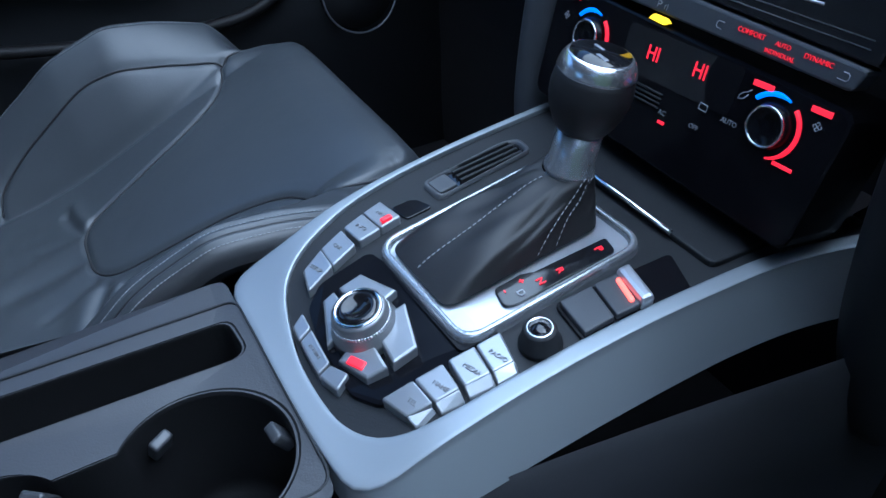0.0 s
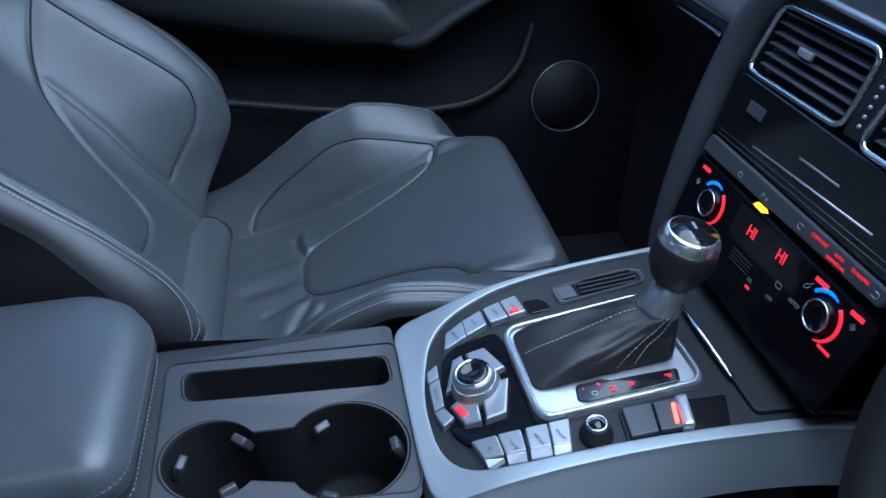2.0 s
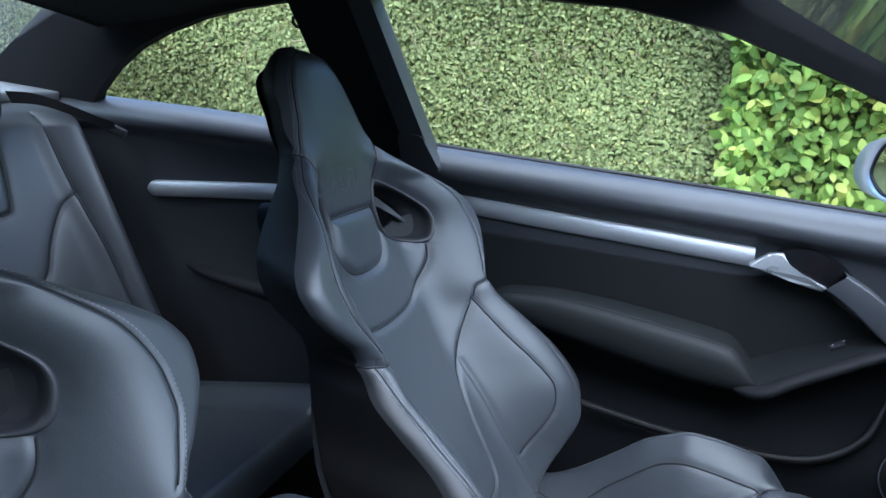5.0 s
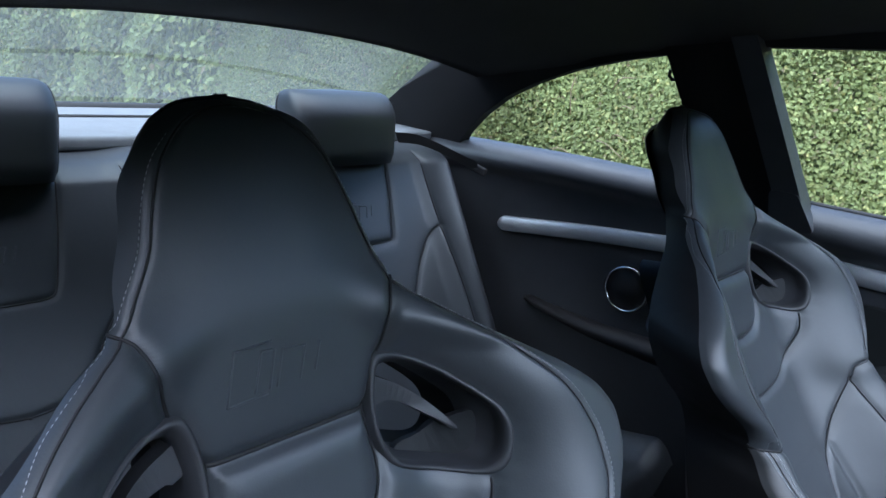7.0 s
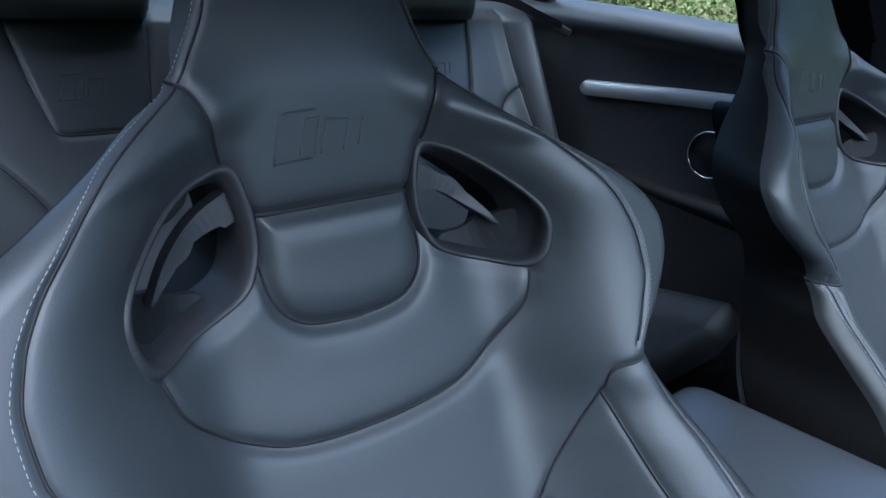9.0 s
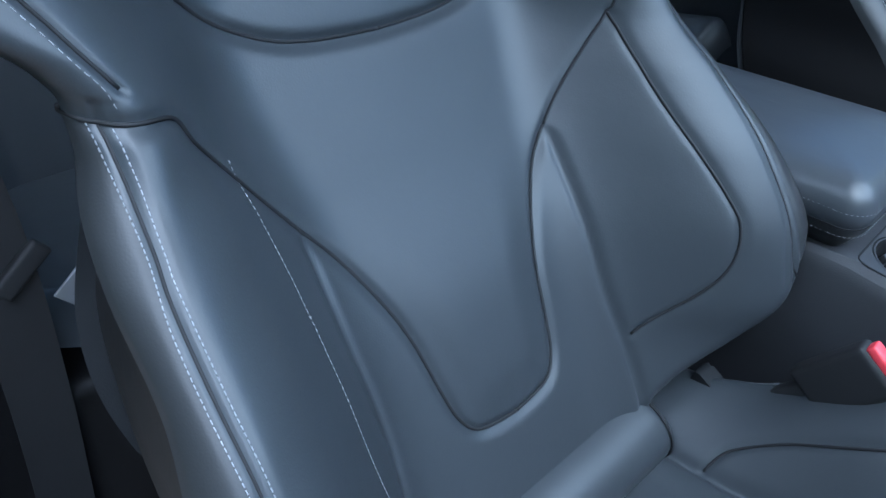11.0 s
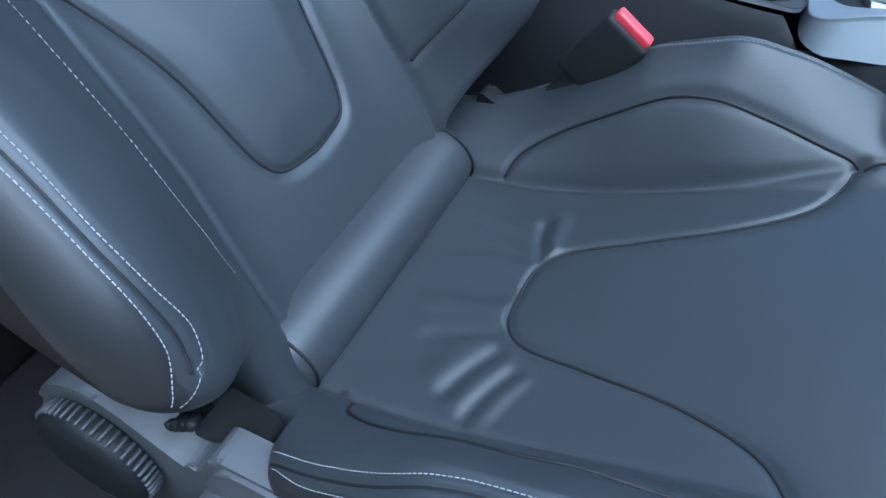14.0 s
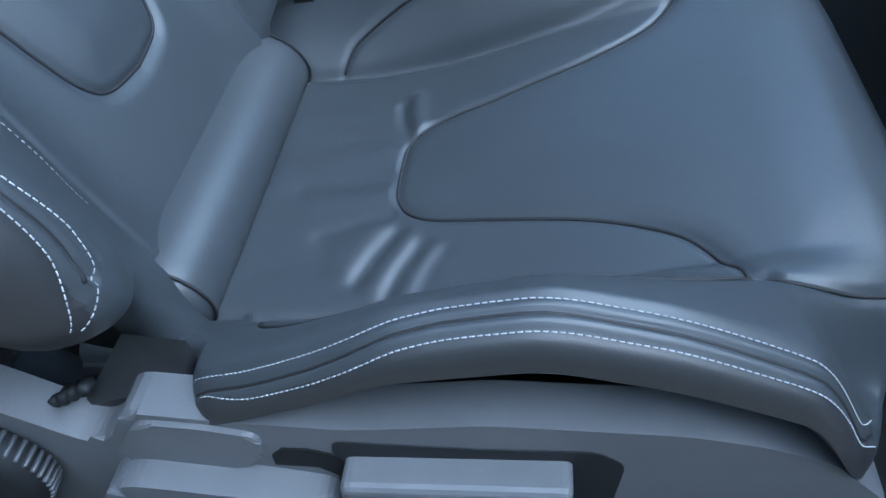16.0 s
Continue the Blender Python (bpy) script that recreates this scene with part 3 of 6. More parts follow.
    # belt openings beside the neck
    for sgn in (1, -1):
        ring = catmull(HOLE, 5, closed=True)
        c = ring.mean(0)
        rows = []
        for off, lift, depth in ((1.05, -.006, 0), (1.02, .0010, 0), (.995, .0026, 0), (.96, .0026, 0), (.92, .0004, 0), (.875, -.0040, 0), (.85, -.0070, 0), (.835, -.010, .004), (.82, 0, .028), (.80, 0, .044)):
            r2 = c + (ring - c) * off
            pt, nn = back_point(sgn * r2[:, 0], r2[:, 1], 0)
            base = back_x(sgn * r2[:, 0], r2[:, 1]) - .004
            pt[:, 0] = base
            rows.append(pt + nn * lift + np.array([-1, 0, 0]) * depth)
        out.append(("belt_opening", grid("belt_opening", np.array(rows), BEZEL, close=True, flip=sgn < 0), "dark plastic bezel round the belt opening"))
        fin = catmull([(.076, 1.052), (.092, 1.046), (.114, 1.034), (.136, 1.016), (.153, .996), (.156, .990), (.151, .991), (.138, 1.002), (.114, 1.019), (.094, 1.026), (.080, 1.028)], 4, closed=True)
        to = lambda a, b, h, sgn=sgn: (float(back_x(np.array(a), np.array(b))) - .020 + h, sgn * a, b)
        well = [(.177, 1.002), (.1785, .985), (.173, .969), (.162, .962), (.142, .963), (.112, .971), (.114, .979), (.136, .983), (.146, .991), (.158, .996)]
        out.append(("opening_floor", prism("opening_floor", catmull(well, 3, closed=True), to, -.016, -.010, PLASTIC, bevel=.001), ""))
        # added tunnel wall, blackened for the shade deep in the opening
        back = []
        for off, depth in ((.81, .040), (.79, .085)):
            r2 = c + (ring - c) * off
            back.append(np.stack([back_x(sgn * r2[:, 0], r2[:, 1]) - .004 - depth, sgn * r2[:, 0], r2[:, 1]], -1))
        out.append(("opening_wall", grid("opening_wall", np.array(back), SHADE_BLACK, close=True, flip=sgn < 0), ""))
        out.append(("belt_guide", prism("belt_guide", fin, to, -.008, .006, BEZEL, bevel=.002), ""))
    # dark tubes added in the grooves to draw the shade of the seams
    for line in (HALF_BIB, HALF_SCALLOP, SHOULDER, PAD, BOL_SEAM, CREASE):
        for sgn in (1, -1) if line is not BOL_SEAM else (1,):
            c2 = catmull(line, 8)
            pt, nn = back_point(sgn * c2[:, 0], c2[:, 1], .0006)
            out.append(("seam", tube("seam", pt, .0013, PIPING, sides=6, up=(1, 0, 0)), ""))
    pt, nn = back_point(np.linspace(-.072, .072, 30), np.full(30, 1.030), .0)
    out.append(("seam", tube("seam", pt, .0020, PIPING, sides=6, up=(1, 0, 0)), ""))
    for sgn in (1, -1):
        zs = np.r_[np.linspace(.902, 1.24, 80), np.linspace(1.243, 1.264, 24)]
        pt, nn = back_point(sgn * edge_a(sgn, zs), zs, .0004)
        out.append(("edge_seam", tube("edge_seam", pt, .0010, PIPING, sides=6, up=(1, 0, 0)), ""))
    # thread
    def row(name, line, fn, lift=.0004, **kw):
        line = catmull(line, 10)
        pt, nn = fn(line[:, 0], line[:, 1], lift)
        out.append((name, stitches(name, pt, nn, THREAD, **kw), "pale grey thread"))
    for line in (IN_ROW, OUT_ROW):
        row("stitching", [(-p, q) for p, q in line], back_point)
    for sgn in (1, -1):
        c2 = catmull([(sgn * p, q) for p, q in MID_ROW], 6)
        pt, nn = back_point(c2[:, 0], c2[:, 1], .0)
        out.append(("seam", tube("seam", pt, .0010, PIPING, sides=6, up=(1, 0, 0)), ""))
        zs = np.linspace(.895, 1.245, 40)
        row("stitching", np.stack([sgn * (edge_a(sgn, zs) + .0055), zs], 1), back_point, pitch=.0044, long=.0027, r=.00020)
    row("stitching", [(-.158, .838), (-.154, .803), (-.151, .765), (-.151, .72), (-.152, .674), (-.146, .630), (-.141, .603)], back_point, pitch=.0042, r=.00024)
    # cushion
    nr, nc = 220, 240
    x = np.r_[np.linspace(-.01, .44, nr - 36, endpoint=False), .44 + .04 * np.sin(np.linspace(0, math.pi / 2, 36))]
    u = np.sin(np.linspace(-math.pi / 2, math.pi / 2, nc)) * .55 + np.linspace(-1, 1, nc) * .45
    xx = np.repeat(x[:, None], nc, 1)
    yy = cus_w(xx, np.broadcast_to(u[None], xx.shape)) * u[None]
    p = np.stack([xx, yy, cush_shape(xx, yy)], -1)
    nrm = -normals_of(p)
    xc, yc = (xx[:-1, :-1] + xx[1:, 1:]) / 2, (yy[:-1, :-1] + yy[1:, 1:]) / 2
    ac = np.abs(yc)
    thigh = thigh_in(xc, yc)
    side = (ac > np.interp(xc, [.05, .25, .32, .376, .48], [.137, .140, .145, .158, .158])) & ~thigh
    hem = side & (ac > np.interp(xc, [q[0] for q in CUS_OUT], [q[1] for q in CUS_OUT]))
    for name, mask in (("thigh_pad", thigh), ("seat_panel", ~thigh & ~side), ("seat_bolster", side & ~hem & (yc > 0)), ("seat_bolster", side & ~hem & (yc < 0)), ("seat_edge", hem & (yc > 0)), ("seat_edge", hem & (yc < 0))):
        out.append((name, grid(name, p, SEAT_SIDE if name == "seat_edge" else LEATHER, keep=mask, flip=True, normals=nrm), ""))
    for sgn in (1, -1):
        e = p[:, -1 if sgn > 0 else 0][:, None]
        s = np.linspace(0, 1, 8)[None, :, None]
        under = np.interp(e[:, 0, 0], [0, .05, .12, .183, .213, .274, .325, .373, .41, .46], [.515, .535, .546, .570, .582, .593, .588, .578, .556, .50])
        b = np.stack([e[:, 0, 0], e[:, 0, 1] - sgn * np.maximum(np.abs(e[:, 0, 1]) - .200, .012), np.minimum(under, e[:, 0, 2] - .008)], -1)[:, None]
        q = e * (1 - s) + b * s
        q[..., 1] += sgn * .007 * np.sin(s[..., 0] * math.pi)
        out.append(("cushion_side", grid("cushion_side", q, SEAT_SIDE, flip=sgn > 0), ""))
    e = p[-1][None]
    s = np.linspace(0, 1, 10)[:, None, None]
    b = e.copy()
    b[..., 2], b[..., 0] = .46, e[..., 0] - .03
    q = e * (1 - s) + b * s
    q[..., 0] += .012 * np.sin(s[..., 0] * math.pi)
    out.append(("cushion_front", grid("cushion_front", q, LEATHER, flip=True), ""))
    for sgn in (1, -1):
        for line in (CUS_IN, CUS_OUT):
            row("stitching", [(p, sgn * q) for p, q in line], cush_point)
        c2 = catmull([(p, sgn * (q + .0058)) for p, q in CUS_IN], 6)
        pt, nn = cush_point(c2[:, 0], c2[:, 1], .0)
        out.append(("seam", tube("seam", pt, .0010, PIPING, sides=6), ""))
    for name, lines, fn in (("seam", [(THIGH, 0), (CUS_SEAM, 0)], cush_point),):
        for line, _ in lines:
            for sgn in (1, -1):
                c2 = catmull(line, 8)
                pt, nn = fn(c2[:, 0], sgn * c2[:, 1], .0006)
                out.append((name, tube(name, pt, .0013, PIPING, sides=6), ""))
    # lumbar roll between the two
    ys = np.linspace(-.152, .152, 64)
    prof = catmull([(.046, .484), (.0555, .495), (.0585, .507), (.0555, .519), (.0475, .530), (.036, .538), (.020, .543), (0, .545), (-.03, .546)], 5)
    edge = np.where(np.abs(ys) < .138, 1 - .05 * np.exp(-((np.abs(ys) - .136) / .0025) ** 2), np.sqrt(np.maximum(1 - ((np.abs(ys) - .138) / .0145) ** 2, 0)) * .97)
    q = np.array([[(.020 + (a - .020) * k, y, .503 + (b - .503) * k) for a, b in prof] for y, k in zip(ys, edge)])
    out.append(("lumbar_roll", grid("lumbar_roll", q, LEATHER), ""))
    for sgn in (1, -1):
        line = [(.020 + (a - .020) * 1.0, sgn * .137, .503 + (b - .503) * 1.0) for a, b in prof]
        out.append(("seam", tube("seam", line, .0012, PIPING, sides=6, up=(0, 1, 0)), ""))
    # foot of the seat
    out.append(("seat_base", rbox("seat_base", (-.08, -.215, .33), (.43, .215, .485), PLASTIC, .02), "dark plastic base"))
    for sgn in (1, -1):
        out.append(("rail", rbox("rail", (-.14, sgn * .19 - .02, .272), (.46, sgn * .19 + .02, .335), PLASTIC, .006), ""))
    return out


SEAT_PARTS = seat_meshes()


def front_seat(name, label, at):
    seat = thing(name, label, "car seat", group="front seats")
    for n, me, lab in SEAT_PARTS:
        part(n, me, seat, lab)
    seat.location = at
    return seat


passenger_seat = front_seat("sports_seat", "black leather sports seat with built-in headrest beside the door", (.039, .369, .005))
driver_seat = front_seat("sports_seat", "black leather sports seat with stitched bolsters by the open doorway", (0, -.37, 0))


MARK = ([(-.020, 1.068), (-.052, 1.066), (-.042, 1.101), (-.012, 1.103)], [(-.030, 1.070), (-.021, 1.097), (-.010, 1.097), (-.018, 1.070)], [(-.012, 1.070), (-.004, 1.095), (.016, 1.094), (.008, 1.071)], [(.022, 1.074), (.029, 1.094)])


def seat_logo(seat):
    """An embossed slanted mark on the headrest, kept as a plain shape."""
    for o in MARK:
        line = np.concatenate([np.linspace(a, b, 8) for a, b in zip(np.array(o)[:-1], np.array(o)[1:])])
        pt, nn = back_point(line[:, 0], line[:, 1], -.0001)
        part("embossed_mark", tube("embossed_mark", pt, .0010, LEATHER, sides=8, up=(1, 0, 0)), seat)


seat_logo(passenger_seat)
seat_logo(driver_seat)


def recliner(seat):
    """The outboard plastic skirt with its wheel, cap and lever."""
    y0 = -.220
    to = lambda a, b, h: (a, y0 - h, b)
    skirt = [(-.12, .38), (-.128, .495), (-.105, .526), (-.083, .540), (-.055, .549), (-.031, .538), (-.01, .524), (.010, .510), (.022, .506), (.033, .515), (.049, .546), (.108, .546), (.169, .549), (.214, .560), (.240, .567), (.335, .574), (.372, .570), (.406, .560), (.45, .52), (.45, .38)]
    part("side_skirt", prism("side_skirt", rounded(skirt, .009, 4), to, -.010, .016, SKIRT_GREY, bevel=.006, seg=3), seat, "grey plastic skirt")
    shelf = [(.012, .38), (.018, .468), (.032, .492), (.048, .500), (.120, .498), (.158, .493), (.163, .478), (.164, .38)]
    part("skirt_boss", prism("skirt_boss", rounded(shelf, .010, 4), to, .010, .036, SKIRT_GREY, bevel=.010, seg=3), seat)
    cap = [(.034, .504), (.056, .541), (.092, .542), (.121, .538), (.124, .522), (.106, .494), (.036, .496)]
    part("cover_cap", prism("cover_cap", rounded(cap, .010, 5), to, .008, .0195, SKIRT_GREY, bevel=.003), seat)
    # thin dark plates on the skirt paint the shade of slot and recess
    slot = [(.125, .514), (.132, .523), (.146, .525), (.162, .521), (.168, .510), (.164, .494), (.150, .505), (.125, .503)]
    part("lever_slot", prism("lever_slot", slot, to, .008, .0172, SHADE_BLACK), seat, "black plate standing for the shaded slot behind the lever")
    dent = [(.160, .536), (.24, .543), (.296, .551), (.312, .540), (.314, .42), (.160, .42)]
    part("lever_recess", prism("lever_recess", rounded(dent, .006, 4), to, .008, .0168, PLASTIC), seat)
    lever = [(.166, .521), (.286, .540), (.290, .482), (.166, .462)]
    part("lever", prism("lever", rounded(lever, .006, 4), to, .012, .036, SKIRT_GREY, bevel=.005, seg=3), seat, "grey plastic height lever")
    part("lever_dish", lathe("lever_dish", [(.0165, 0), (.016, .0015), (.012, .0022), (.001, .0024)], SKIRT_GREY, pose(.264, y0 - .0358, .520, 90) @ Matrix.Diagonal((1.2, .9, 1, 1)), 24), seat)
    m = pose(-.062, y0 - .015, .482, 90)
    rows = [(.038, 0), (.0465, .002), (.0485, .004), (.0485, .016), (.046, .021), (.038, .024), (.030, .023), (.001, .025)]
    wheel = part("recliner_wheel", lathe("recliner_wheel", rows, PLASTIC, m, 48), seat, "ribbed dark plastic recliner wheel")
    rib = rbox("rib", (.0468, -.0014, .003), (.0508, .0014, .017), PLASTIC_GREY, .0008, seg=1)
    for k in range(48):
        ob = part("rib", rib, wheel)
        ob.matrix_local = m @ pose(0, 0, 0, 0, 0, k * 7.5)
    corners = [(.032, -.190, .550), (.074, -.196, .558), (.074, -.211, .536), (.004, -.215, .508)]
    low = [(a, b + .006, c - .06) for a, b, c in corners]
    part("hinge_cover", mesh("hinge_cover", corners + low, [(0, 3, 2, 1), (4, 5, 6, 7), (0, 1, 5, 4), (1, 2, 6, 5), (2, 3, 7, 6), (3, 0, 4, 7)], SEAT_SIDE, smooth=False), seat)
    wedge = [(.030, .50), (.036, .550), (.042, .550), (.066, .536), (.066, .50)]
    to3 = lambda a, b, h: (a, .206 + h, b)
    part("hinge_cover", prism("hinge_cover", rounded(wedge, .004, 4), to3, -.010, .012, PLASTIC, bevel=.004, seg=3), seat)
    for k in range(4):
        part("hinge_bolt", lathe("hinge_bolt", [(.004, 0), (.004, .012), (.001, .013)], PLASTIC, pose(-.008 + .008 * k, -.212, .515 + .006 * k, 60, 0, 20), 10), seat)


recliner(driver_seat)


# ---- centre console ----
CON_Z = spline([(.10, .676), (.29, .6535), (.303, .655), (.36, .671), (.40, .677), (.50, .682), (.60, .683), (.72, .684)])


def con(a, b, h):
    return (a, b, float(CON_Z(a)) + h)


console = thing("centre_console", "dark grey centre console with brushed aluminium surround between the seats", "console")
INNER = [(.66, .116), (.56, .112), (.43, .101), (.362, .082), (.330, .058), (.316, .016), (.312, -.024), (.317, -.064), (.336, -.087), (.375, -.095), (.45, -.097), (.53, -.101), (.60, -.110), (.68, -.138), (.76, -.180)]
CREST = [(.66, .122), (.56, .118), (.43, .107), (.35, .094), (.301, .084), (.297, .030), (.2975, -.030), (.3005, -.080), (.305, -.098), (.318, -.1055), (.336, -.107), (.38, -.108), (.45, -.108), (.53, -.112), (.60, -.121), (.68, -.150), (.76, -.193)]
OUTER = [(.66, .140), (.56, .136), (.43, .124), (.35, .110), (.298, .091), (.2955, .030), (.2955, -.030), (.2985, -.086), (.303, -.107), (.317, -.120), (.336, -.125), (.38, -.128), (.45, -.129), (.53, -.132), (.60, -.144), (.68, -.175), (.76, -.220)]


def surround():
    n = 130
    a, b, c = (catmull(k, 10) for k in (INNER, CREST, OUTER))
    a, b, c = (resample(k, n) for k in (a, b, c))
    mid = (a + b) / 2
    low = np.interp(c[:, 0], [.297, .305, .32, .36, .50, .60], [.014, .018, .024, .031, .036, .034])
    top = [np.stack([q[:, 0], q[:, 1], CON_Z(q[:, 0]) + h], -1) for q, h in ((a, -.006), (a, .0003), (a * .985 + b * .015, .0010), (a * .94 + b * .06, .0013), (a * .8 + b * .2, .0014), (mid, .0014), (b * .8 + a * .2, .0014), (b * .95 + a * .05, .0013), (b * .988 + a * .012, .0010), (b, .0004))]
    side = [np.stack([q[:, 0], q[:, 1], CON_Z(q[:, 0]) + h], -1) for q, h in ((b, .0004), *((b * (1 - k) + c * k, -.0006 - (low - .0006) * k) for k in (.04, .10, .3, .5, .7, .9, .97, 1.0)))]
    return grid("surround", np.array(top), ALU), grid("surround_side", np.array(side), ALU)


band_mesh, flank_mesh = surround()
part("surround", band_mesh, console, "brushed aluminium surround")
part("surround_side", flank_mesh, console, "brushed aluminium flank")


def panel_mesh(name, x0, x1, left, right, lift, material, n=60, m=24):
    xs = np.linspace(x0, x1, n)
    rows = []
    for x in xs:
        ys = np.linspace(left(x), right(x), m)
        rows.append([(x, y, float(CON_Z(x)) + lift) for y in ys])
    return grid(name, np.array(rows), material)


inner = catmull(INNER, 10)
split = int(np.argmin(inner[:, 0]))
lft, rgt = inner[: split + 1][::-1], inner[split:]
part("control_panel", panel_mesh("control_panel", .3125, .66, lambda x: float(np.interp(x, lft[:, 0], lft[:, 1])), lambda x: float(np.interp(x, rgt[:, 0], rgt[:, 1])), -.0025, PLASTIC), console, "dark anthracite switch panel")
# body below
for sgn in (1, -1):
    xs = np.linspace(-.25, .72, 50)
    rows = []
    for x in xs:
        top = float(CON_Z(max(x, .1))) - (.030 if x > .30 else .004)
        y0 = float(np.interp(x, [.10, .295, .305, .36, .72], [.094, .094, .100, .123, .200 if sgn < 0 else .142]))
        rows.append([(x, sgn * y0, top), (x, sgn * (y0 + .006), top - .01), (x, sgn * (y0 + .010), top - .10), (x, sgn * (y0 + .018), .30), (x, sgn * (y0 + .02), .26)])
    part("side_wall", grid("side_wall", np.array(rows), BEZEL, flip=sgn < 0), console, "dark grey plastic side wall")

# rear tray with two cup holders
TRAY = rounded([(.118, .050), (.286, .056), (.288, .022), (.122, .018)], .010, 5)
ang = np.linspace(0, 2 * math.pi, 80)


def cup_outline():
    """Two joined circles and the bridge between them."""
    a0, b0, r0 = .1475, -.040, .036
    a1, b1, r1 = .2455, -.041, .047
    pts = []
    for t in np.linspace(radians(38), radians(322), 34):
        pts.append((a0 + r0 * math.cos(t), b0 + r0 * math.sin(t)))
    for t in np.linspace(radians(180 + 33), radians(180 - 33 + 360), 40):
        pts.append((a1 + r1 * math.cos(t), b1 + r1 * math.sin(t)))
    return np.array(pts)


CUP = cup_outline()


def plate_with_holes(name, outline, holes, lift, material):
    """A thin plate on the console with holes through it."""
    bm = bmesh.new()
    edges = []
    for loop in (outline, *holes):
        vs = [bm.verts.new((a, b, 0)) for a, b in loop]
        edges += [bm.edges.new((vs[i], vs[(i + 1) % len(vs)])) for i in range(len(vs))]
    bmesh.ops.triangle_fill(bm, use_beauty=True, use_dissolve=False, edges=edges)
    for v in bm.verts:
        v.co = Vector(con(v.co.x, v.co.y, lift))
    bmesh.ops.recalc_face_normals(bm, faces=list(bm.faces))
    for f in bm.faces:
        if f.normal.z < 0:
            f.normal_flip()
    return from_bm(name, bm, material)


PLATE = rounded([(.104, .062), (.2965, .072), (.2985, -.088), (.108, -.084)], .012, 6)
part("cup_plate", plate_with_holes("cup_plate", PLATE, (TRAY, CUP), .0, BEZEL), console, "dark grey plate round tray and cup holders")
RIM = rounded([(-.25, .094), (.2955, .094), (.2975, -.096), (-.25, -.096)], .010, 6)
part("rear_deck", plate_with_holes("rear_deck", RIM, (PLATE,), .0008, BEZEL), console)
part("plate_lip", tube("plate_lip", [con(a, b, .0004) for a, b in PLATE], .0011, PLASTIC, sides=6, closed=True), console)


def well(name, outline, deep, material, taper=.94, round_lip=.003):
    o = np.array(outline, float)
    c = o.mean(0)
    rows = []
    for k, h in ((1.03, .0006), (1.0, -.0006), (.985, -.004), (taper, -deep * .9), (taper * .9, -deep), (.02, -deep)):
        q = c + (o - c) * k
        rows.append([con(a, b, h) for a, b in q])
    return grid(name, np.array(rows), material, close=True, flip=True)


# both wells are blacker than the plate, for the shade inside
part("oddments_tray", well("oddments_tray", TRAY, .055, SHADE_BLACK, .97), console, "deep narrow oddments tray, darkened for shade")
part("cup_holder", well("cup_holder", CUP, .095, SHADE_BLACK, .97), console, "double cup holder in black plastic, darkened for shade")
for a, b, turn, r in ((.1475, -.040, 165, .034), (.1475, -.040, 50, .034), (.1475, -.040, -65, .034), (.2455, -.041, 120, .045), (.2455, -.041, 5, .045), (.2455, -.041, -115, .045)):
    m = Matrix.Translation(con(a, b, -.012)) @ pose(0, 0, 0, 0, 0, turn) @ Matrix.Translation((r - .004, 0, 0)) @ pose(0, 0, 0, 0, -25, 0)
    part("cup_clip", rbox("cup_clip", (-.005, -.0065, -.009), (.002, .0065, .008), CLIP_GREY, .0022, m), console, "grey spring clip")

# buttons: corners on the panel
BUTTONS = [
    ("SETUP", [(.337, .036), (.341, .054), (.357, .062), (.357, .043)]), ("CAR", [(.358, .0435), (.358, .0625), (.3755, .069), (.377, .050)]),
    ("INFO", [(.381, .051), (.3785, .070), (.394, .074), (.397, .053)]), ("NAV", [(.3985, .0535), (.3955, .0745), (.410, .078), (.414, .056)]),
    ("", [(.318, .018), (.327, .023), (.3265, .009), (.3175, .006)]), ("RETURN", [(.3175, .004), (.3265, .007), (.3255, -.022), (.3172, -.024)]), ("", [(.3172, -.026), (.3255, -.0245), (.331, -.037), (.3215, -.042)]),
    ("TEL", [(.339, -.065), (.357, -.067), (.359, -.091), (.346, -.089)]), ("NAME", [(.3585, -.067), (.375, -.068), (.374, -.0925), (.3605, -.0915)]),
    ("MEDIA", [(.379, -.068), (.395, -.069), (.392, -.0945), (.377, -.093)]), ("RADIO", [(.3965, -.069), (.412, -.069), (.406, -.0955), (.3935, -.095)]),
]
for word, o in BUTTONS:
    mid = np.mean(o, 0)
    o = mid + (np.array(o) - mid) * 1.05
    low = word in ("TEL", "NAME", "MEDIA", "RADIO")
    face = np.array([o[0], o[1], o[1] + (o[2] - o[1]) * .76, o[0] + (o[3] - o[0]) * .76]) if low else o
    b = part("button", prism("button", rounded(face, .0016, 3), con, -.003, .0042, SILVER, bevel=.0012), console, "silver push button")
    if low:
        n, p, q = o[0] + (o[3] - o[0]) * .75, o[1] + (o[2] - o[1]) * .75, o[3]
        reach = np.linalg.norm(q - n)
        fall = lambda a, b, h, n=n, d=(q - n) / reach, r=reach: con(a, b, h - .0042 * max(0, ((a - n[0]) * d[0] + (b - n[1]) * d[1]) / r) ** 1.5 * (h > 0))
        part("button_lip", prism("button_lip", rounded([n, p, o[2], o[3]], .0012, 3), fall, -.004, .0040, SILVER, bevel=.0008), b, "bright rolled edge")
    c = np.mean(o, 0)
    if word:
        d = np.array(o[1]) - np.array(o[0])
        turn = -90 if word != "RETURN" else 180
        part("printed_word", lettering("printed_word", word, .0041 if word != "RETURN" else .0034, DARK_PRINT, Matrix.Translation(con(c[0], c[1], .0044)) @ pose(0, 0, 0, 0, -14 if c[0] < .37 else -5, 0) @ pose(0, 0, 0, 0, 0, -72 if abs(c[1]) > .04 else -86)), b, word + " printed in grey")
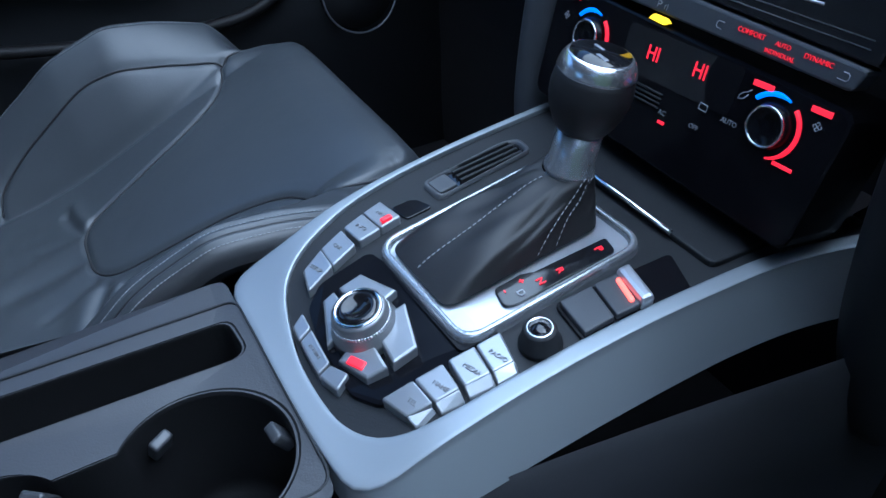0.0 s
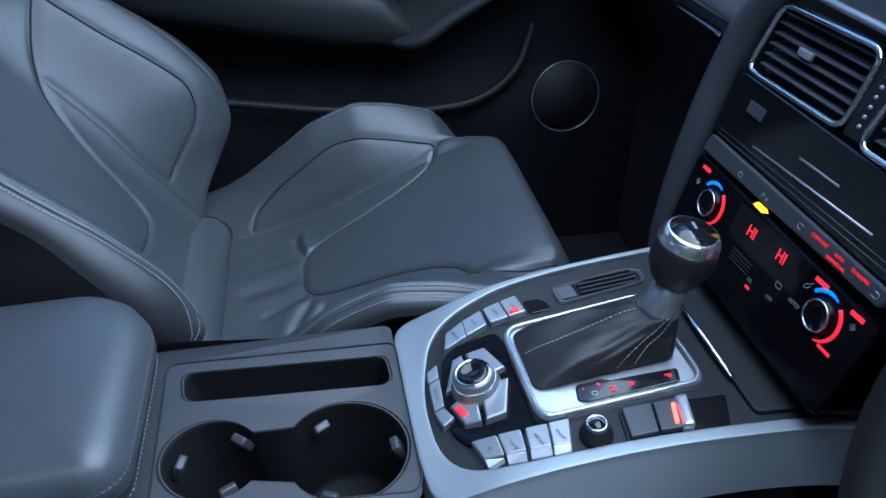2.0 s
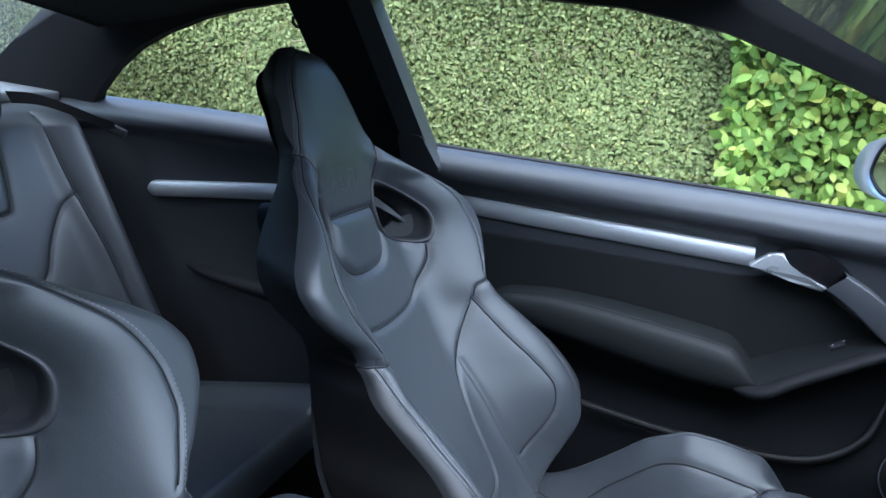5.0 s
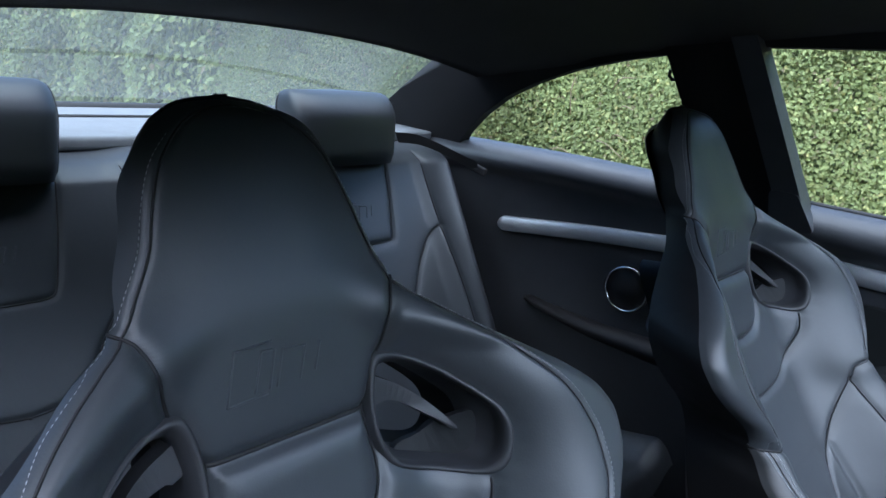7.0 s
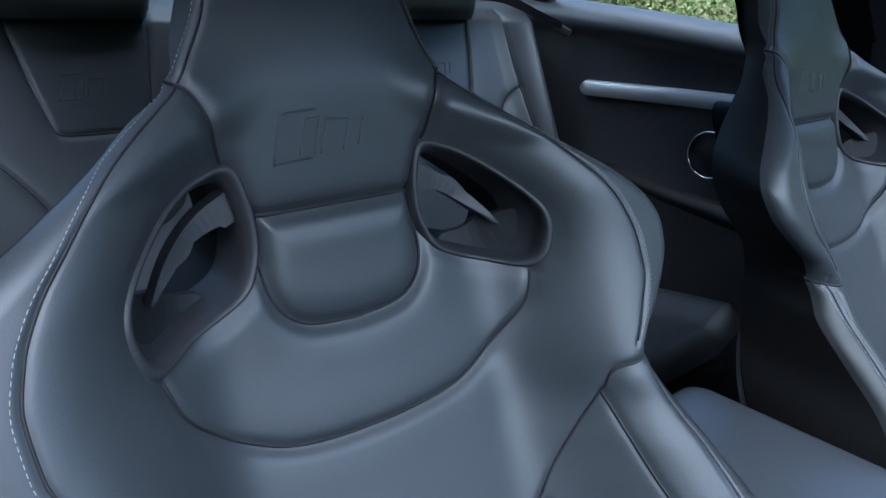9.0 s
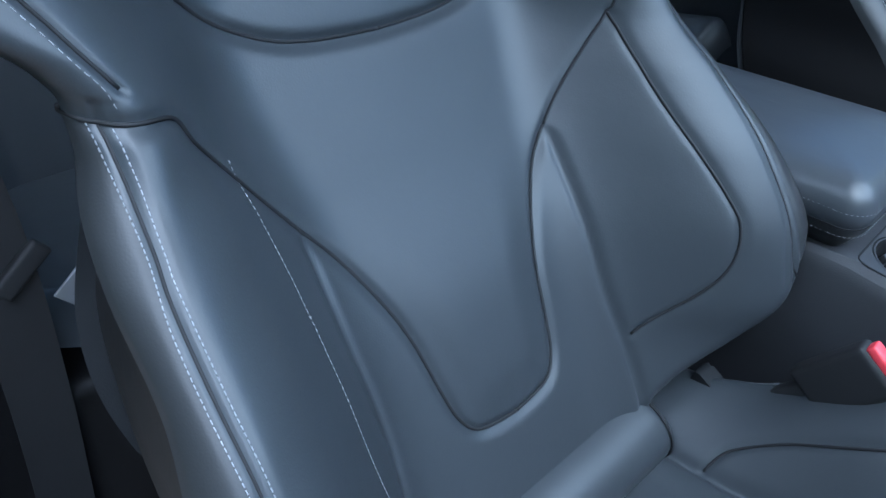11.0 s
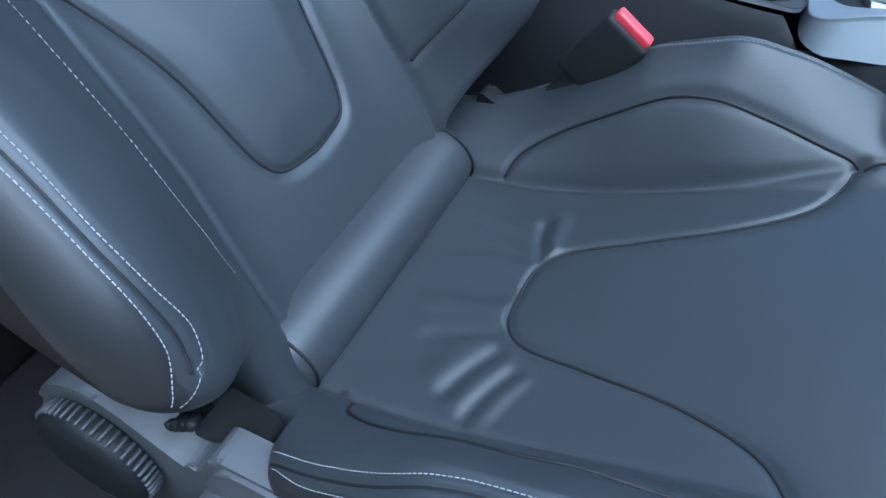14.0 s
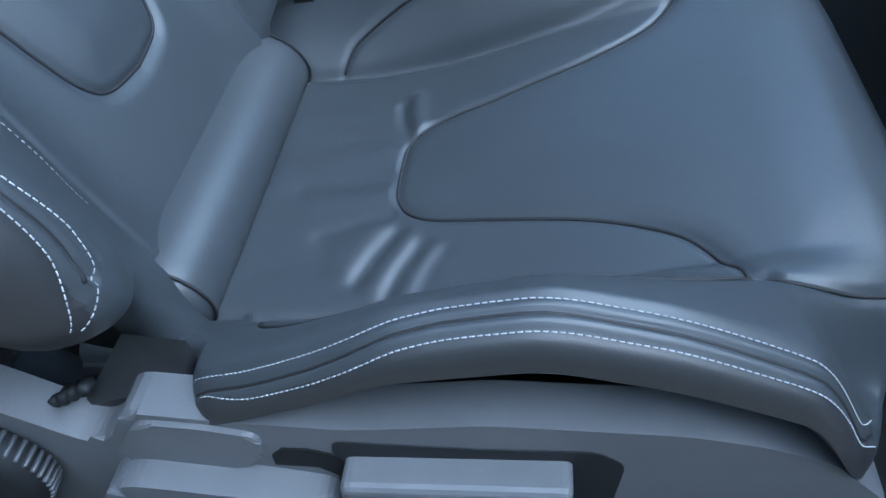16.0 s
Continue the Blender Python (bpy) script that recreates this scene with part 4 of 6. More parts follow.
for a, b in ((.403, .0585),):
    part("indicator_light", rbox("indicator_light", (-.004, -.002, -.001), (.004, .002, .0014), RED_GLOW, .0008, Matrix.Translation(con(.4045, .0575, .0052)) @ pose(0, 0, 0, 0, 0, 10)), console, "red lit bar")

# rotary controller with four wedge keys
hub = np.array((.3535, -.0135))
gloss = [(.332, .026), (.345, .038), (.380, .040), (.3840, .037), (.3885, -.0655), (.414, -.0660), (.413, -.072), (.337, -.066), (.327, -.048), (.3275, .002)]
part("gloss_bed", prism("gloss_bed", rounded(gloss, .004, 4), con, -.006, .0008, PANEL_BLACK), console, "gloss black bed of the controller")
KEY_EDGES = ([(-.0245, .002), (-.013, .034), (-.0045, .0355)], [(-.0010, .0358), (.015, .0365), (.0265, .009)], [(.026, -.003), (.016, -.036), (.0, -.037)], [(-.0035, -.037), (-.016, -.035), (-.0235, -.012)])
for k, edge in enumerate(KEY_EDGES):
    a1, a0 = math.atan2(edge[-1][1], edge[-1][0]), math.atan2(edge[0][1], edge[0][0])
    a1, a0 = (a1 + (2 * math.pi if k == 3 else 0), a0 + (2 * math.pi if k == 3 else 0))
    turn = (a1 - a0 + math.pi) % (2 * math.pi) - math.pi
    arc = [.0170 * np.array((math.cos(t), math.sin(t))) for t in np.linspace(a0 + turn * .94, a0 + turn * .06, 7)]
    pts = [hub + np.array(p) for p in [np.array(p) for p in edge] + arc]
    part("controller_key", prism("controller_key", pts, con, -.004, .0052, SILVER, bevel=.0016), console, "silver wedge-shaped key")
tilt = Matrix.Translation(con(*hub, .003)) @ pose(0, 0, 0, 0, -10, 0) @ Matrix.Diagonal((1.14, 1.14, 1.05, 1))
dial = part("controller_dial", lathe("controller_dial", [(.0190, -.006), (.0180, .001), (.0160, .004), (.0146, .0125), (.0140, .0142), (.0122, .0150), (.0118, .0135), (.001, .0135)], GREY_METAL, tilt, 48), console, "knurled silver rotary dial")
ridge = rbox("knurl", (.0146, -.0004, .0045), (.0158, .0004, .0085), CHROME, 0)
for k in range(60):
    part("knurl", ridge, dial).matrix_local = tilt @ pose(0, 0, 0, 0, 0, 6 * k)
part("dial_cap", lathe("dial_cap", [(.0115, .0125), (.0110, .0155), (.0076, .0168), (.0068, .0155), (.001, .0150)], GLOSS, tilt, 40), dial, "gloss black cap")
part("dial_ring", lathe("dial_ring", [(.0132, .0142), (.0132, .0152), (.0115, .0158), (.0112, .0150)], CHROME, tilt, 40), dial)
part("indicator_light", rbox("indicator_light", (-.006, -.0028, -.001), (.006, .0028, .0012), RED_GLOW, .001, Matrix.Translation(con(.3375, -.0355, .0052)) @ pose(0, 0, 0, 0, -14, 0) @ pose(0, 0, 0, 0, 0, -64)), console, "red lit bar")

# selector frame, boot, gate strip
FRAME = rounded([(.386, .040), (.390, -.066), (.528, -.060), (.524, .052)], .016, 7)


def ring_of(outline, steps, name, material):
    o = np.array(outline, float)
    c = o.mean(0)
    d = np.linalg.norm(o - c, axis=1)[:, None]
    rows = [[con(a, b, h) for a, b in o - (o - c) / d * k] for k, h in steps]
    return grid(name, np.array(rows), material, close=True)


part("selector_frame", ring_of(FRAME, ((-.001, -.006), (0, .003), (.0015, .0055), (.0045, .0060), (.006, .004), (.0065, -.002)), "selector_frame", BRUSHED_STEEL), console, "polished frame of the selector")
part("selector_plate", prism("selector_plate", FRAME, con, -.004, .0015, SATIN), console, "satin silver selector plate")
strip = rounded([(.428, -.038), (.450, -.0372), (.453, -.0405), (.511, -.0402), (.508, -.0535), (.432, -.0560), (.425, -.053)], .003, 4)
part("gate_strip", prism("gate_strip", strip, con, -.001, .0032, GLOSS, bevel=.0008), console, "gloss black gate strip")
for ch, a, b, s in (("P", .5000, -.0468, .0080), ("R", .4690, -.0485, .0070), ("N", .4540, -.0493, .0070), ("D", .4390, -.0505, .0070), ("+", .4445, -.0425, .007), ("-", .4325, -.0440, .007)):
    part("gate_letter", lettering("gate_letter", ch, s, RED_GLOW if ch != "D" else PRINT, Matrix.Translation(con(a, b, .0035)) @ pose(0, 0, 0, 0, 0, -90)), console, "lit letter " + ch)

boot_ring = rounded([(.394, .033), (.396, -.036), (.420, -.036), (.516, -.031), (.518, .042)], .012, 6)
lever_foot, lever_head = np.array((.507, -.004, .716)), np.array((.521, -.010, .802))


def boot():
    n = 96
    o = resample(np.vstack([boot_ring, boot_ring[:1]]), n + 1)[:-1]
    rows = []
    c = o.mean(0)
    top = lever_foot
    for k, s in enumerate(np.linspace(0, 1, 26)):
        r = []
        for i, (a, b) in enumerate(o):
            t = i / n * 2 * math.pi
            q = np.array((a, b)) * (1 - s) ** 1.0 + (top[:2] + .0165 * np.array((math.cos(math.atan2(b - c[1], a - c[0])), math.sin(math.atan2(b - c[1], a - c[0]))))) * (1 - (1 - s) ** 1.0)
            h = float(CON_Z(q[0])) + .004
            bulge = .014 * math.sin(math.pi * min(s * 1.35, 1)) * (1 - s)
            z = h * (1 - ease(s ** 1.25)) + (top[2] + .004) * ease(s ** 1.25) + bulge
            z += .0014 * math.sin(5 * t + 5 * s) * math.sin(math.pi * s) + .0007 * math.sin(11 * t - 8 * s) * math.sin(math.pi * s)
            r.append((q[0], q[1], z))
        rows.append(r)
    return grid("gaiter", np.array(rows), GAITER, close=True)


POLISHED = mat("polished_metal", (.66, .67, .69), .22, metal=.95, var=.05)
selector = thing("gear_selector", "black leather and polished metal gear selector in the console", "gear lever")
gaiter_me = boot()
part("gaiter", gaiter_me, selector, "soft black leather gaiter")
bv = np.array([v.co[:] for v in gaiter_me.vertices]).reshape(26, 96, 3)
for col in (36, 40, 66, 70, 10):
    line = bv[1:25, col]
    part("gaiter_stitching", stitches("gaiter_stitching", line + np.array((0, 0, .0006)), np.tile((0.0, -.3, 1.0), (len(line), 1)), THREAD, pitch=.0038, long=.0026, r=.00030), selector, "grey thread")
way = Vector(lever_head - lever_foot)
m = Matrix.Translation(Vector(lever_foot)) @ way.to_track_quat("Z", "Y").to_matrix().to_4x4()
part("shaft", lathe("shaft", [(.0165, -.002), (.0165, .006), (.0145, .010), (.0145, .036), (.001, .037)], BRUSHED_STEEL, m, 36), selector, "polished metal shaft")
part("grip", lathe("grip", [(.010, .0315), (.0155, .0325), (.0185, .0365), (.0226, .0455), (.0245, .0535), (.0247, .0600), (.0238, .0665), (.0226, .0710), (.001, .0715)], leather_mat("perforated_leather", (.005, .005, .006), .55), m, 48), selector, "perforated black leather grip")
cap_m = m @ pose(0, 0, 0, 0, 0, 0)
part("knob_cap", lathe("knob_cap", [(.0228, .0690), (.0236, .0700), (.0234, .0718), (.0219, .0762), (.0200, .0790), (.0192, .0798), (.0185, .0800), (.001, .0800)], POLISHED, cap_m, 48), selector, "bright metal knob cap")
part("knob_inlay", lathe("knob_inlay", [(.0180, .0792), (.0178, .0804), (.001, .0807)], GLOSS, cap_m, 40), selector, "gloss black inlay")
for q in ((-.006, .004, .009, .0026), (.006, -.003, .008, .0022)):
    part("inlay_mark", rbox("inlay_mark", (q[0] - q[2] / 2, q[1] - q[3] / 2, .0805), (q[0] + q[2] / 2, q[1] + q[3] / 2, .0811), SATIN, .0004, cap_m @ pose(0, 0, 0, 0, 0, 20)), selector)

# volume wheel
m = Matrix.Translation(con(.4285, -.0845, -.002)) @ pose(0, 0, 0, 0, -4, 0) @ Matrix.Diagonal((.82, .82, .82, 1))
vol = part("volume_wheel", lathe("volume_wheel", [(.0152, 0), (.0150, .004), (.0128, .0065), (.0118, .0155), (.0105, .0172), (.0095, .0172)], PLASTIC, m, 40), console, "black volume wheel")
part("wheel_ring", lathe("wheel_ring", [(.0094, .0160), (.0094, .0176), (.0080, .0180), (.0078, .0168)], CHROME, m, 36), vol, "bright ring")
part("wheel_cap", lathe("wheel_cap", [(.0073, .0160), (.0071, .0176), (.001, .0180)], GLOSS, m, 30), vol)
part("volume_mark", rbox("volume_mark", (.420, -.1005, float(CON_Z(.42)) - .0025), (.4275, -.0985, float(CON_Z(.42)) - .0018), PRINT, 0), console, "small pale mark")

# parking brake switch and blank
rec = rounded([(.4515, -.0665), (.536, -.0715), (.5245, -.1010), (.448, -.0975)], .004, 4)
part("switch_bed", prism("switch_bed", rec, con, -.006, -.0002, PANEL_BLACK), console, "gloss black switch bed")
part("blank_switch", prism("blank_switch", rounded([(.4535, -.0685), (.4765, -.0690), (.4715, -.0955), (.4505, -.0955)], .0015, 3), con, -.002, .0032, PLASTIC_GREY, bevel=.0012), console)
part("brake_switch", prism("brake_switch", rounded([(.4780, -.0690), (.4990, -.0695), (.4935, -.0965), (.4730, -.0955)], .0015, 3), con, -.002, .0036, PLASTIC_GREY, bevel=.0012), console, "grey parking brake switch")
part("brake_tab", prism("brake_tab", rounded([(.4945, -.0690), (.5040, -.0695), (.4980, -.0985), (.4890, -.0975)], .002, 3), con, -.002, .0080, SATIN, bevel=.003), console, "bright raised lip of the switch")
part("indicator_light", prism("indicator_light", rounded([(.4900, -.0740), (.4930, -.0742), (.4880, -.0930), (.4850, -.0925)], .001, 3), con, .003, .0052, HOT_RED, bevel=.0005), console, "red lit bar")

# small vent grille with latch
VENT = rounded([(.4475, .0600), (.4455, .0820), (.520, .0915), (.5340, .0880), (.5330, .0710)], .005, 4)
part("grille_frame", ring_of(VENT, ((-.001, -.004), (.0, .0012), (.0025, .0012), (.0035, -.003)), "grille_frame", PLASTIC_GREY), console)
part("grille_bed", prism("grille_bed", VENT, con, -.006, -.0016, GLOSS), console)
part("grille_latch", prism("grille_latch", rounded([(.4500, .0635), (.4485, .0795), (.4640, .0815), (.4655, .0650)], .002, 3), con, -.003, .0016, PLASTIC_GREY, bevel=.0008), console)
for k in range(4):
    b = .0690 + .0056 * k
    part("slat", prism("slat", [(.470, b - .0012), (.526, b + .0030), (.526, b + .0055), (.470, b + .0012)], con, -.004, .0010, PLASTIC, bevel=.0005), console)
part("key_pad", prism("key_pad", rounded([(.4185, .0555), (.4155, .0735), (.4330, .0720), (.4400, .0565)], .004, 4), con, -.004, -.0008, GLOSS, bevel=.0005), console)

# lidded bin ahead of the selector
lid = rounded([(.548, .060), (.548, -.094), (.66, -.104), (.66, .090)], .006, 4)
part("bin_lid", prism("bin_lid", lid, con, -.004, .0020, PLASTIC, bevel=.0015), console, "ribbed black bin lid")
part("lid_strip", tube("lid_strip", [con(.5475, .045, .003), con(.5470, 0, .0035), con(.5475, -.060, .003)], .0022, CHROME, sides=8, flat=.8), console, "bright strip along the lid")

# armrest
def armrest_ring(inset, n=28):
    """The plan of the pad, its nose rounder on the far side, drawn in by inset."""
    out = []
    for cx, cy, r, a0 in ((.108, -.097, .026, -90), (.108, .094, .060, 0), (-.178, .096, .034, 90), (-.178, -.097, .030, 180)):
        sx, sy = (1 if cx > 0 else -1), (1 if cy > 0 else -1)
        q = max(r - inset, .006)
        c = np.array((cx - sx * (inset + q), cy - sy * (inset + q)))
        out += [c + q * np.array((math.cos(radians(a)), math.sin(radians(a)))) for a in np.linspace(a0, a0 + 90, n)]
    return np.array(out)


def armrest_top(p):
    """The crowned height of the pad, falling a little to nose and tail."""
    return .753 - .35 * (p[:, 0] + .05) ** 2 - .5 * (p[:, 1] - .01) ** 2


rest = thing("armrest", "grey-black leather armrest with stitched edge over the console", "armrest")
SIDE_STEPS = [(.034, -.100), (.024, -.078), (.012, -.058), (.003, -.043), (.0030, -.0380), (.0004, -.0335), (.0, -.022), (.0035, -.0115), (.0100, -.0045), (.0180, -.0012), (.030, 0), (.050, .0004), (.075, .0006)]
ar = []
for inset, drop in SIDE_STEPS:
    p = armrest_ring(inset)
    ar.append(np.column_stack([p, armrest_top(p) + drop]))
ar = np.array(ar)
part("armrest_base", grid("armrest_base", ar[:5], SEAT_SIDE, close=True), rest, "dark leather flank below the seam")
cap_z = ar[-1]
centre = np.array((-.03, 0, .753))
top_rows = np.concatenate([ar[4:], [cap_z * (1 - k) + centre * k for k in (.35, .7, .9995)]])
part("armrest_pad", grid("armrest_pad", top_rows, LIT_ARM_LEATHER, close=True), rest, "slightly shiny leather top, paler for the light it catches")
part("armrest_seam", tube("armrest_seam", ar[4], .0010, PIPING, sides=6, closed=True), rest)
for k, off in ((3, -.003), (6, .0)):
    line = np.vstack([ar[k], ar[k][:1]]) + np.array((0, 0, off))
    mid_ = line.mean(0)
    out_ = (line - mid_) * np.array((1, 1, 0))
    part("armrest_stitching", stitches("armrest_stitching", line, out_, THREAD, pitch=.0042, r=.00022), rest, "pale thread")

# belt buckle by the driver's hip
buckle = thing("belt_buckle", "black seat belt buckle with red release button", "seat belt buckle")
bm_ = Matrix.Translation((.172, -.156, .642)) @ pose(0, 0, 0, 0, 36, 0)
part("buckle_body", rbox("buckle_body", (-.024, -.010, -.075), (.024, .010, -.002), RUBBER, .006, bm_), buckle)
part("release_button", rbox("release_button", (-.020, -.0065, -.004), (.020, .0065, .005), RED_PLASTIC, .003, bm_), buckle, "red release button")
part("buckle_stalk", rbox("buckle_stalk", (-.012, -.006, -.25), (.012, .006, -.07), RUBBER, .004, bm_), buckle)


# ---- dashboard ----
dash = thing("dashboard", "black soft-touch dashboard with climate panel and chrome-ringed vents", "dashboard")
DV, DN = np.array((.26, 0, .9656)), np.array((-.9656, 0, .26))


def hv(u, v, h):
    """A place on the sloping middle panel: u to the driver's side, v up, h out of it."""
    return tuple(np.array((.587, -u, .76)) + v * DV + h * DN)


def hv_m(u, v, h, turn=0):
    m = Matrix(((0, DV[0], DN[0], 0), (-1, 0, 0, 0), (0, DV[2], DN[2], 0), (0, 0, 0, 1)))
    return Matrix.Translation(hv(u, v, h)) @ m @ pose(0, 0, 0, 0, 0, turn)


part("climate_panel", prism("climate_panel", rounded([(-.120, -.062), (.120, -.062), (.122, .024), (-.122, .024)], .010, 4), hv, -.05, 0, PANEL_BLACK, bevel=.002), dash, "gloss black climate panel")
part("key_bar", prism("key_bar", rounded([(-.117, .0285), (.114, .0335), (.118, .0465), (-.113, .0455)], .003, 3), hv, -.01, .003, PLASTIC_GREY, bevel=.0015), dash, "grey bar of flat keys")
part("player_face", prism("player_face", rounded([(-.120, .048), (.120, .048), (.120, .104), (-.120, .104)], .004, 4), hv, -.05, .001, GLOSS, bevel=.0015), dash, "gloss black player face")
part("player_lip", tube("player_lip", [hv(-.0601, .0598, .001), hv(.0793, .0670, .001)], .0009, SATIN, sides=8), dash, "bright slot edge")
part("eject_key", rbox("eject_key", (-.011, -.005, 0), (.011, .005, .0016), PLASTIC_GREY, .001, hv_m(-.0755, .0840, .001)), dash)
part("maker_bar", rbox("maker_bar", (-.023, -.0012, 0), (.023, .0012, .0003), DARK_PRINT, 0, hv_m(.0130, .0770, .0011, 2)), dash, "faint grey bar of print")
for b in (.0490, .0535):
    part("fine_line", tube("fine_line", [hv(-.110, b, .0012), hv(.112, b + .006, .0012)], .00035, PLASTIC_GREY, sides=5), dash)
part("amber_lamp", prism("amber_lamp", [(-.0270, .0252), (-.0140, .0248), (-.0098, .0272), (-.0130, .0290), (-.0240, .0288)], hv, .001, .0036, AMBER_GLOW), dash, "amber lit lamp")
part("display_window", prism("display_window", rounded([(-.042, -.012), (.052, -.008), (.052, .022), (-.042, .018)], .003, 3), hv, -.002, .0004, GLOSS), dash)
for u, v in ((-.0160, .0050), (.0228, .0085)):
    part("display_digits", lettering("display_digits", "HI", .0135, RED_GLOW, hv_m(u, v, .0006, 3) @ Matrix.Diagonal((.85, 1, 1, 1)), align="CENTER"), dash, "HI in red digits")
for word, u, v, s in (("COMFORT", .0459, .0410, .0046), ("AUTO", .0673, .0413, .0042), ("INDIVIDUAL", .0672, .0362, .0042), ("DYNAMIC", .0895, .0415, .0046)):
    part("lit_word", lettering("lit_word", word, s * .84, RED_TEXT, hv_m(u + .0016, v, .0032, 2)), dash, word + " in red")
for word, u, v, s in (("AC", .0064, -.0258, .0046), ("OFF", .0327, -.0235, .0042), ("AUTO", .0547, -.0103, .0042)):
    part("printed_word", lettering("printed_word", word, s, DARK_PRINT, hv_m(u, v, .0004, 2)), dash, word + " in pale print")


def symbol(points, u, v, h, scale=.001, closed=False):
    part("key_symbol", tube("key_symbol", [hv(u + a * scale, v + b * scale, h) for a, b in points], .0003, PRINT, sides=5, closed=closed, up=DN), dash)


box_ = [(-3, -2), (3, -2), (3, 2), (-3, 2)]
symbol([(3, 2), (-1, 2), (-2, 1), (-2, -1), (-1, -2), (2, -2)], .0255, .0385, .0032, .001)
symbol([(-3, -2), (2, -2), (3, -1), (3, 1), (2, 2), (-1, 2)], .1070, .0396, .0032, .001)
symbol([(-2, -2), (-2, 2), (0, 2), (1, 1), (0, 0), (-2, 0)], -.0215, .0355, .0032, .001)
symbol([(2, -1.5), (2, 1), (4, 2), (4, -1.5)], -.0195, .0350, .0032, .001)
symbol([(-3, 0), (-2, 2), (0, 2.4), (2, 2), (3, 0), (1, -1), (1, -2), (-1, -2), (-1, -1)], -.0560, .0355, .0032, .001, True)
symbol(box_, .0342, -.0096, .0004, .001, True)
symbol([(3, 3), (1, 1), (-1, 0), (-3, -2), (-3, -4), (0, -3), (2, 0)], .0573, .0094, .0004, .0011)
for a in (0, 90, 180, 270):
    c_, s_ = math.cos(radians(a)), math.sin(radians(a))
    for uu, vv in ((.1050, .0105), (-.1050, .0020)):
        symbol([(x_ * c_ - y_ * s_, x_ * s_ + y_ * c_) for x_, y_ in ((0, 0), (1, 1.6), (0, 2.6), (-1, 1.8))], uu, vv, .0004, .0010)
for u, v, w, tall in ((.0083, -.0318, .0028, .0011), (.0665, .0178, .0068, .0017), (.1040, .0186, .0062, .0017), (.0970, -.0177, .0065, .0011), (-.1010, .0165, .0060, .0016)):
    part("red_lamp", rbox("red_lamp", (-w, -tall, 0), (w, tall, .0008), RED_GLOW, .0004, hv_m(u, v, .0003, 3)), dash, "red lit lamp")
for u, v in ((-.0770, -.0045), (.0795, -.0010)):
    k = part("temperature_dial", lathe("temperature_dial", [(.0150, -.006), (.0145, -.001), (.0122, .0040), (.0108, .0055), (.0104, .0045), (.001, .0043)], PANEL_BLACK, hv_m(u, v, 0), 40), dash, "black temperature dial")
    part("dial_ring", tube("dial_ring", [hv(u + .0113 * math.cos(a), v + .0113 * math.sin(a), .0050) for a in np.linspace(0, 2 * math.pi, 40, endpoint=False)], .0009, CHROME, sides=8, closed=True, up=DN), k, "chrome ring")
    for a0, a1, mt in ((70, 142, BLUE_GLOW), (-72, 52, RED_GLOW)):
        arc = [hv(u + .0180 * math.cos(radians(a)), v + .0180 * math.sin(radians(a)), .0004) for a in np.linspace(a0, a1, 22)]
        part("lit_arc", tube("lit_arc", arc, np.concatenate([np.linspace(.0006, .0015, 8), np.full(14, .0015)]), mt, sides=6, up=DN), k, "lit arc")
# slotted sensor below the display
for j in range(4):
    part("sensor_slot", rbox("sensor_slot", (-.014, -.0006, 0), (.014, .0006, .001), PLASTIC, 0, hv_m(-.012, -.016 - .003 * j, .0002, 2)), dash)

part("bin_recess", mesh("bin_recess", [(.575, .118, .698), (.575, -.118, .698), (.66, -.118, .70), (.66, .118, .70), (.66, .118, .66), (.66, -.118, .66)], [(0, 1, 2, 3), (3, 2, 5, 4)], CARPET, smooth=False), dash, "black recess under the climate panel")
knee = catmull([(.640, -.190, .60), (.622, -.176, .660), (.615, -.168, .720), (.616, -.162, .790), (.622, -.158, .850), (.632, -.154, .905), (.645, -.150, .96)], 8)
part("cowl_band", tube("cowl_band", knee, np.linspace(.030, .022, len(knee)), PLASTIC, sides=14, flat=1.5, up=(1, 0, 0)), dash, "soft dark band beside the driver's knee")
# middle vents above the player
part("vent_bed", prism("vent_bed", rounded([(-.118, .104), (.150, .104), (.150, .176), (-.112, .172)], .010, 5), hv, -.06, -.026, RUBBER), dash)
part("vent_fascia", prism("vent_fascia", rounded([(-.120, .166), (.150, .168), (.150, .182), (-.114, .180)], .004, 4), hv, -.05, .001, GLOSS, bevel=.001), dash)
for u0, u1 in ((-.105, .012), (.036, .150)):
    ring = rounded([(u0 - .004, .1075), (u1, .1105), (u1, .1665), (u0 + .004, .1640)], .012, 7)
    part("vent_ring", tube("vent_ring", [hv(a, b, .002) for a, b in ring], .0026, CHROME, sides=8, closed=True, up=DN), dash, "chrome vent ring")
    for j in range(6):
        b = .1165 + .0085 * j
        part("vent_slat", rbox("vent_slat", ((u0 - u1) / 2 + .003, -.0008, -.018), ((u1 - u0) / 2 - .003, .0008, 0), PLASTIC_GREY, .0006, hv_m((u0 + u1) / 2, b, -.001, 1) @ pose(0, 0, 0, 14)), dash)
    part("vent_tab", rbox("vent_tab", (-.008, -.003, 0), (.008, .003, .004), SATIN, .0012, hv_m(u0 + .050, .1395, -.001)), dash)
part("vent_divider", prism("vent_divider", [(.013, .108), (.034, .108), (.034, .168), (.013, .168)], hv, -.03, .0005, PLASTIC, bevel=.001), dash)
for j in range(7):
    part("wheel_tooth", lathe("wheel_tooth", [(.0016, 0), (.0014, .0012), (.0004, .0016)], SATIN, hv_m(.0235, .118 + .007 * j, .0005), 10), dash)
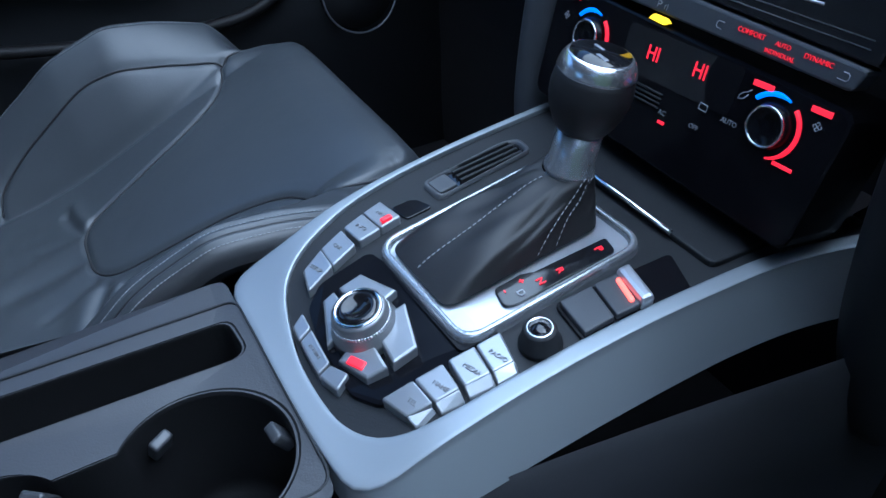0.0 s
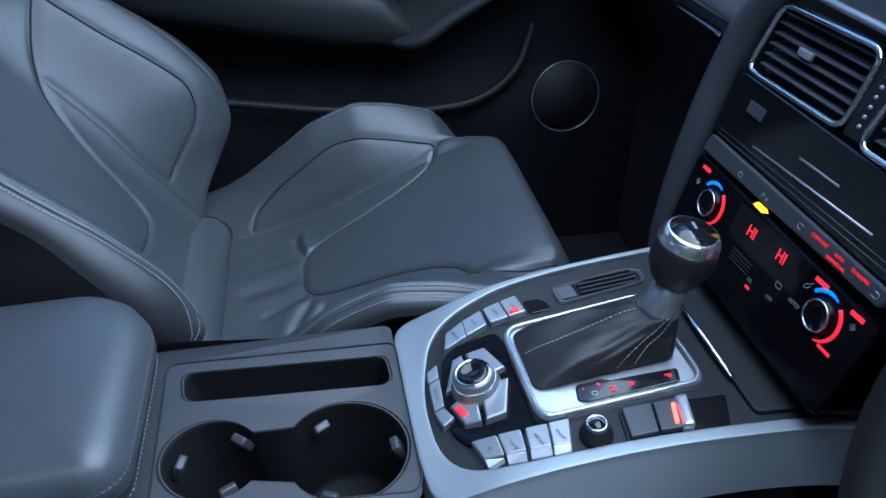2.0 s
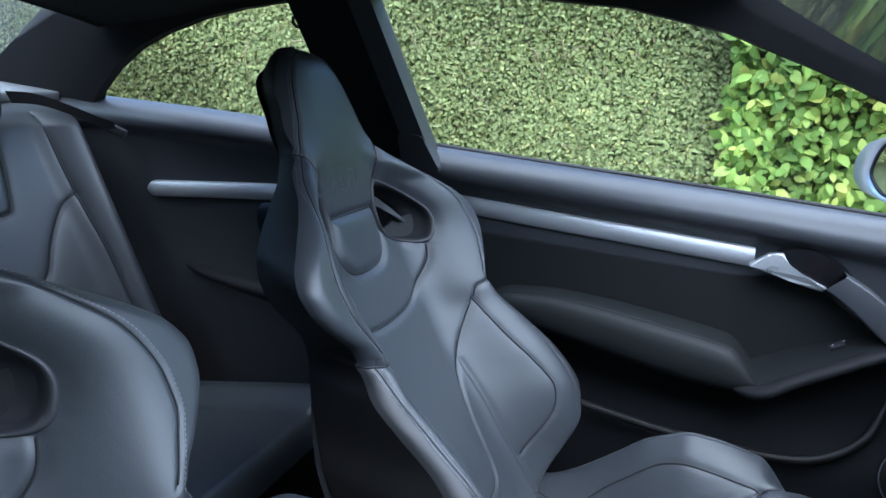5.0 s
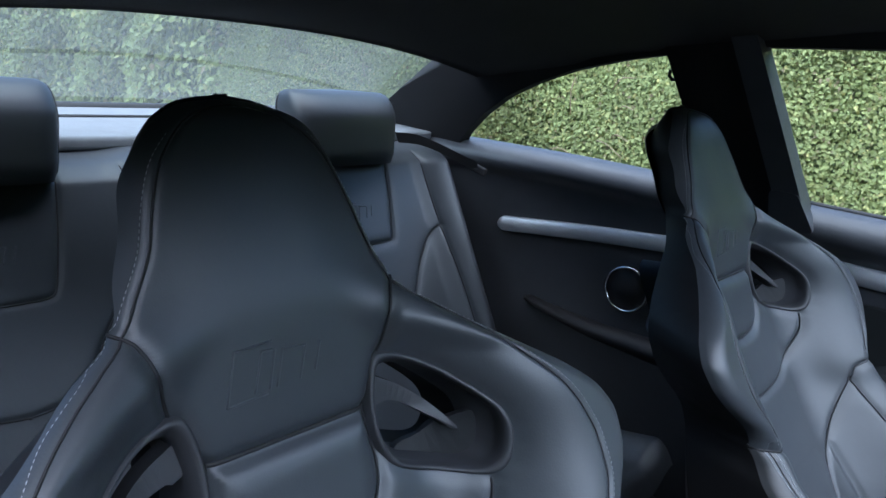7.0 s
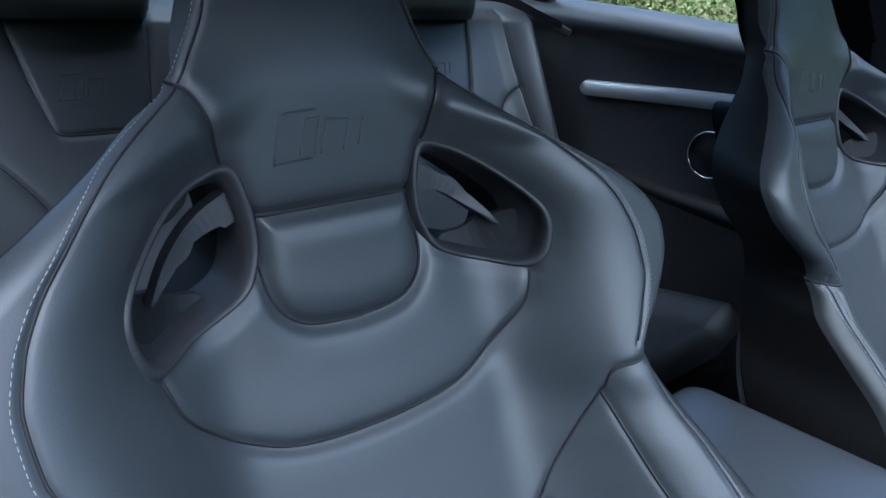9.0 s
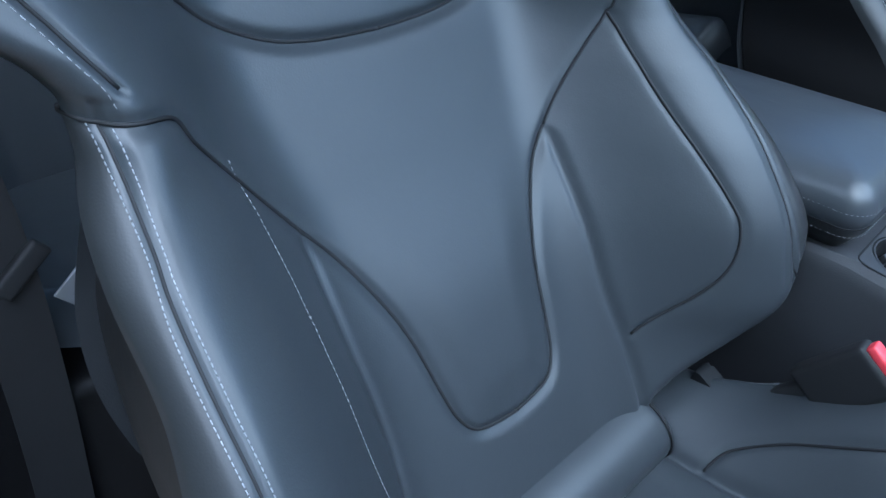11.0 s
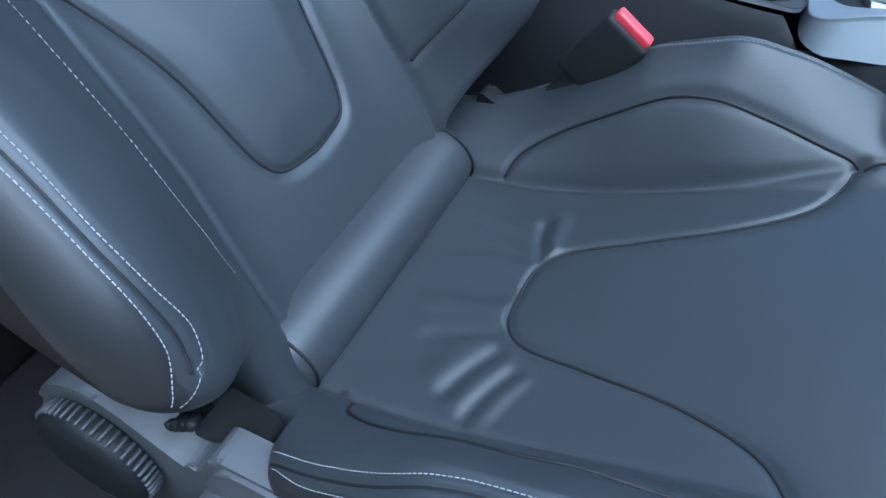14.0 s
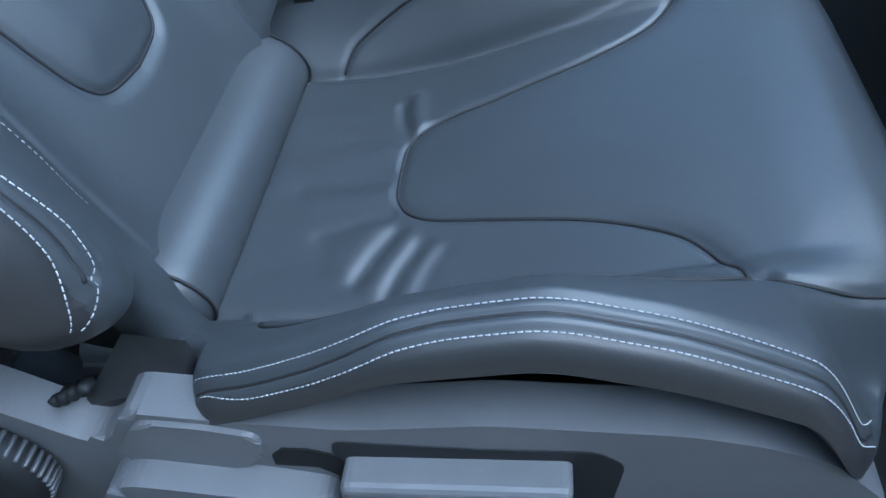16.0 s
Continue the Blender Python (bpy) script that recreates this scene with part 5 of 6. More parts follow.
scr = rounded([(-.0985, .1790), (.12, .1760), (.12, .262), (-.028, .252)], .008, 6)
part("screen_ring", tube("screen_ring", [hv(a, b, .004) for a, b in scr], .0030, SATIN, sides=8, closed=True, up=DN), dash, "satin silver screen bezel")
part("screen", prism("screen", scr, hv, -.02, .002, PLASTIC_GREY), dash, "grey display surround")
part("screen_slot", rbox("screen_slot", (-.016, -.0015, 0), (.016, .0015, .001), RUBBER, 0, hv_m(-.018, .200, .002, 0)), dash)
part("upper_face", prism("upper_face", rounded([(-.125, .180), (.14, .180), (.14, .29), (-.06, .29)], .01, 4), hv, -.06, -.002, GLOSS), dash)

# cowl band sweeping up from the console round the middle panel
band = catmull([(.610, .150, .600), (.592, .142, .660), (.592, .140, .720), (.600, .138, .790), (.612, .136, .850), (.624, .124, .905), (.638, .088, .956), (.652, .028, 1.004), (.664, -.04, 1.032), (.674, -.14, 1.042)], 8)
part("cowl_band", tube("cowl_band", band, np.interp(np.arange(len(band)), [0, 30, len(band) - 1], [.018, .014, .011]), SOFT_DASH, sides=14, flat=1.3, up=(1, 0, 0)), dash, "soft dark band arching over the middle panel")
part("cowl_cheek", mesh("cowl_cheek", [v for p in band for v in ((p[0] + .004, p[1] - .012, p[2]), (p[0] + .02, .115, min(p[2], .95)))], [(2 * i, 2 * i + 1, 2 * i + 3, 2 * i + 2) for i in range(len(band) - 1)], PLASTIC), dash)

# passenger side pad
PROF = catmull([(1.00, 1.030), (.90, 1.052), (.80, 1.048), (.735, 1.022), (.695, .980), (.675, .935), (.662, .895), (.655, .868), (.662, .858), (.668, .850), (.672, .840), (.690, .822), (.73, .80), (.78, .70), (.80, .55)], 6)
FACE = PROF[18:43][::-1]


def pad_x(y, z):
    """The rear face of the passenger pad."""
    return np.interp(z, [q[1] for q in FACE], [q[0] for q in FACE]) - .025 * ease((y - .48) / .16) * ease((1.0 - z) / .06)


rows = []
for y in np.r_[np.linspace(.125, .68, 44), np.linspace(.684, .712, 8)]:
    k = np.clip((y - .684) / .028, 0, 1)
    turn = .035 * (1 - math.sqrt(max(1 - k * k, 0)))
    c = .012 * ease((.25 - y) / .12)
    rows.append([(x - c * (z > .8) - .025 * ease((y - .48) / .16) * ease((1.0 - z) / .06) * (z > .8) + turn, y, z - turn * .6 * (z > .95) - .62 * ease((y - .12) / .30) * max(z - .985, 0)) for x, z in PROF])
rows = np.array(rows)
low_from = int(np.argmax(PROF[:, 1] < .842))
part("dash_pad", grid("dash_pad", rows[:, :low_from + 1], DASH_PAD, flip=True), dash, "soft black pad")
# black carpet material paints the shadow below the pad
part("glovebox", grid("glovebox", rows[:, low_from:], CARPET, flip=True), dash, "glovebox front, blackened for the shade under the pad")
part("pad_seam", tube("pad_seam", [(.6555, y, .8635) for y in np.linspace(.13, .70, 30)], .0022, RUBBER, sides=6), dash)
part("plain_badge", rbox("plain_badge", (-.004, -.040, -.0085), (.004, .040, .0085), SATIN, .002, Matrix.Translation((.6685, .264, .9075)) @ pose(0, 0, 0, 0, 18, 0)), dash, "small satin metal badge")
part("glovebox_handle", rbox("glovebox_handle", (-.008, -.048, -.006), (.006, .048, .006), GLOSS, .003, Matrix.Translation((.674, .300, .838))), dash)
part("handle_strip", tube("handle_strip", [(.667, y, .8405) for y in np.linspace(.246, .345, 8)], .0024, CHROME, sides=6), dash, "chrome strip")
rows = [[(x, y, z) for x, z in ((.66, 1.03), (.95, 1.04), (.70, .86), (.66, .80), (.72, .70), (.72, .5), (.66, .5))] for y in (-.72, -.62, -.40, -.14)]
part("driver_side_pad", grid("driver_side_pad", np.array(rows), SOFT_DASH), dash)
part("kneeboard", rbox("kneeboard", (.66, -.70, .42), (.80, -.150, .74), CARPET, .03), dash)
part("footwell_end", rbox("footwell_end", (.80, -.72, .25), (.86, .74, 1.02), CARPET, .01), dash)

# outer vent in its chrome loop
loop = catmull([(.656, .916), (.636, .942), (.615, .961), (.575, .9795), (.520, .9868), (.484, .9868), (.513, .967), (.543, .9455), (.587, .916), (.612, .906)], 6, closed=True)
lp = np.array([(float(pad_x(y, z)) - .0012, y, z) for y, z in loop])
part("vent_ring", tube("vent_ring", lp, .0027, SATIN, sides=8, closed=True, up=(1, 0, 0)), dash, "satin vent ring")
c = lp.mean(0)
part("vent_bed", mesh("vent_bed", list(lp + np.array((-.0006, 0, 0))) + [tuple(c + np.array((-.0006, 0, 0)))], [(i, (i + 1) % len(lp), len(lp)) for i in range(len(lp))], PANEL_BLACK, smooth=False), dash, "black throat of the vent")
for k in range(7):
    y1 = .648 - .017 * k
    z1 = float(np.interp(y1, [.484, .520, .575, .615, .636, .656], [.986, .9868, .9795, .961, .942, .916])) - .002
    run = [(y1 - .062 * e, z1 - .013 * e) for e in np.linspace(0, 2.4, 60)]
    run = [p_ for p_ in run if inside(loop, np.array(p_[0]), np.array(p_[1]))]
    if len(run) < 6:
        continue
    q = np.array([(float(pad_x(y, z)) - .0026, y, z) for y, z in run])
    part("vent_slat", tube("vent_slat", q, .0021, PLASTIC_GREY, sides=6, flat=.45, up=(1, 0, 0)), dash)
part("vent_tab", rbox("vent_tab", (-.003, -.006, -.004), (.001, .006, .004), PLASTIC_GREY, .0015, Matrix.Translation((float(pad_x(.566, .957)) - .004, .566, .957)) @ pose(0, 0, 0, 40)), dash)

# steering wheel
wheel = thing("steering_wheel", "black leather steering wheel on the driver's side", "steering wheel")
wm = Matrix.Translation((.565, -.360, .850)) @ pose(0, 0, 0, 0, -66, 0)
ang = np.linspace(0, 2 * math.pi, 72, endpoint=False)
rim = np.stack([.174 * np.cos(ang), .174 * np.sin(ang), 0 * ang], 1)
rim_me = tube("rim", rim, .0155, LEATHER_SIDE, sides=14, closed=True)
rim_me.transform(wm)
part("rim", rim_me, wheel, "thick black leather rim")
part("hub", lathe("hub", [(.07, -.03), (.075, 0), (.06, .02), (.001, .025)], PLASTIC, wm, 32), wheel)
for a in (90, -90, 180):
    part("spoke", rbox("spoke", (.05, -.016, -.012), (.172, .016, .004), PLASTIC, .006, wm @ pose(0, 0, 0, 0, 0, a)), wheel)
part("column", lathe("column", [(.04, -.20), (.045, -.03), (.001, -.028)], PLASTIC, wm, 24), wheel)


# ---- cabin shell ----
BELT = spline([(-1.05, 1.205), (-.965, 1.197), (-.71, 1.169), (-.517, 1.145), (-.22, 1.105), (.31, 1.043), (.69, 1.0), (.9, .985)])
WALL_Y = spline([(-1.1, .66), (-.9, .695), (-.55, .735), (-.2, .735), (.3, .728), (.7, .705), (.9, .69)])


def side_y(z):
    """The lean of the side windows."""
    return .755 - .56 * (z - 1.06)


def upright(sgn):
    return lambda a, b, h: (a, sgn * (side_y(b) + h), b)


def lining(x0, x1, sgn, profile, n=40):
    rows = []
    for x in np.linspace(x0, x1, n):
        b, y = float(BELT(x)), float(WALL_Y(x))
        rows.append([(x, sgn * (y + dy), b + dz if rel else dz) for dy, dz, rel in profile])
    return np.array(rows)


UPPER = [(.06, -.030, 1), (.045, -.002, 1), (.028, .002, 1), (.010, -.003, 1), (-.010, -.014, 1), (-.022, -.029, 1), (-.026, -.043, 1), (-.019, -.057, 1), (-.004, -.067, 1), (.003, -.080, 1), (.002, -.125, 1), (.010, -.17, 1)]
DOOR = UPPER + [(.022, .84, 0), (.026, .76, 0), (.020, .70, 0), (.018, .66, 0), (.012, .62, 0), (-.004, .590, 0), (-.010, .54, 0), (-.008, .45, 0), (.0, .36, 0), (.0, .25, 0)]
door = thing("passenger_door", "closed black door lining with aluminium strip and armrest", "car door")
part("door_lining", grid("door_lining", lining(-.235, .80, 1, DOOR[:12], 60), SOFT_DASH, flip=True), door, "soft black upper lining")
part("door_lower", grid("door_lower", lining(-.235, .80, 1, DOOR[11:], 60), DOOR_LOW, flip=True), door, "black lower lining")
part("window_seal", tube("window_seal", [(x, float(WALL_Y(x)) + .036, float(BELT(x)) + .003) for x in np.linspace(-.22, .70, 40)], .005, RUBBER, sides=6), door)


def strip(name, x0, x1, drop0, drop1, sgn, material, taper=0.0, level=None):
    rows = []
    for x in (np.r_[x0 + taper * np.linspace(0, 1, 14) ** 2, np.linspace(x0 + taper + .004, x1, 40)] if taper else np.linspace(x0, x1, 40)):
        e = 1.0 if not taper else min(1, math.sqrt(max(1 - max(0, (x0 + taper - x) / taper) ** 2, .02)))
        b, y = float(BELT(x)), float(WALL_Y(x))
        hi = (level[1] if level else b - drop0)
        lo = (level[0] if level else b - drop1)
        m = (hi + lo) / 2
        hi, lo = m + (hi - m) * e, m + (lo - m) * e
        rows.append([(x, sgn * (y + .006), hi + .001), (x, sgn * (y - .002), hi), (x, sgn * (y - .006), hi - .003), (x, sgn * (y - .006), lo + .003), (x, sgn * (y - .002), lo), (x, sgn * (y + .006), lo - .001)])
    return grid(name, np.array(rows), material, flip=sgn > 0)


part("trim_strip", strip("trim_strip", -.235, .386, .083, .117, 1, TRIM_ALU), door, "brushed aluminium strip")
ty = .700
dto = lambda a, b, h: (a, ty - h, b)
part("handle_recess", prism("handle_recess", rounded([(.404, .930), (.424, .956), (.47, .960), (.515, .940), (.548, .905), (.520, .890), (.45, .905)], .008, 4), dto, -.02, .004, GLOSS), door, "black recess behind the handle")
part("door_handle", prism("door_handle", rounded([(.374, .929), (.405, .950), (.428, .953), (.434, .932), (.468, .915), (.496, .901), (.489, .893), (.44, .908)], .003, 3), lambda a, b, h: (a, ty - .005 - h + .30 * max(0, b - .918), b), .004, .016, GREY_METAL, bevel=.004, seg=3), door, "satin metal pull handle")
# band that curves down from the handle, and the thin pull below it
outer = resample(catmull([(.519, .928), (.560, .902), (.588, .876), (.610, .847), (.624, .820)], 8), 40)
inner = resample(catmull([(.488, .903), (.515, .884), (.545, .858), (.570, .834), (.600, .808)], 8), 40)
rows = []
for a, b in zip(outer, inner):
    rows.append([(float(a[0] + (b[0] - a[0]) * k), .662 - .10 * max(0, .83 - float(a[1])) + d, float(a[1] + (b[1] - a[1]) * k)) for k, d in ((-.01, .035), (0, .007), (.012, .0025), (.035, .0), (.1, -.0008), (.5, -.001), (.9, -.0008), (.965, .0), (.988, .0025), (1, .007), (1.0, .045))])
part("pull_frame", grid("pull_frame", np.array(rows), SOFT_DASH, flip=True), door, "soft black band below the handle")
pull = catmull([(.614, .664, .815), (.575, .656, .803), (.513, .647, .776), (.455, .640, .749), (.415, .634, .728), (.385, .645, .722), (.350, .675, .730)], 8)
part("pull_bar", tube("pull_bar", pull, np.interp(np.arange(len(pull)), [0, 10, 34, 48], [.009, .0115, .012, .009]), DOOR_LOW, sides=14, flat=1.5, up=(0, 1, 0)), door, "soft black pull below the recess")
part("recess_floor", grid("recess_floor", np.array([[(p[0], p[1] - .004, p[2] + .009), (p[0] - .004, p[1] + .016, p[2] + .012), (p[0] - .008, p[1] + .045, p[2] + .014), (p[0] - .010, p[1] + .09, p[2] + .03)] for p in pull]), DOOR_CLOTH), door)
# padded insert and armrest
ins = [(-.22, .955), (.36, .900), (.43, .905), (.50, .885), (.56, .835), (.578, .80), (.53, .775), (.40, .735), (.10, .76), (-.22, .80)]
part("door_insert", prism("door_insert", rounded(ins, .01, 4), lambda a, b, h: (a, float(WALL_Y(a)) - h, b), -.03, .004, DOOR_CLOTH, bevel=.003), door, "dark leather insert")
ARM_TOP = spline([(-.10, .800), (-.07, .832), (-.03, .842), (.03, .843), (.128, .834), (.225, .818), (.32, .799), (.358, .788), (.385, .760), (.402, .736)])
ARM_BOT = spline([(-.10, .796), (-.07, .800), (-.03, .795), (.046, .779), (.129, .761), (.226, .739), (.322, .720), (.369, .717), (.402, .730)])
ARM_IN = spline([(-.10, .690), (-.06, .668), (.0, .655), (.10, .644), (.20, .638), (.33, .634), (.38, .637), (.402, .646)])
rows = []
for x in np.r_[-.10 + .04 * np.linspace(0, 1, 10) ** 2, np.linspace(-.055, .35, 34), np.linspace(.355, .402, 14)]:
    t_, b_, y_ = float(ARM_TOP(x)), float(ARM_BOT(x)), float(ARM_IN(x))
    h_ = t_ - b_
    rows.append([(x, .72, t_ + .006), (x, y_ + .040, t_ + .003), (x, y_ + .022, t_ + .001), (x, y_ + .011, t_ - .05 * h_), (x, y_ + .005, t_ - .14 * h_), (x, y_ + .0015, t_ - .35 * h_), (x, y_, b_ + .40 * h_), (x, y_ + .002, b_ + .18 * h_), (x, y_ + .007, b_ + .07 * h_), (x, y_ + .016, b_), (x, y_ + .05, b_ + .004), (x, .72, b_ + .01)])
part("armrest", grid("armrest", np.array(rows), DOOR_CLOTH, flip=True), door, "padded black armrest")
for k, r_ in ((2, .0014), (9, .0014)):
    part("armrest_seam", tube("armrest_seam", [q[k] for q in rows[10:50]], r_, PIPING, sides=5), door)
part("window_switch", rbox("window_switch", (-.012, -.008, -.002), (.012, .008, .003), PLASTIC, .002, Matrix.Translation((.515, .655, .815)) @ pose(0, 0, 0, 0, -32, 0)), door)
for d in (-.008, .008):
    part("switch_lamp", rbox("switch_lamp", (-.002, -.001, 0), (.002, .001, .001), SATIN, 0, Matrix.Translation((.515 + d, .649, .8205 + d * .6)) @ pose(0, 0, 0, 0, -32, 0)), door)
lip = catmull([(-.15, .705, .67), (-.02, .700, .652), (.10, .695, .635), (.25, .692, .606), (.38, .690, .590), (.48, .690, .588), (.54, .694, .606), (.585, .706, .640), (.608, .726, .680), (.625, .750, .715), (.640, .785, .745)], 8)
part("pocket_lip", tube("pocket_lip", lip, .008, LEATHER_SIDE, sides=10), door, "rim of the door pocket")
ring = np.array([(.668 + .060 * math.cos(a), 0.690 + .010 * math.sin(a), .582 + .060 * math.sin(a)) for a in np.linspace(0, 2 * math.pi, 56, endpoint=False)])
part("speaker_ring", tube("speaker_ring", ring, .0014, GREY_METAL, sides=8, closed=True, up=(0, 1, 0)), door, "chrome loudspeaker ring")
part("speaker_mesh", lathe("speaker_mesh", [(.060, -.01), (.058, .0), (.001, .003)], RUBBER, Matrix.Translation((.668, .694, .582)) @ pose(0, 0, 0, 90), 40), door)
part("door_glass", grid("door_glass", np.array([[(x, side_y(z) + .012, z) for x in np.linspace(-.24, .72, 3)] for z in (1.0, 1.2, 1.40)]), WINDOW), door, "clear side window")
door.children[-1].visible_shadow = False
# mirror triangle with tweeter
part("mirror_triangle", prism("mirror_triangle", rounded([(.690, .985), (.712, 1.088), (.80, 1.06), (.86, .97)], .006, 4), lambda a, b, h: (a, .690 - .25 * (b - 1.0) - h, b), -.03, .012, PLASTIC, bevel=.004), door, "black corner cover")
tc = np.array((.730, .672, 1.025))
ring = np.array([tc + .0215 * np.array((math.cos(a), -.25 * math.sin(a) - .1 * math.cos(a), math.sin(a))) for a in np.linspace(0, 2 * math.pi, 40, endpoint=False)])
part("tweeter_ring", tube("tweeter_ring", ring, .0022, CHROME, sides=8, closed=True, up=(0, 1, 0)), door, "chrome tweeter ring")

# rear quarter linings, both sides
QUART = UPPER + [(.016, .93, 0), (.018, .84, 0), (.010, .79, 0), (.0, .74, 0), (.0, .60, 0), (.0, .25, 0)]
for sgn, lab in ((1, "black rear side lining with aluminium strip and loudspeaker"), (-1, "black rear side lining")):
    q = thing("rear_side_lining", lab, "car trim")
    part("lining_panel", grid("lining_panel", lining(-1.25, -.235, sgn, QUART, 50), SOFT_DASH, flip=sgn > 0), q)
    if sgn < 0:
        continue
    part("trim_strip", strip("trim_strip", -.878, -.42, 0, 0, 1, TRIM_ALU, taper=.016, level=(.981, 1.016)), q, "brushed aluminium strip")
    c = np.array((-.546, .726, .888))
    ring = np.array([c + .049 * np.array((math.cos(a), .0, math.sin(a))) for a in np.linspace(0, 2 * math.pi, 48, endpoint=False)])
    part("speaker_ring", tube("speaker_ring", ring, .0028, CHROME, sides=8, closed=True, up=(0, 1, 0)), q, "chrome loudspeaker ring")
    part("speaker_mesh", lathe("speaker_mesh", [(.049, -.02), (.048, .0), (.001, .002)], RUBBER, Matrix.Translation((-.546, .730, .888)) @ pose(0, 0, 0, 90), 40), q)
    pts = catmull([(-.80, .725, .822), (-.72, .700, .812), (-.60, .675, .800), (-.48, .665, .790), (-.35, .66, .78)], 6)
    part("armrest", tube("armrest", pts, np.linspace(.014, .045, len(pts)), LEATHER_SIDE, sides=14, flat=.55), q)

# pillars, rails and roof
rail = [(-.43, 1.366), (-.26, 1.373), (.02, 1.356), (.16, 1.338), (.307, 1.300), (.45, 1.240), (.58, 1.178), (.66, 1.134), (.715, 1.088), (.700, .99), (.90, .98), (.80, 1.12), (.60, 1.28), (.42, 1.39), (.25, 1.44), (-.43, 1.46)]
c_post = [(-.985, 1.190), (-.955, 1.212), (-.88, 1.258), (-.80, 1.296), (-.72, 1.322), (-.62, 1.346), (-.52, 1.360), (-.41, 1.368), (-.41, 1.46), (-.86, 1.43), (-1.02, 1.36), (-1.40, 1.19), (-1.40, 1.10), (-1.0, 1.10)]
b_post = [(-.418, 1.400), (-.262, 1.400), (-.205, 1.085), (-.205, .90), (-.38, .90), (-.372, 1.12)]
for sgn in (1, -1):
    side = upright(sgn)
    solo("roof_rail", prism("roof_rail", rail, side, -.02, .014, HEADLINER, bevel=.006), "black roof rail and windscreen post lining", "car trim", kind="structure")
    solo("rear_post", prism("rear_post", c_post, side, -.012, .012, HEADLINER, bevel=.006), "black rear roof post lining", "car trim", kind="structure")
    post = thing("centre_post", "black centre roof post with belt cover", "car trim", kind="structure")
    part("post_lining", prism("post_lining", b_post, side, -.028, .03, HEADLINER, bevel=.012), post)
    if sgn > 0:
        cover = [(-.294, 1.40), (-.253, 1.40), (-.197, 1.10), (-.243, 1.10)]
        part("belt_cover", prism("belt_cover", rounded(cover, .008, 4), side, -.048, .018, SOFT_DASH, bevel=.016, seg=4), post, "dark cover along the post")
        part("coat_hook", tube("coat_hook", [(-.405, .60, 1.325), (-.413, .585, 1.325), (-.417, .580, 1.332), (-.414, .578, 1.342)], .003, RUBBER, sides=6), post)
        part("post_foot", prism("post_foot", rounded([(-.252, 1.137), (-.205, 1.132), (-.182, 1.06), (-.26, 1.06)], .01, 4), side, -.052, -.01, SOFT_DASH, bevel=.006), post)
    g = solo("quarter_window", grid("quarter_window", np.array([[(x, sgn * (side_y(z) + .012), z) for x in np.linspace(-1.0, -.38, 3)] for z in (1.10, 1.25, 1.40)]), WINDOW, flip=sgn < 0), "clear rear side window", "window", kind="structure")
    g.visible_shadow = False
rows = []
for x in np.linspace(-.86, .19, 30):
    z0 = float(np.interp(x, [-.86, -.5, -.1, .10, .19], [1.396, 1.425, 1.435, 1.425, 1.405]))
    rows.append([(x - .03 * (1 - (y / .6) ** 2) * (x < -.8) + .18 * abs(y / .58) ** 4 * max(x, 0) / .19, y, z0 - (.055 if x > -.6 else .06) * abs(y / .58) ** 2.4) for y in np.linspace(-.58, .58, 30)])
top = np.array(rows)
solo("ceiling", mesh("ceiling", np.concatenate([top.reshape(-1, 3), (top + np.array((0, 0, .03))).reshape(-1, 3)]), np.concatenate([grid_faces(30, 30), grid_faces(30, 30, flip=True) + 900, [(k, k + 1, k + 901, k + 900) for k in range(29)], [(k, k + 900, k + 901, k + 1) for k in range(870, 899)]]), HEADLINER), "black cloth headliner", "ceiling", kind="structure")
# floor, sills, bulkhead behind the seats
solo("floor", rbox("floor", (-1.1, -.74, .20), (.86, .78, .272), CARPET, .005), "black cabin carpet", "floor", kind="structure")
solo("door_sill", rbox("door_sill", (-.45, -.80, .20), (.80, -.70, .36), PLASTIC, .02), "dark plastic sill of the open doorway", "car trim", kind="structure")
solo("outer_skin", grid("outer_skin", np.array([[(x, .80 + .04 * math.sin(math.pi * (z - .22) / 1.0) - .10 * max(0, abs(x + .2) - .9) ** 2, z if z < .9 else float(BELT(x)) - .03) for z in (.22, .30, .42, .55, .66, .72, .80, .92)] for x in np.linspace(-1.35, 1.05, 40)]), PAINT), "silver outer door skin", "car body", kind="structure")

solo("bulkhead", rbox("bulkhead", (-1.44, -.70, .22), (-1.39, .70, 1.20), CARPET, .01), "dark bulkhead behind the rear seats", "car body", kind="structure")
rows = [[(.19 + .76 * s + .07 * (1 - (y / .62) ** 2), y * (1 + .10 * s), 1.410 - .360 * s - .02 * (y / .6) ** 2) for y in np.linspace(-.60, .60, 14)] for s in np.linspace(0, 1, 10)]
ws = solo("windscreen", grid("windscreen", np.array(rows), WINDOW), "clear sloping windscreen", "window", kind="structure")
ws.visible_shadow = False

# rear parcel shelf and window
shelf = thing("parcel_shelf", "grey-black parcel shelf below the rear window", "car trim")
part("shelf_panel", rbox("shelf_panel", (-.17, -.66, -.012), (.17, .66, .012), SHELF_CLOTH, .008, Matrix.Translation((-1.235, 0, 1.222)) @ pose(0, 0, 0, 0, 8, 0)), shelf)
part("shelf_groove", tube("shelf_groove", [(-1.262, y, 1.2395) for y in np.linspace(-.64, .64, 8)], .004, RUBBER, sides=6), shelf)
part("shelf_lip", tube("shelf_lip", [(-1.40, y, 1.255) for y in np.linspace(-.64, .64, 8)], .012, RUBBER, sides=8), shelf)
rows = []
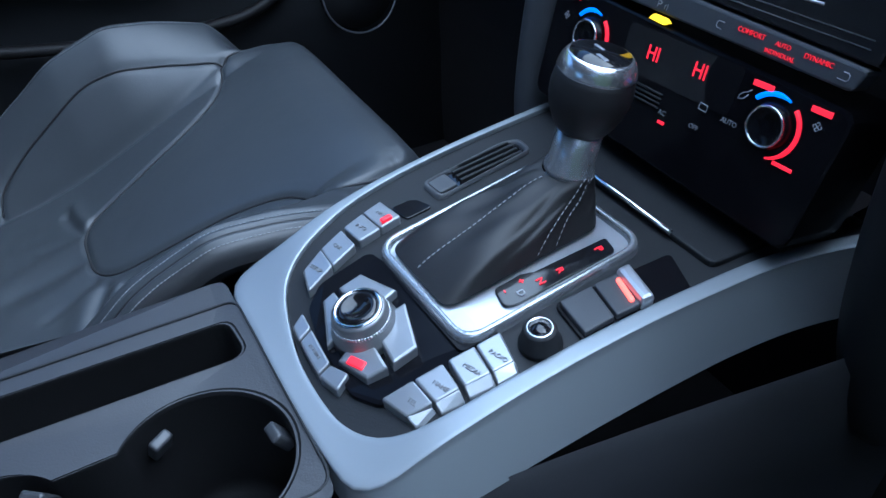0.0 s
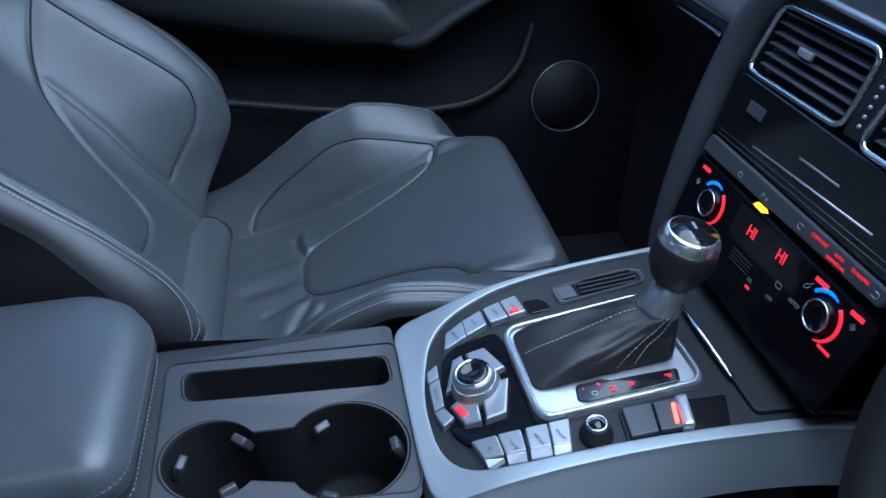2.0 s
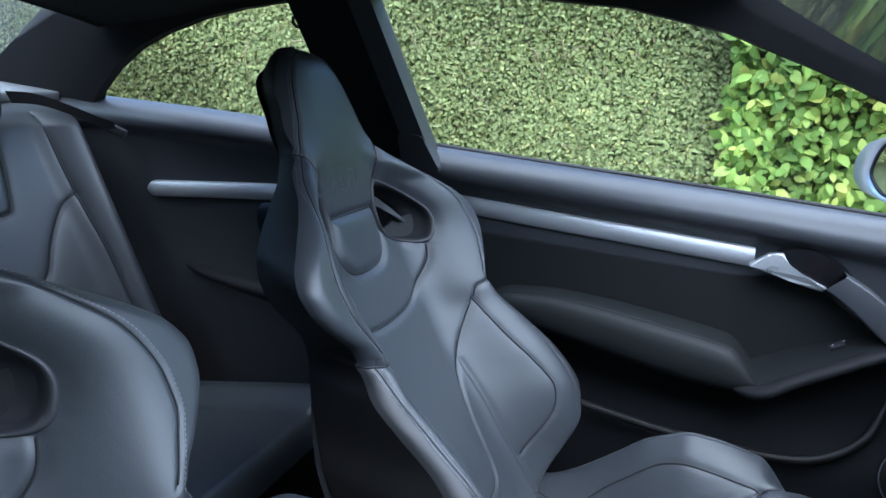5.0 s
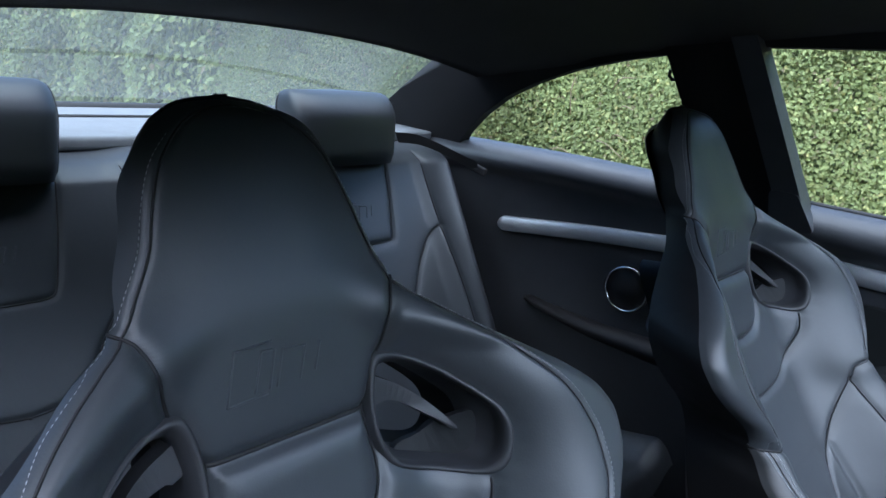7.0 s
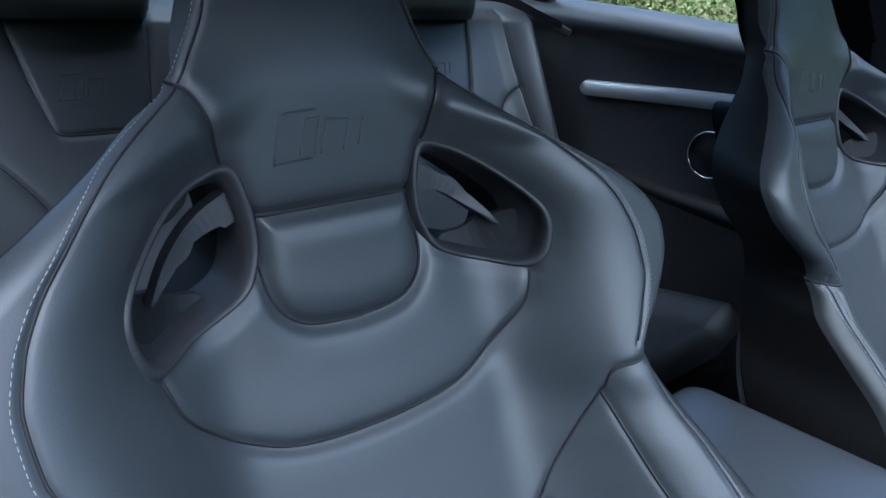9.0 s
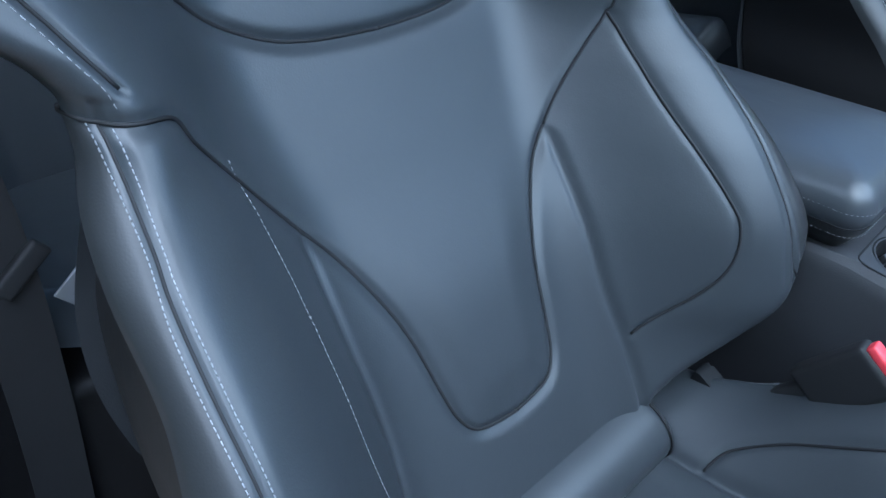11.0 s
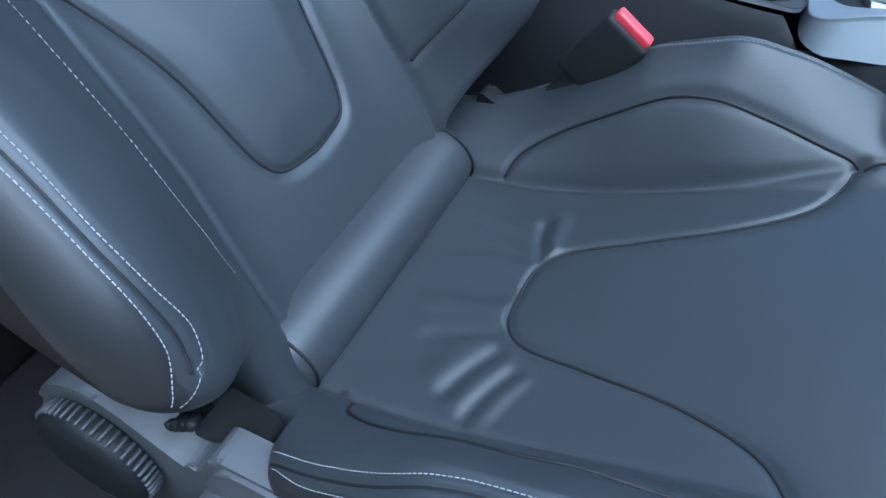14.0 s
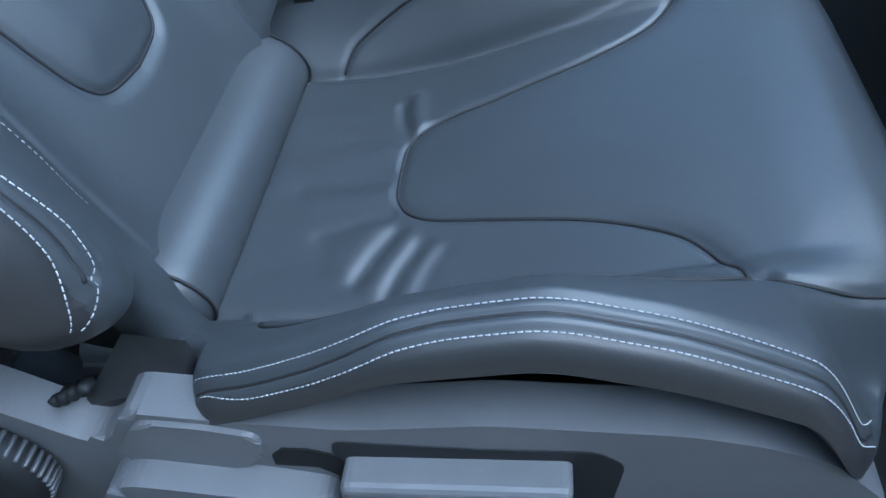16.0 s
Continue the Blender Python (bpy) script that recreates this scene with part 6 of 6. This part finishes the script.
for s in np.linspace(0, 1, 8):
    rows.append([(-.875 - .54 * s - .05 * (1 - (y / .65) ** 2), y, 1.405 - .16 * s - .02 * (y / .6) ** 2) for y in np.linspace(-.66, .66, 12)])
rw = solo("rear_window", grid("rear_window", np.array(rows), REAR_GLASS, flip=True), "slightly hazy heated rear window", "window", kind="structure")
rw.visible_shadow = False


# ---- rear seats ----
REAR_NECK = [(.106, 1.165), (.096, 1.11), (.084, 1.05), (.070, .998), (.058, .986), (.030, .984), (0, .984)]
REAR_SCALLOP = [(.213, 1.005), (.180, .985), (.148, .953), (.115, .911), (.088, .869), (.050, .845), (0, .838)]
REAR_EDGE = [(.206, 1.165), (.208, 1.06), (.214, .98), (.222, .90), (.226, .80), (.226, .60)]


def rear_surface(y, z, centre):
    a = np.abs(y - centre)
    x = -.930 - .42 * (z - 1.0)
    x = x + .040 * ease((a - .17) / .10) - .035 * ease((z - 1.14) / .05)
    for line in (REAR_NECK, REAR_SCALLOP, REAR_EDGE):
        d = near(catmull(line, 5), a, z)
        x = x + groove(d, .0032, .0040) + groove(d, .0018, .012)
    return x


rear = thing("rear_bench", "black leather rear seats with stitched backrests", "car seat")
for sgn in (1, -1):
    c = .325 if sgn > 0 else -.355
    ys = np.linspace(c - .315, c + .285, 240) if sgn > 0 else np.linspace(c - .285, c + .315, 240)
    zs = np.r_[np.linspace(.50, 1.14, 200), np.linspace(1.143, 1.192, 24)]
    yy, zz = np.meshgrid(ys, zs)
    xx = rear_surface(yy, zz, c)
    edge = np.minimum(yy - ys[0], ys[-1] - yy)
    xx = xx - .03 * (1 - np.sqrt(1 - (1 - np.clip(edge / .03, 0, 1)) ** 2))
    xx = xx - .05 * np.clip((zz - 1.165) / .027, 0, 1) ** 2
    part("rear_backrest", grid("rear_backrest", np.stack([xx, yy, zz], -1), LEATHER), rear)
    tops = np.stack([xx[-1], yy[-1], zz[-1]], -1)
    part("backrest_top", grid("backrest_top", np.array([tops, tops + np.array((-.07, 0, .004)), tops + np.array((-.11, 0, -.05))]), LEATHER), rear)
    part("top_piping", tube("top_piping", tops + np.array((-.012, 0, .004)), .003, PIPING, sides=6), rear)
    # cushion
    xs = np.r_[np.linspace(-.78, -.40, 30), -.40 + .04 * np.sin(np.linspace(0, math.pi / 2, 10))]
    yy, xx = np.meshgrid(ys, xs)
    zz = .555 + .05 * (xx + .78) / .4 + .03 * ease((np.abs(yy - c) - .2) / .08) - .05 * np.clip((xx + .40) / .04, 0, 1) ** 2
    part("rear_cushion", grid("rear_cushion", np.stack([xx, yy, zz], -1), LEATHER, flip=True), rear)
    part("cushion_front", rbox("cushion_front", (-.74, ys[0] + .01, .27), (-.372, ys[-1] - .01, .52), LEATHER_SIDE, .02), rear)
    for o in MARK:
        line = np.concatenate([np.linspace(a, b, 8) for a, b in zip(np.array(o)[:-1], np.array(o)[1:])]) + np.array((0, -.032))
        pt = np.stack([rear_surface(c + line[:, 0], line[:, 1], c) + .0002, c + line[:, 0], line[:, 1]], -1)
        part("embossed_mark", tube("embossed_mark", pt, .0010, LEATHER, sides=8, up=(1, 0, 0)), rear)
    for line in (both(REAR_NECK), both(REAR_SCALLOP), REAR_EDGE, [(-p, q) for p, q in REAR_EDGE]):
        c2 = catmull(line, 6)
        pt = np.stack([rear_surface(c + c2[:, 0], c2[:, 1], c) + .0004, c + c2[:, 0], c2[:, 1]], -1)
        part("seam", tube("seam", pt, .0014, PIPING, sides=6, up=(1, 0, 0)), rear)
    # headrest
    hc = .310 if sgn > 0 else -.380
    hr = thing("rear_headrest", "rounded black leather rear headrest", "headrest", group="rear headrests")
    rows = []
    for z in np.linspace(0, 1, 26):
        zz = 1.148 + .150 * z
        k = math.sqrt(max(1 - max(0, (z - .52) / .48) ** 2.2, .0)) * math.sqrt(max(1 - max(0, (.22 - z) / .22) ** 2 * .35, 0))
        w = .140 - .012 * (1 - z)
        q = []
        for t in np.linspace(0, 2 * math.pi, 56, endpoint=False):
            cx, sy = math.cos(t), math.sin(t)
            px = math.copysign(abs(cx) ** .55, cx)
            py = math.copysign(abs(sy) ** .35, sy)
            q.append((-1.005 - .03 * (z - .5) - .030 * max(0, .68 - z) * (px > 0) + px * .058 * (.30 + .70 * k), hc + py * w * (.86 + .14 * k), zz))
        rows.append(q)
    rows = np.array(rows)
    part("headrest_pad", grid("headrest_pad", rows, LEATHER, close=True), hr)
    part("headrest_cap", mesh("headrest_cap", list(rows[-1]) + [rows[-1].mean(0) + np.array((0, 0, .004))], [(i, (i + 1) % 56, 56) for i in range(56)], LEATHER), hr)
    for e in (-1, 1):
        col = 14 if e > 0 else 42
        part("headrest_piping", tube("headrest_piping", rows[2:25, col - 2 * 1] + np.array((.001, 0, 0)), .0016, PIPING, sides=6), hr)
        part("headrest_post", tube("headrest_post", [(-1.01, hc + e * .06, 1.10), (-1.01, hc + e * .06, 1.16)], .006, CHROME, sides=8), hr)
part("centre_tray", rbox("centre_tray", (-.80, -.06, .50), (-.42, .06, .575), PLASTIC, .02), rear)

# belt strap on the left rear side
belt = thing("rear_seat_belt", "black rear seat belt running from its slot", "seat belt")
part("belt_webbing", grid("belt_webbing", np.array([[(x, y, z) for y, z in ((yy_ - .006, zz_ + .012), (yy_ + .006, zz_ - .012))] for x, yy_, zz_ in catmull([(-.90, .640, 1.135), (-.93, .62, 1.150), (-.97, .585, 1.175), (-1.00, .54, 1.195), (-1.03, .50, 1.20)], 5)]), RUBBER), belt)
part("belt_slot", rbox("belt_slot", (-.02, -.008, -.009), (.02, .008, .009), HEADLINER, .004, Matrix.Translation((-.905, .648, 1.128)) @ pose(0, 0, 0, 0, 25, 20)), belt)
# front belt hanging behind the driver's shoulder
tongue = thing("front_seat_belt", "black front seat belt with metal tongue hanging behind the driver's seat", "seat belt")
line = catmull([(-.36, -.640, 1.20), (-.345, -.638, 1.0), (-.335, -.634, .85), (-.33, -.630, .72), (-.34, -.640, .55), (-.35, -.660, .36)], 6)
part("belt_webbing", mesh("belt_webbing", [v for p in line for v in ((p[0] - .006, p[1] - .026, p[2]), (p[0] + .006, p[1] + .022, p[2]), (p[0] + .0045, p[1] + .022, p[2]), (p[0] - .0075, p[1] - .026, p[2]))], [(4 * i + k, 4 * i + (k + 1) % 4, 4 * i + 4 + (k + 1) % 4, 4 * i + 4 + k) for i in range(len(line) - 1) for k in range(4)], RUBBER, smooth=False), tongue)
part("belt_tongue", rbox("belt_tongue", (-.005, -.026, -.009), (.005, .026, .009), RUBBER, .004, Matrix.Translation((-.322, -.620, .695)) @ pose(0, 0, 0, 38, 0, 0)), tongue, "black plastic grip")
part("tongue_blade", rbox("tongue_blade", (-.0015, -.022, -.010), (.0015, .022, .010), SATIN, .001, Matrix.Translation((-.320, -.582, .668)) @ pose(0, 0, 0, 38, 0, 0)), tongue, "metal tongue")


# ---- outside: door mirror, hedge, ground ----
mirror = thing("door_mirror", "silver-blue door mirror outside the passenger window", "car mirror")


def mirror_at(a, b, h=0.0):
    """A place on the leaning plane of the mirror glass, h ahead of it."""
    return (.705 - .62 * (a - .85) - .06 * (b - 1.06) + h, a, b)


MOUTH = rounded([(1.045, 1.046), (1.041, 1.081), (1.017, 1.117), (.966, 1.135), (.913, 1.137), (.868, 1.131), (.852, 1.10), (.852, 1.06), (.860, 1.012), (.880, .991), (.964, 1.003), (1.027, 1.021)], .022, 5)
PANE = rounded([(1.013, 1.056), (.999, 1.094), (.983, 1.117), (.951, 1.127), (.907, 1.126), (.868, 1.121), (.863, 1.100), (.864, 1.064), (.876, 1.018), (.890, .998), (.940, 1.008), (.991, 1.024)], .014, 5)
mc, pc = MOUTH.mean(0), PANE.mean(0)
rows = [[mirror_at(a, b, .004) for a, b in pc + (PANE - pc) * 1.02], [mirror_at(a, b, -.004) for a, b in pc + (PANE - pc) * 1.06]]
for k, dx in ((.975, -.010), (1.0, -.006), (1.02, .010), (1.01, .036), (.94, .070), (.75, .100), (.45, .118), (.02, .124)):
    rows.append([mirror_at(a, b, dx) for a, b in mc + (MOUTH - mc) * k])
part("mirror_housing", grid("mirror_housing", np.array(rows), PAINT, close=True), mirror, "silver-blue painted shell")
gl = [mirror_at(a, b, -.001) for a, b in PANE]
part("mirror_pane", mesh("mirror_pane", gl + [mirror_at(*pc, -.001)], [((i + 1) % len(gl), i, len(gl)) for i in range(len(gl))], MIRROR, smooth=False), mirror, "mirror glass")
part("mirror_rim", tube("mirror_rim", [mirror_at(a, b, -.002) for a, b in pc + (PANE - pc) * 1.03], .003, RUBBER, sides=6, closed=True, up=(1, 0, 0)), mirror)
part("mirror_arm", prism("mirror_arm", rounded([(.880, 1.128), (.836, 1.115), (.796, 1.096), (.790, 1.052), (.835, 1.047), (.880, 1.055)], .008, 4), mirror_at, .0, .060, PAINT, bevel=.010, seg=3), mirror, "silver-blue painted arm")
part("mirror_foot", prism("mirror_foot", rounded([(.880, 1.050), (.835, 1.046), (.780, 1.040), (.775, .985), (.84, .985), (.884, .993)], .010, 4), mirror_at, .006, .066, PAINT_BLUE, bevel=.010, seg=3), mirror, "deep blue foot")

solo("ground", mesh("ground", [(-400, -400, 0), (400, -400, 0), (400, 400, 0), (-400, 400, 0)], [(0, 1, 2, 3)], mat("tan_gravel", (.20, .155, .12), .9, var=.3, scale=3, bump=.6, bump_scale=60)), "pale tan gravel drive beside the car", "ground", kind="structure")


def leaf_mat(name, hue):
    m = bpy.data.materials.new(name)
    m.use_nodes = True
    t = m.node_tree
    b = t.nodes["Principled BSDF"]
    b.inputs["Roughness"].default_value = .6
    b.inputs["Specular IOR Level"].default_value = .25
    g = t.nodes.new("ShaderNodeNewGeometry")
    r = t.nodes.new("ShaderNodeValToRGB")
    for i, (p, c) in enumerate(hue):
        e = r.color_ramp.elements[i] if i < 2 else r.color_ramp.elements.new(p)
        e.position, e.color = p, (*c, 1)
    t.links.new(g.outputs["Random Per Island"], r.inputs[0])
    co = t.nodes.new("ShaderNodeTexCoord")
    n = t.nodes.new("ShaderNodeTexNoise")
    n.inputs["Scale"].default_value, n.inputs["Detail"].default_value = 1.3, 3
    t.links.new(co.outputs["Object"], n.inputs["Vector"])
    mr = t.nodes.new("ShaderNodeMapRange")
    mr.inputs["From Min"].default_value, mr.inputs["From Max"].default_value = .3, .7
    mr.inputs["To Min"].default_value, mr.inputs["To Max"].default_value = .6, 1.4
    t.links.new(n.outputs["Fac"], mr.inputs["Value"])
    s = t.nodes.new("ShaderNodeVectorMath")
    s.operation = "SCALE"
    t.links.new(r.outputs[0], s.inputs[0])
    t.links.new(mr.outputs[0], s.inputs["Scale"])
    t.links.new(s.outputs[0], b.inputs["Base Color"])
    b.inputs["Subsurface Weight"].default_value = 0
    tl = t.nodes.new("ShaderNodeBsdfTranslucent")
    t.links.new(s.outputs[0], tl.inputs[0])
    mx = t.nodes.new("ShaderNodeMixShader")
    mx.inputs[0].default_value = .3
    t.links.new(b.outputs[0], mx.inputs[1])
    t.links.new(tl.outputs[0], mx.inputs[2])
    t.links.new(mx.outputs[0], t.nodes["Material Output"].inputs["Surface"])
    return m


def leaves(name, centres, size, rng, material, out=(0, -1, .35), broad=False):
    """Many bent leaves, each of two folded halves with a pointed tip."""
    n = len(centres)
    out = np.array(out) / np.linalg.norm(out)
    nrm = out + rng.normal(0, .46, (n, 3))
    nrm /= np.linalg.norm(nrm, axis=1)[:, None]
    d = rng.normal(0, 1, (n, 3)) + np.array((0, -.2, -.5))
    d -= (d * nrm).sum(1)[:, None] * nrm
    d /= np.linalg.norm(d, axis=1)[:, None]
    s = np.cross(d, nrm)
    L = (size * rng.uniform(.6, 1.35, n))[:, None]
    W = L * rng.uniform(.24, .36, (n, 1))
    v = np.stack([centres, centres + d * L * .4 + s * W + nrm * L * .06, centres + d * L * .45, centres + d * L * .4 - s * W + nrm * L * .06, centres + d * L - nrm * L * .10], 1)
    k = np.arange(n)[:, None, None] * 5
    f = (np.array([(0, 2, 1), (1, 2, 4), (0, 3, 2), (3, 4, 2)])[None] + k).reshape(-1, 3)
    if broad:
        v = np.stack([centres] + [centres + d * L * a + e * s * W * b + nrm * L * (.05 * b - .3 * (a - .4) ** 2) for a, b in ((.16, .62), (.40, 1.0), (.66, .80), (.86, .38)) for e in (1, 0, -1)] + [centres + d * L - nrm * L * .10], 1)
        k = np.arange(n)[:, None, None] * 14
        f = [(0, 2, 1), (0, 3, 2), (10, 11, 13), (11, 12, 13)]
        for q in (1, 4, 7):
            f += [(q, q + 1, q + 4), (q, q + 4, q + 3), (q + 1, q + 2, q + 5), (q + 1, q + 5, q + 4)]
        f = (np.array(f)[None] + k).reshape(-1, 3)
    me = bpy.data.meshes.new(name)
    me.from_pydata(v.reshape(-1, 3).tolist(), [], f.tolist())
    me.materials.append(material)
    if broad:
        me.polygons.foreach_set('use_smooth', [True] * len(me.polygons))
    return me


rng = np.random.default_rng(7)
LEATHER_TWIG = mat("dry_twig", (.22, .17, .10), .8)
GREEN = leaf_mat("privet_leaf", [(0.0, (.22, .175, .10)), (1.0, (.41, .385, .145)), (.06, (.20, .225, .09)), (.35, (.235, .280, .105)), (.7, (.275, .315, .12)), (.92, (.32, .345, .135))])
BIG_GREEN = leaf_mat("laurel_leaf", [(0.0, (.13, .23, .04)), (1.0, (.66, .70, .16)), (.5, (.27, .42, .08)), (.8, (.42, .56, .12))])


def face_y(x, z):
    return 2.15 + .10 * np.sin(x * 1.7 + z * .8) + .06 * np.sin(x * 4.1 - z * 3.0) + .04 * np.sin(z * 6 + x * 2)


def crown(x):
    """The hedge's height, rising behind the car."""
    return np.interp(x, [-6.0, -3.2], [3.0, 1.95])


def scatter(n, x0, x1, z0, z1, deep):
    x, z = rng.uniform(x0, x1, n), rng.uniform(z0, z1, n)
    z = z0 + (z - z0) / (z1 - z0) * (crown(x) - z0)
    return np.stack([x, face_y(x, z) + rng.exponential(deep, n), z], 1)


hedge = thing("hedge", "dense clipped green hedge beside the car", "hedge", kind="stuff")
part("hedge_leaves", leaves("hedge_leaves", scatter(300000, -4.6, 2.2, .35, 2.7, .034), .0195, rng, GREEN), hedge)
part("hedge_leaves", leaves("hedge_leaves", scatter(50000, -14, -4.6, .35, 3.0, .07), .065, rng, GREEN), hedge)
part("large_leaves", leaves("large_leaves", scatter(30000, .36, 4.2, .35, 2.7, .09) - np.array((0, .10, 0)), .050, rng, BIG_GREEN, broad=True), hedge, "larger bright laurel leaves")
xs, zs = np.linspace(-14, 6, 120), np.linspace(0, 2.95, 20)
xx, zz = np.meshgrid(xs, zs)
zz = zz * (crown(xx) - .05) / 2.95
# sheet behind the leaves, darker than them for the shade in the gaps
dark = mat("hedge_gap_shade", (.125, .155, .065), .9, var=.5, scale=8)
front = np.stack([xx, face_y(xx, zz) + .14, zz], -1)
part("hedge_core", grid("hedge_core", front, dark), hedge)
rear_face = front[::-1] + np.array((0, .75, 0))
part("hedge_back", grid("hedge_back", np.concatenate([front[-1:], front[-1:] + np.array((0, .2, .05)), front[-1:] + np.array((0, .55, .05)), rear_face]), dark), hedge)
for k in range(70):
    x, z = rng.uniform(-4, 1.5), rng.uniform(.9, 2.0)
    a = rng.uniform(0, math.pi)
    L = rng.uniform(.06, .16)
    y = float(face_y(x, z)) - .01
    pts = catmull([(x, y, z), (x + L * math.cos(a) * .5, y - .02, z + L * math.sin(a) * .5 + .02), (x + L * math.cos(a), y, z + L * math.sin(a))], 4)
    part("twig", tube("twig", pts, .0022, LEATHER_TWIG, sides=5), hedge)


# added trees far round the drive close the view; their height limits sky light
ang = np.linspace(0, 2 * math.pi, 240, endpoint=False)
rows = []
for k, h in enumerate(np.linspace(0, 1, 14)):
    r = 17 + 1.2 * np.sin(ang * 9 + 3 * h) + .8 * np.sin(ang * 23 + 7 * h) + .5 * np.sin(ang * 61 + 11 * h)
    top = 5.8 + 1.3 * np.sin(ang * 7) + .8 * np.sin(ang * 17 + 1) + .5 * np.sin(ang * 41)
    rows.append(np.stack([r * np.cos(ang) - 1, r * np.sin(ang), h * top], -1))
solo("backdrop", grid("backdrop", np.array(rows), mat("far_foliage", (.045, .075, .028), .9, var=.6, scale=1.2, bump=1.0, bump_scale=4), close=True, flip=True), "added ring of dark green trees far round the drive", "trees", kind="structure")

# an added, unseen dark clipped bank on the near side of the drive blocks low light
xs, zs = np.linspace(-7, 7, 140), np.linspace(0, 1, 26)
xx, hh = np.meshgrid(xs, zs)
yy = -2.0 - .10 * np.sin(xx * 1.9 + hh * 2) - .06 * np.sin(xx * 5.3 - hh * 5) - .03 * np.sin(xx * 17 + hh * 23) - .9 * np.clip((hh - .80) / .20, 0, 1) ** 2
solo("hedge_bank", grid("hedge_bank", np.stack([xx, yy, hh * 3.0], -1), mat("bank_foliage", (.05, .075, .03), .9, var=.6, scale=6, bump=1.0, bump_scale=40)), "added dark green bank across the drive, blocks low light", "hedge", kind="structure")
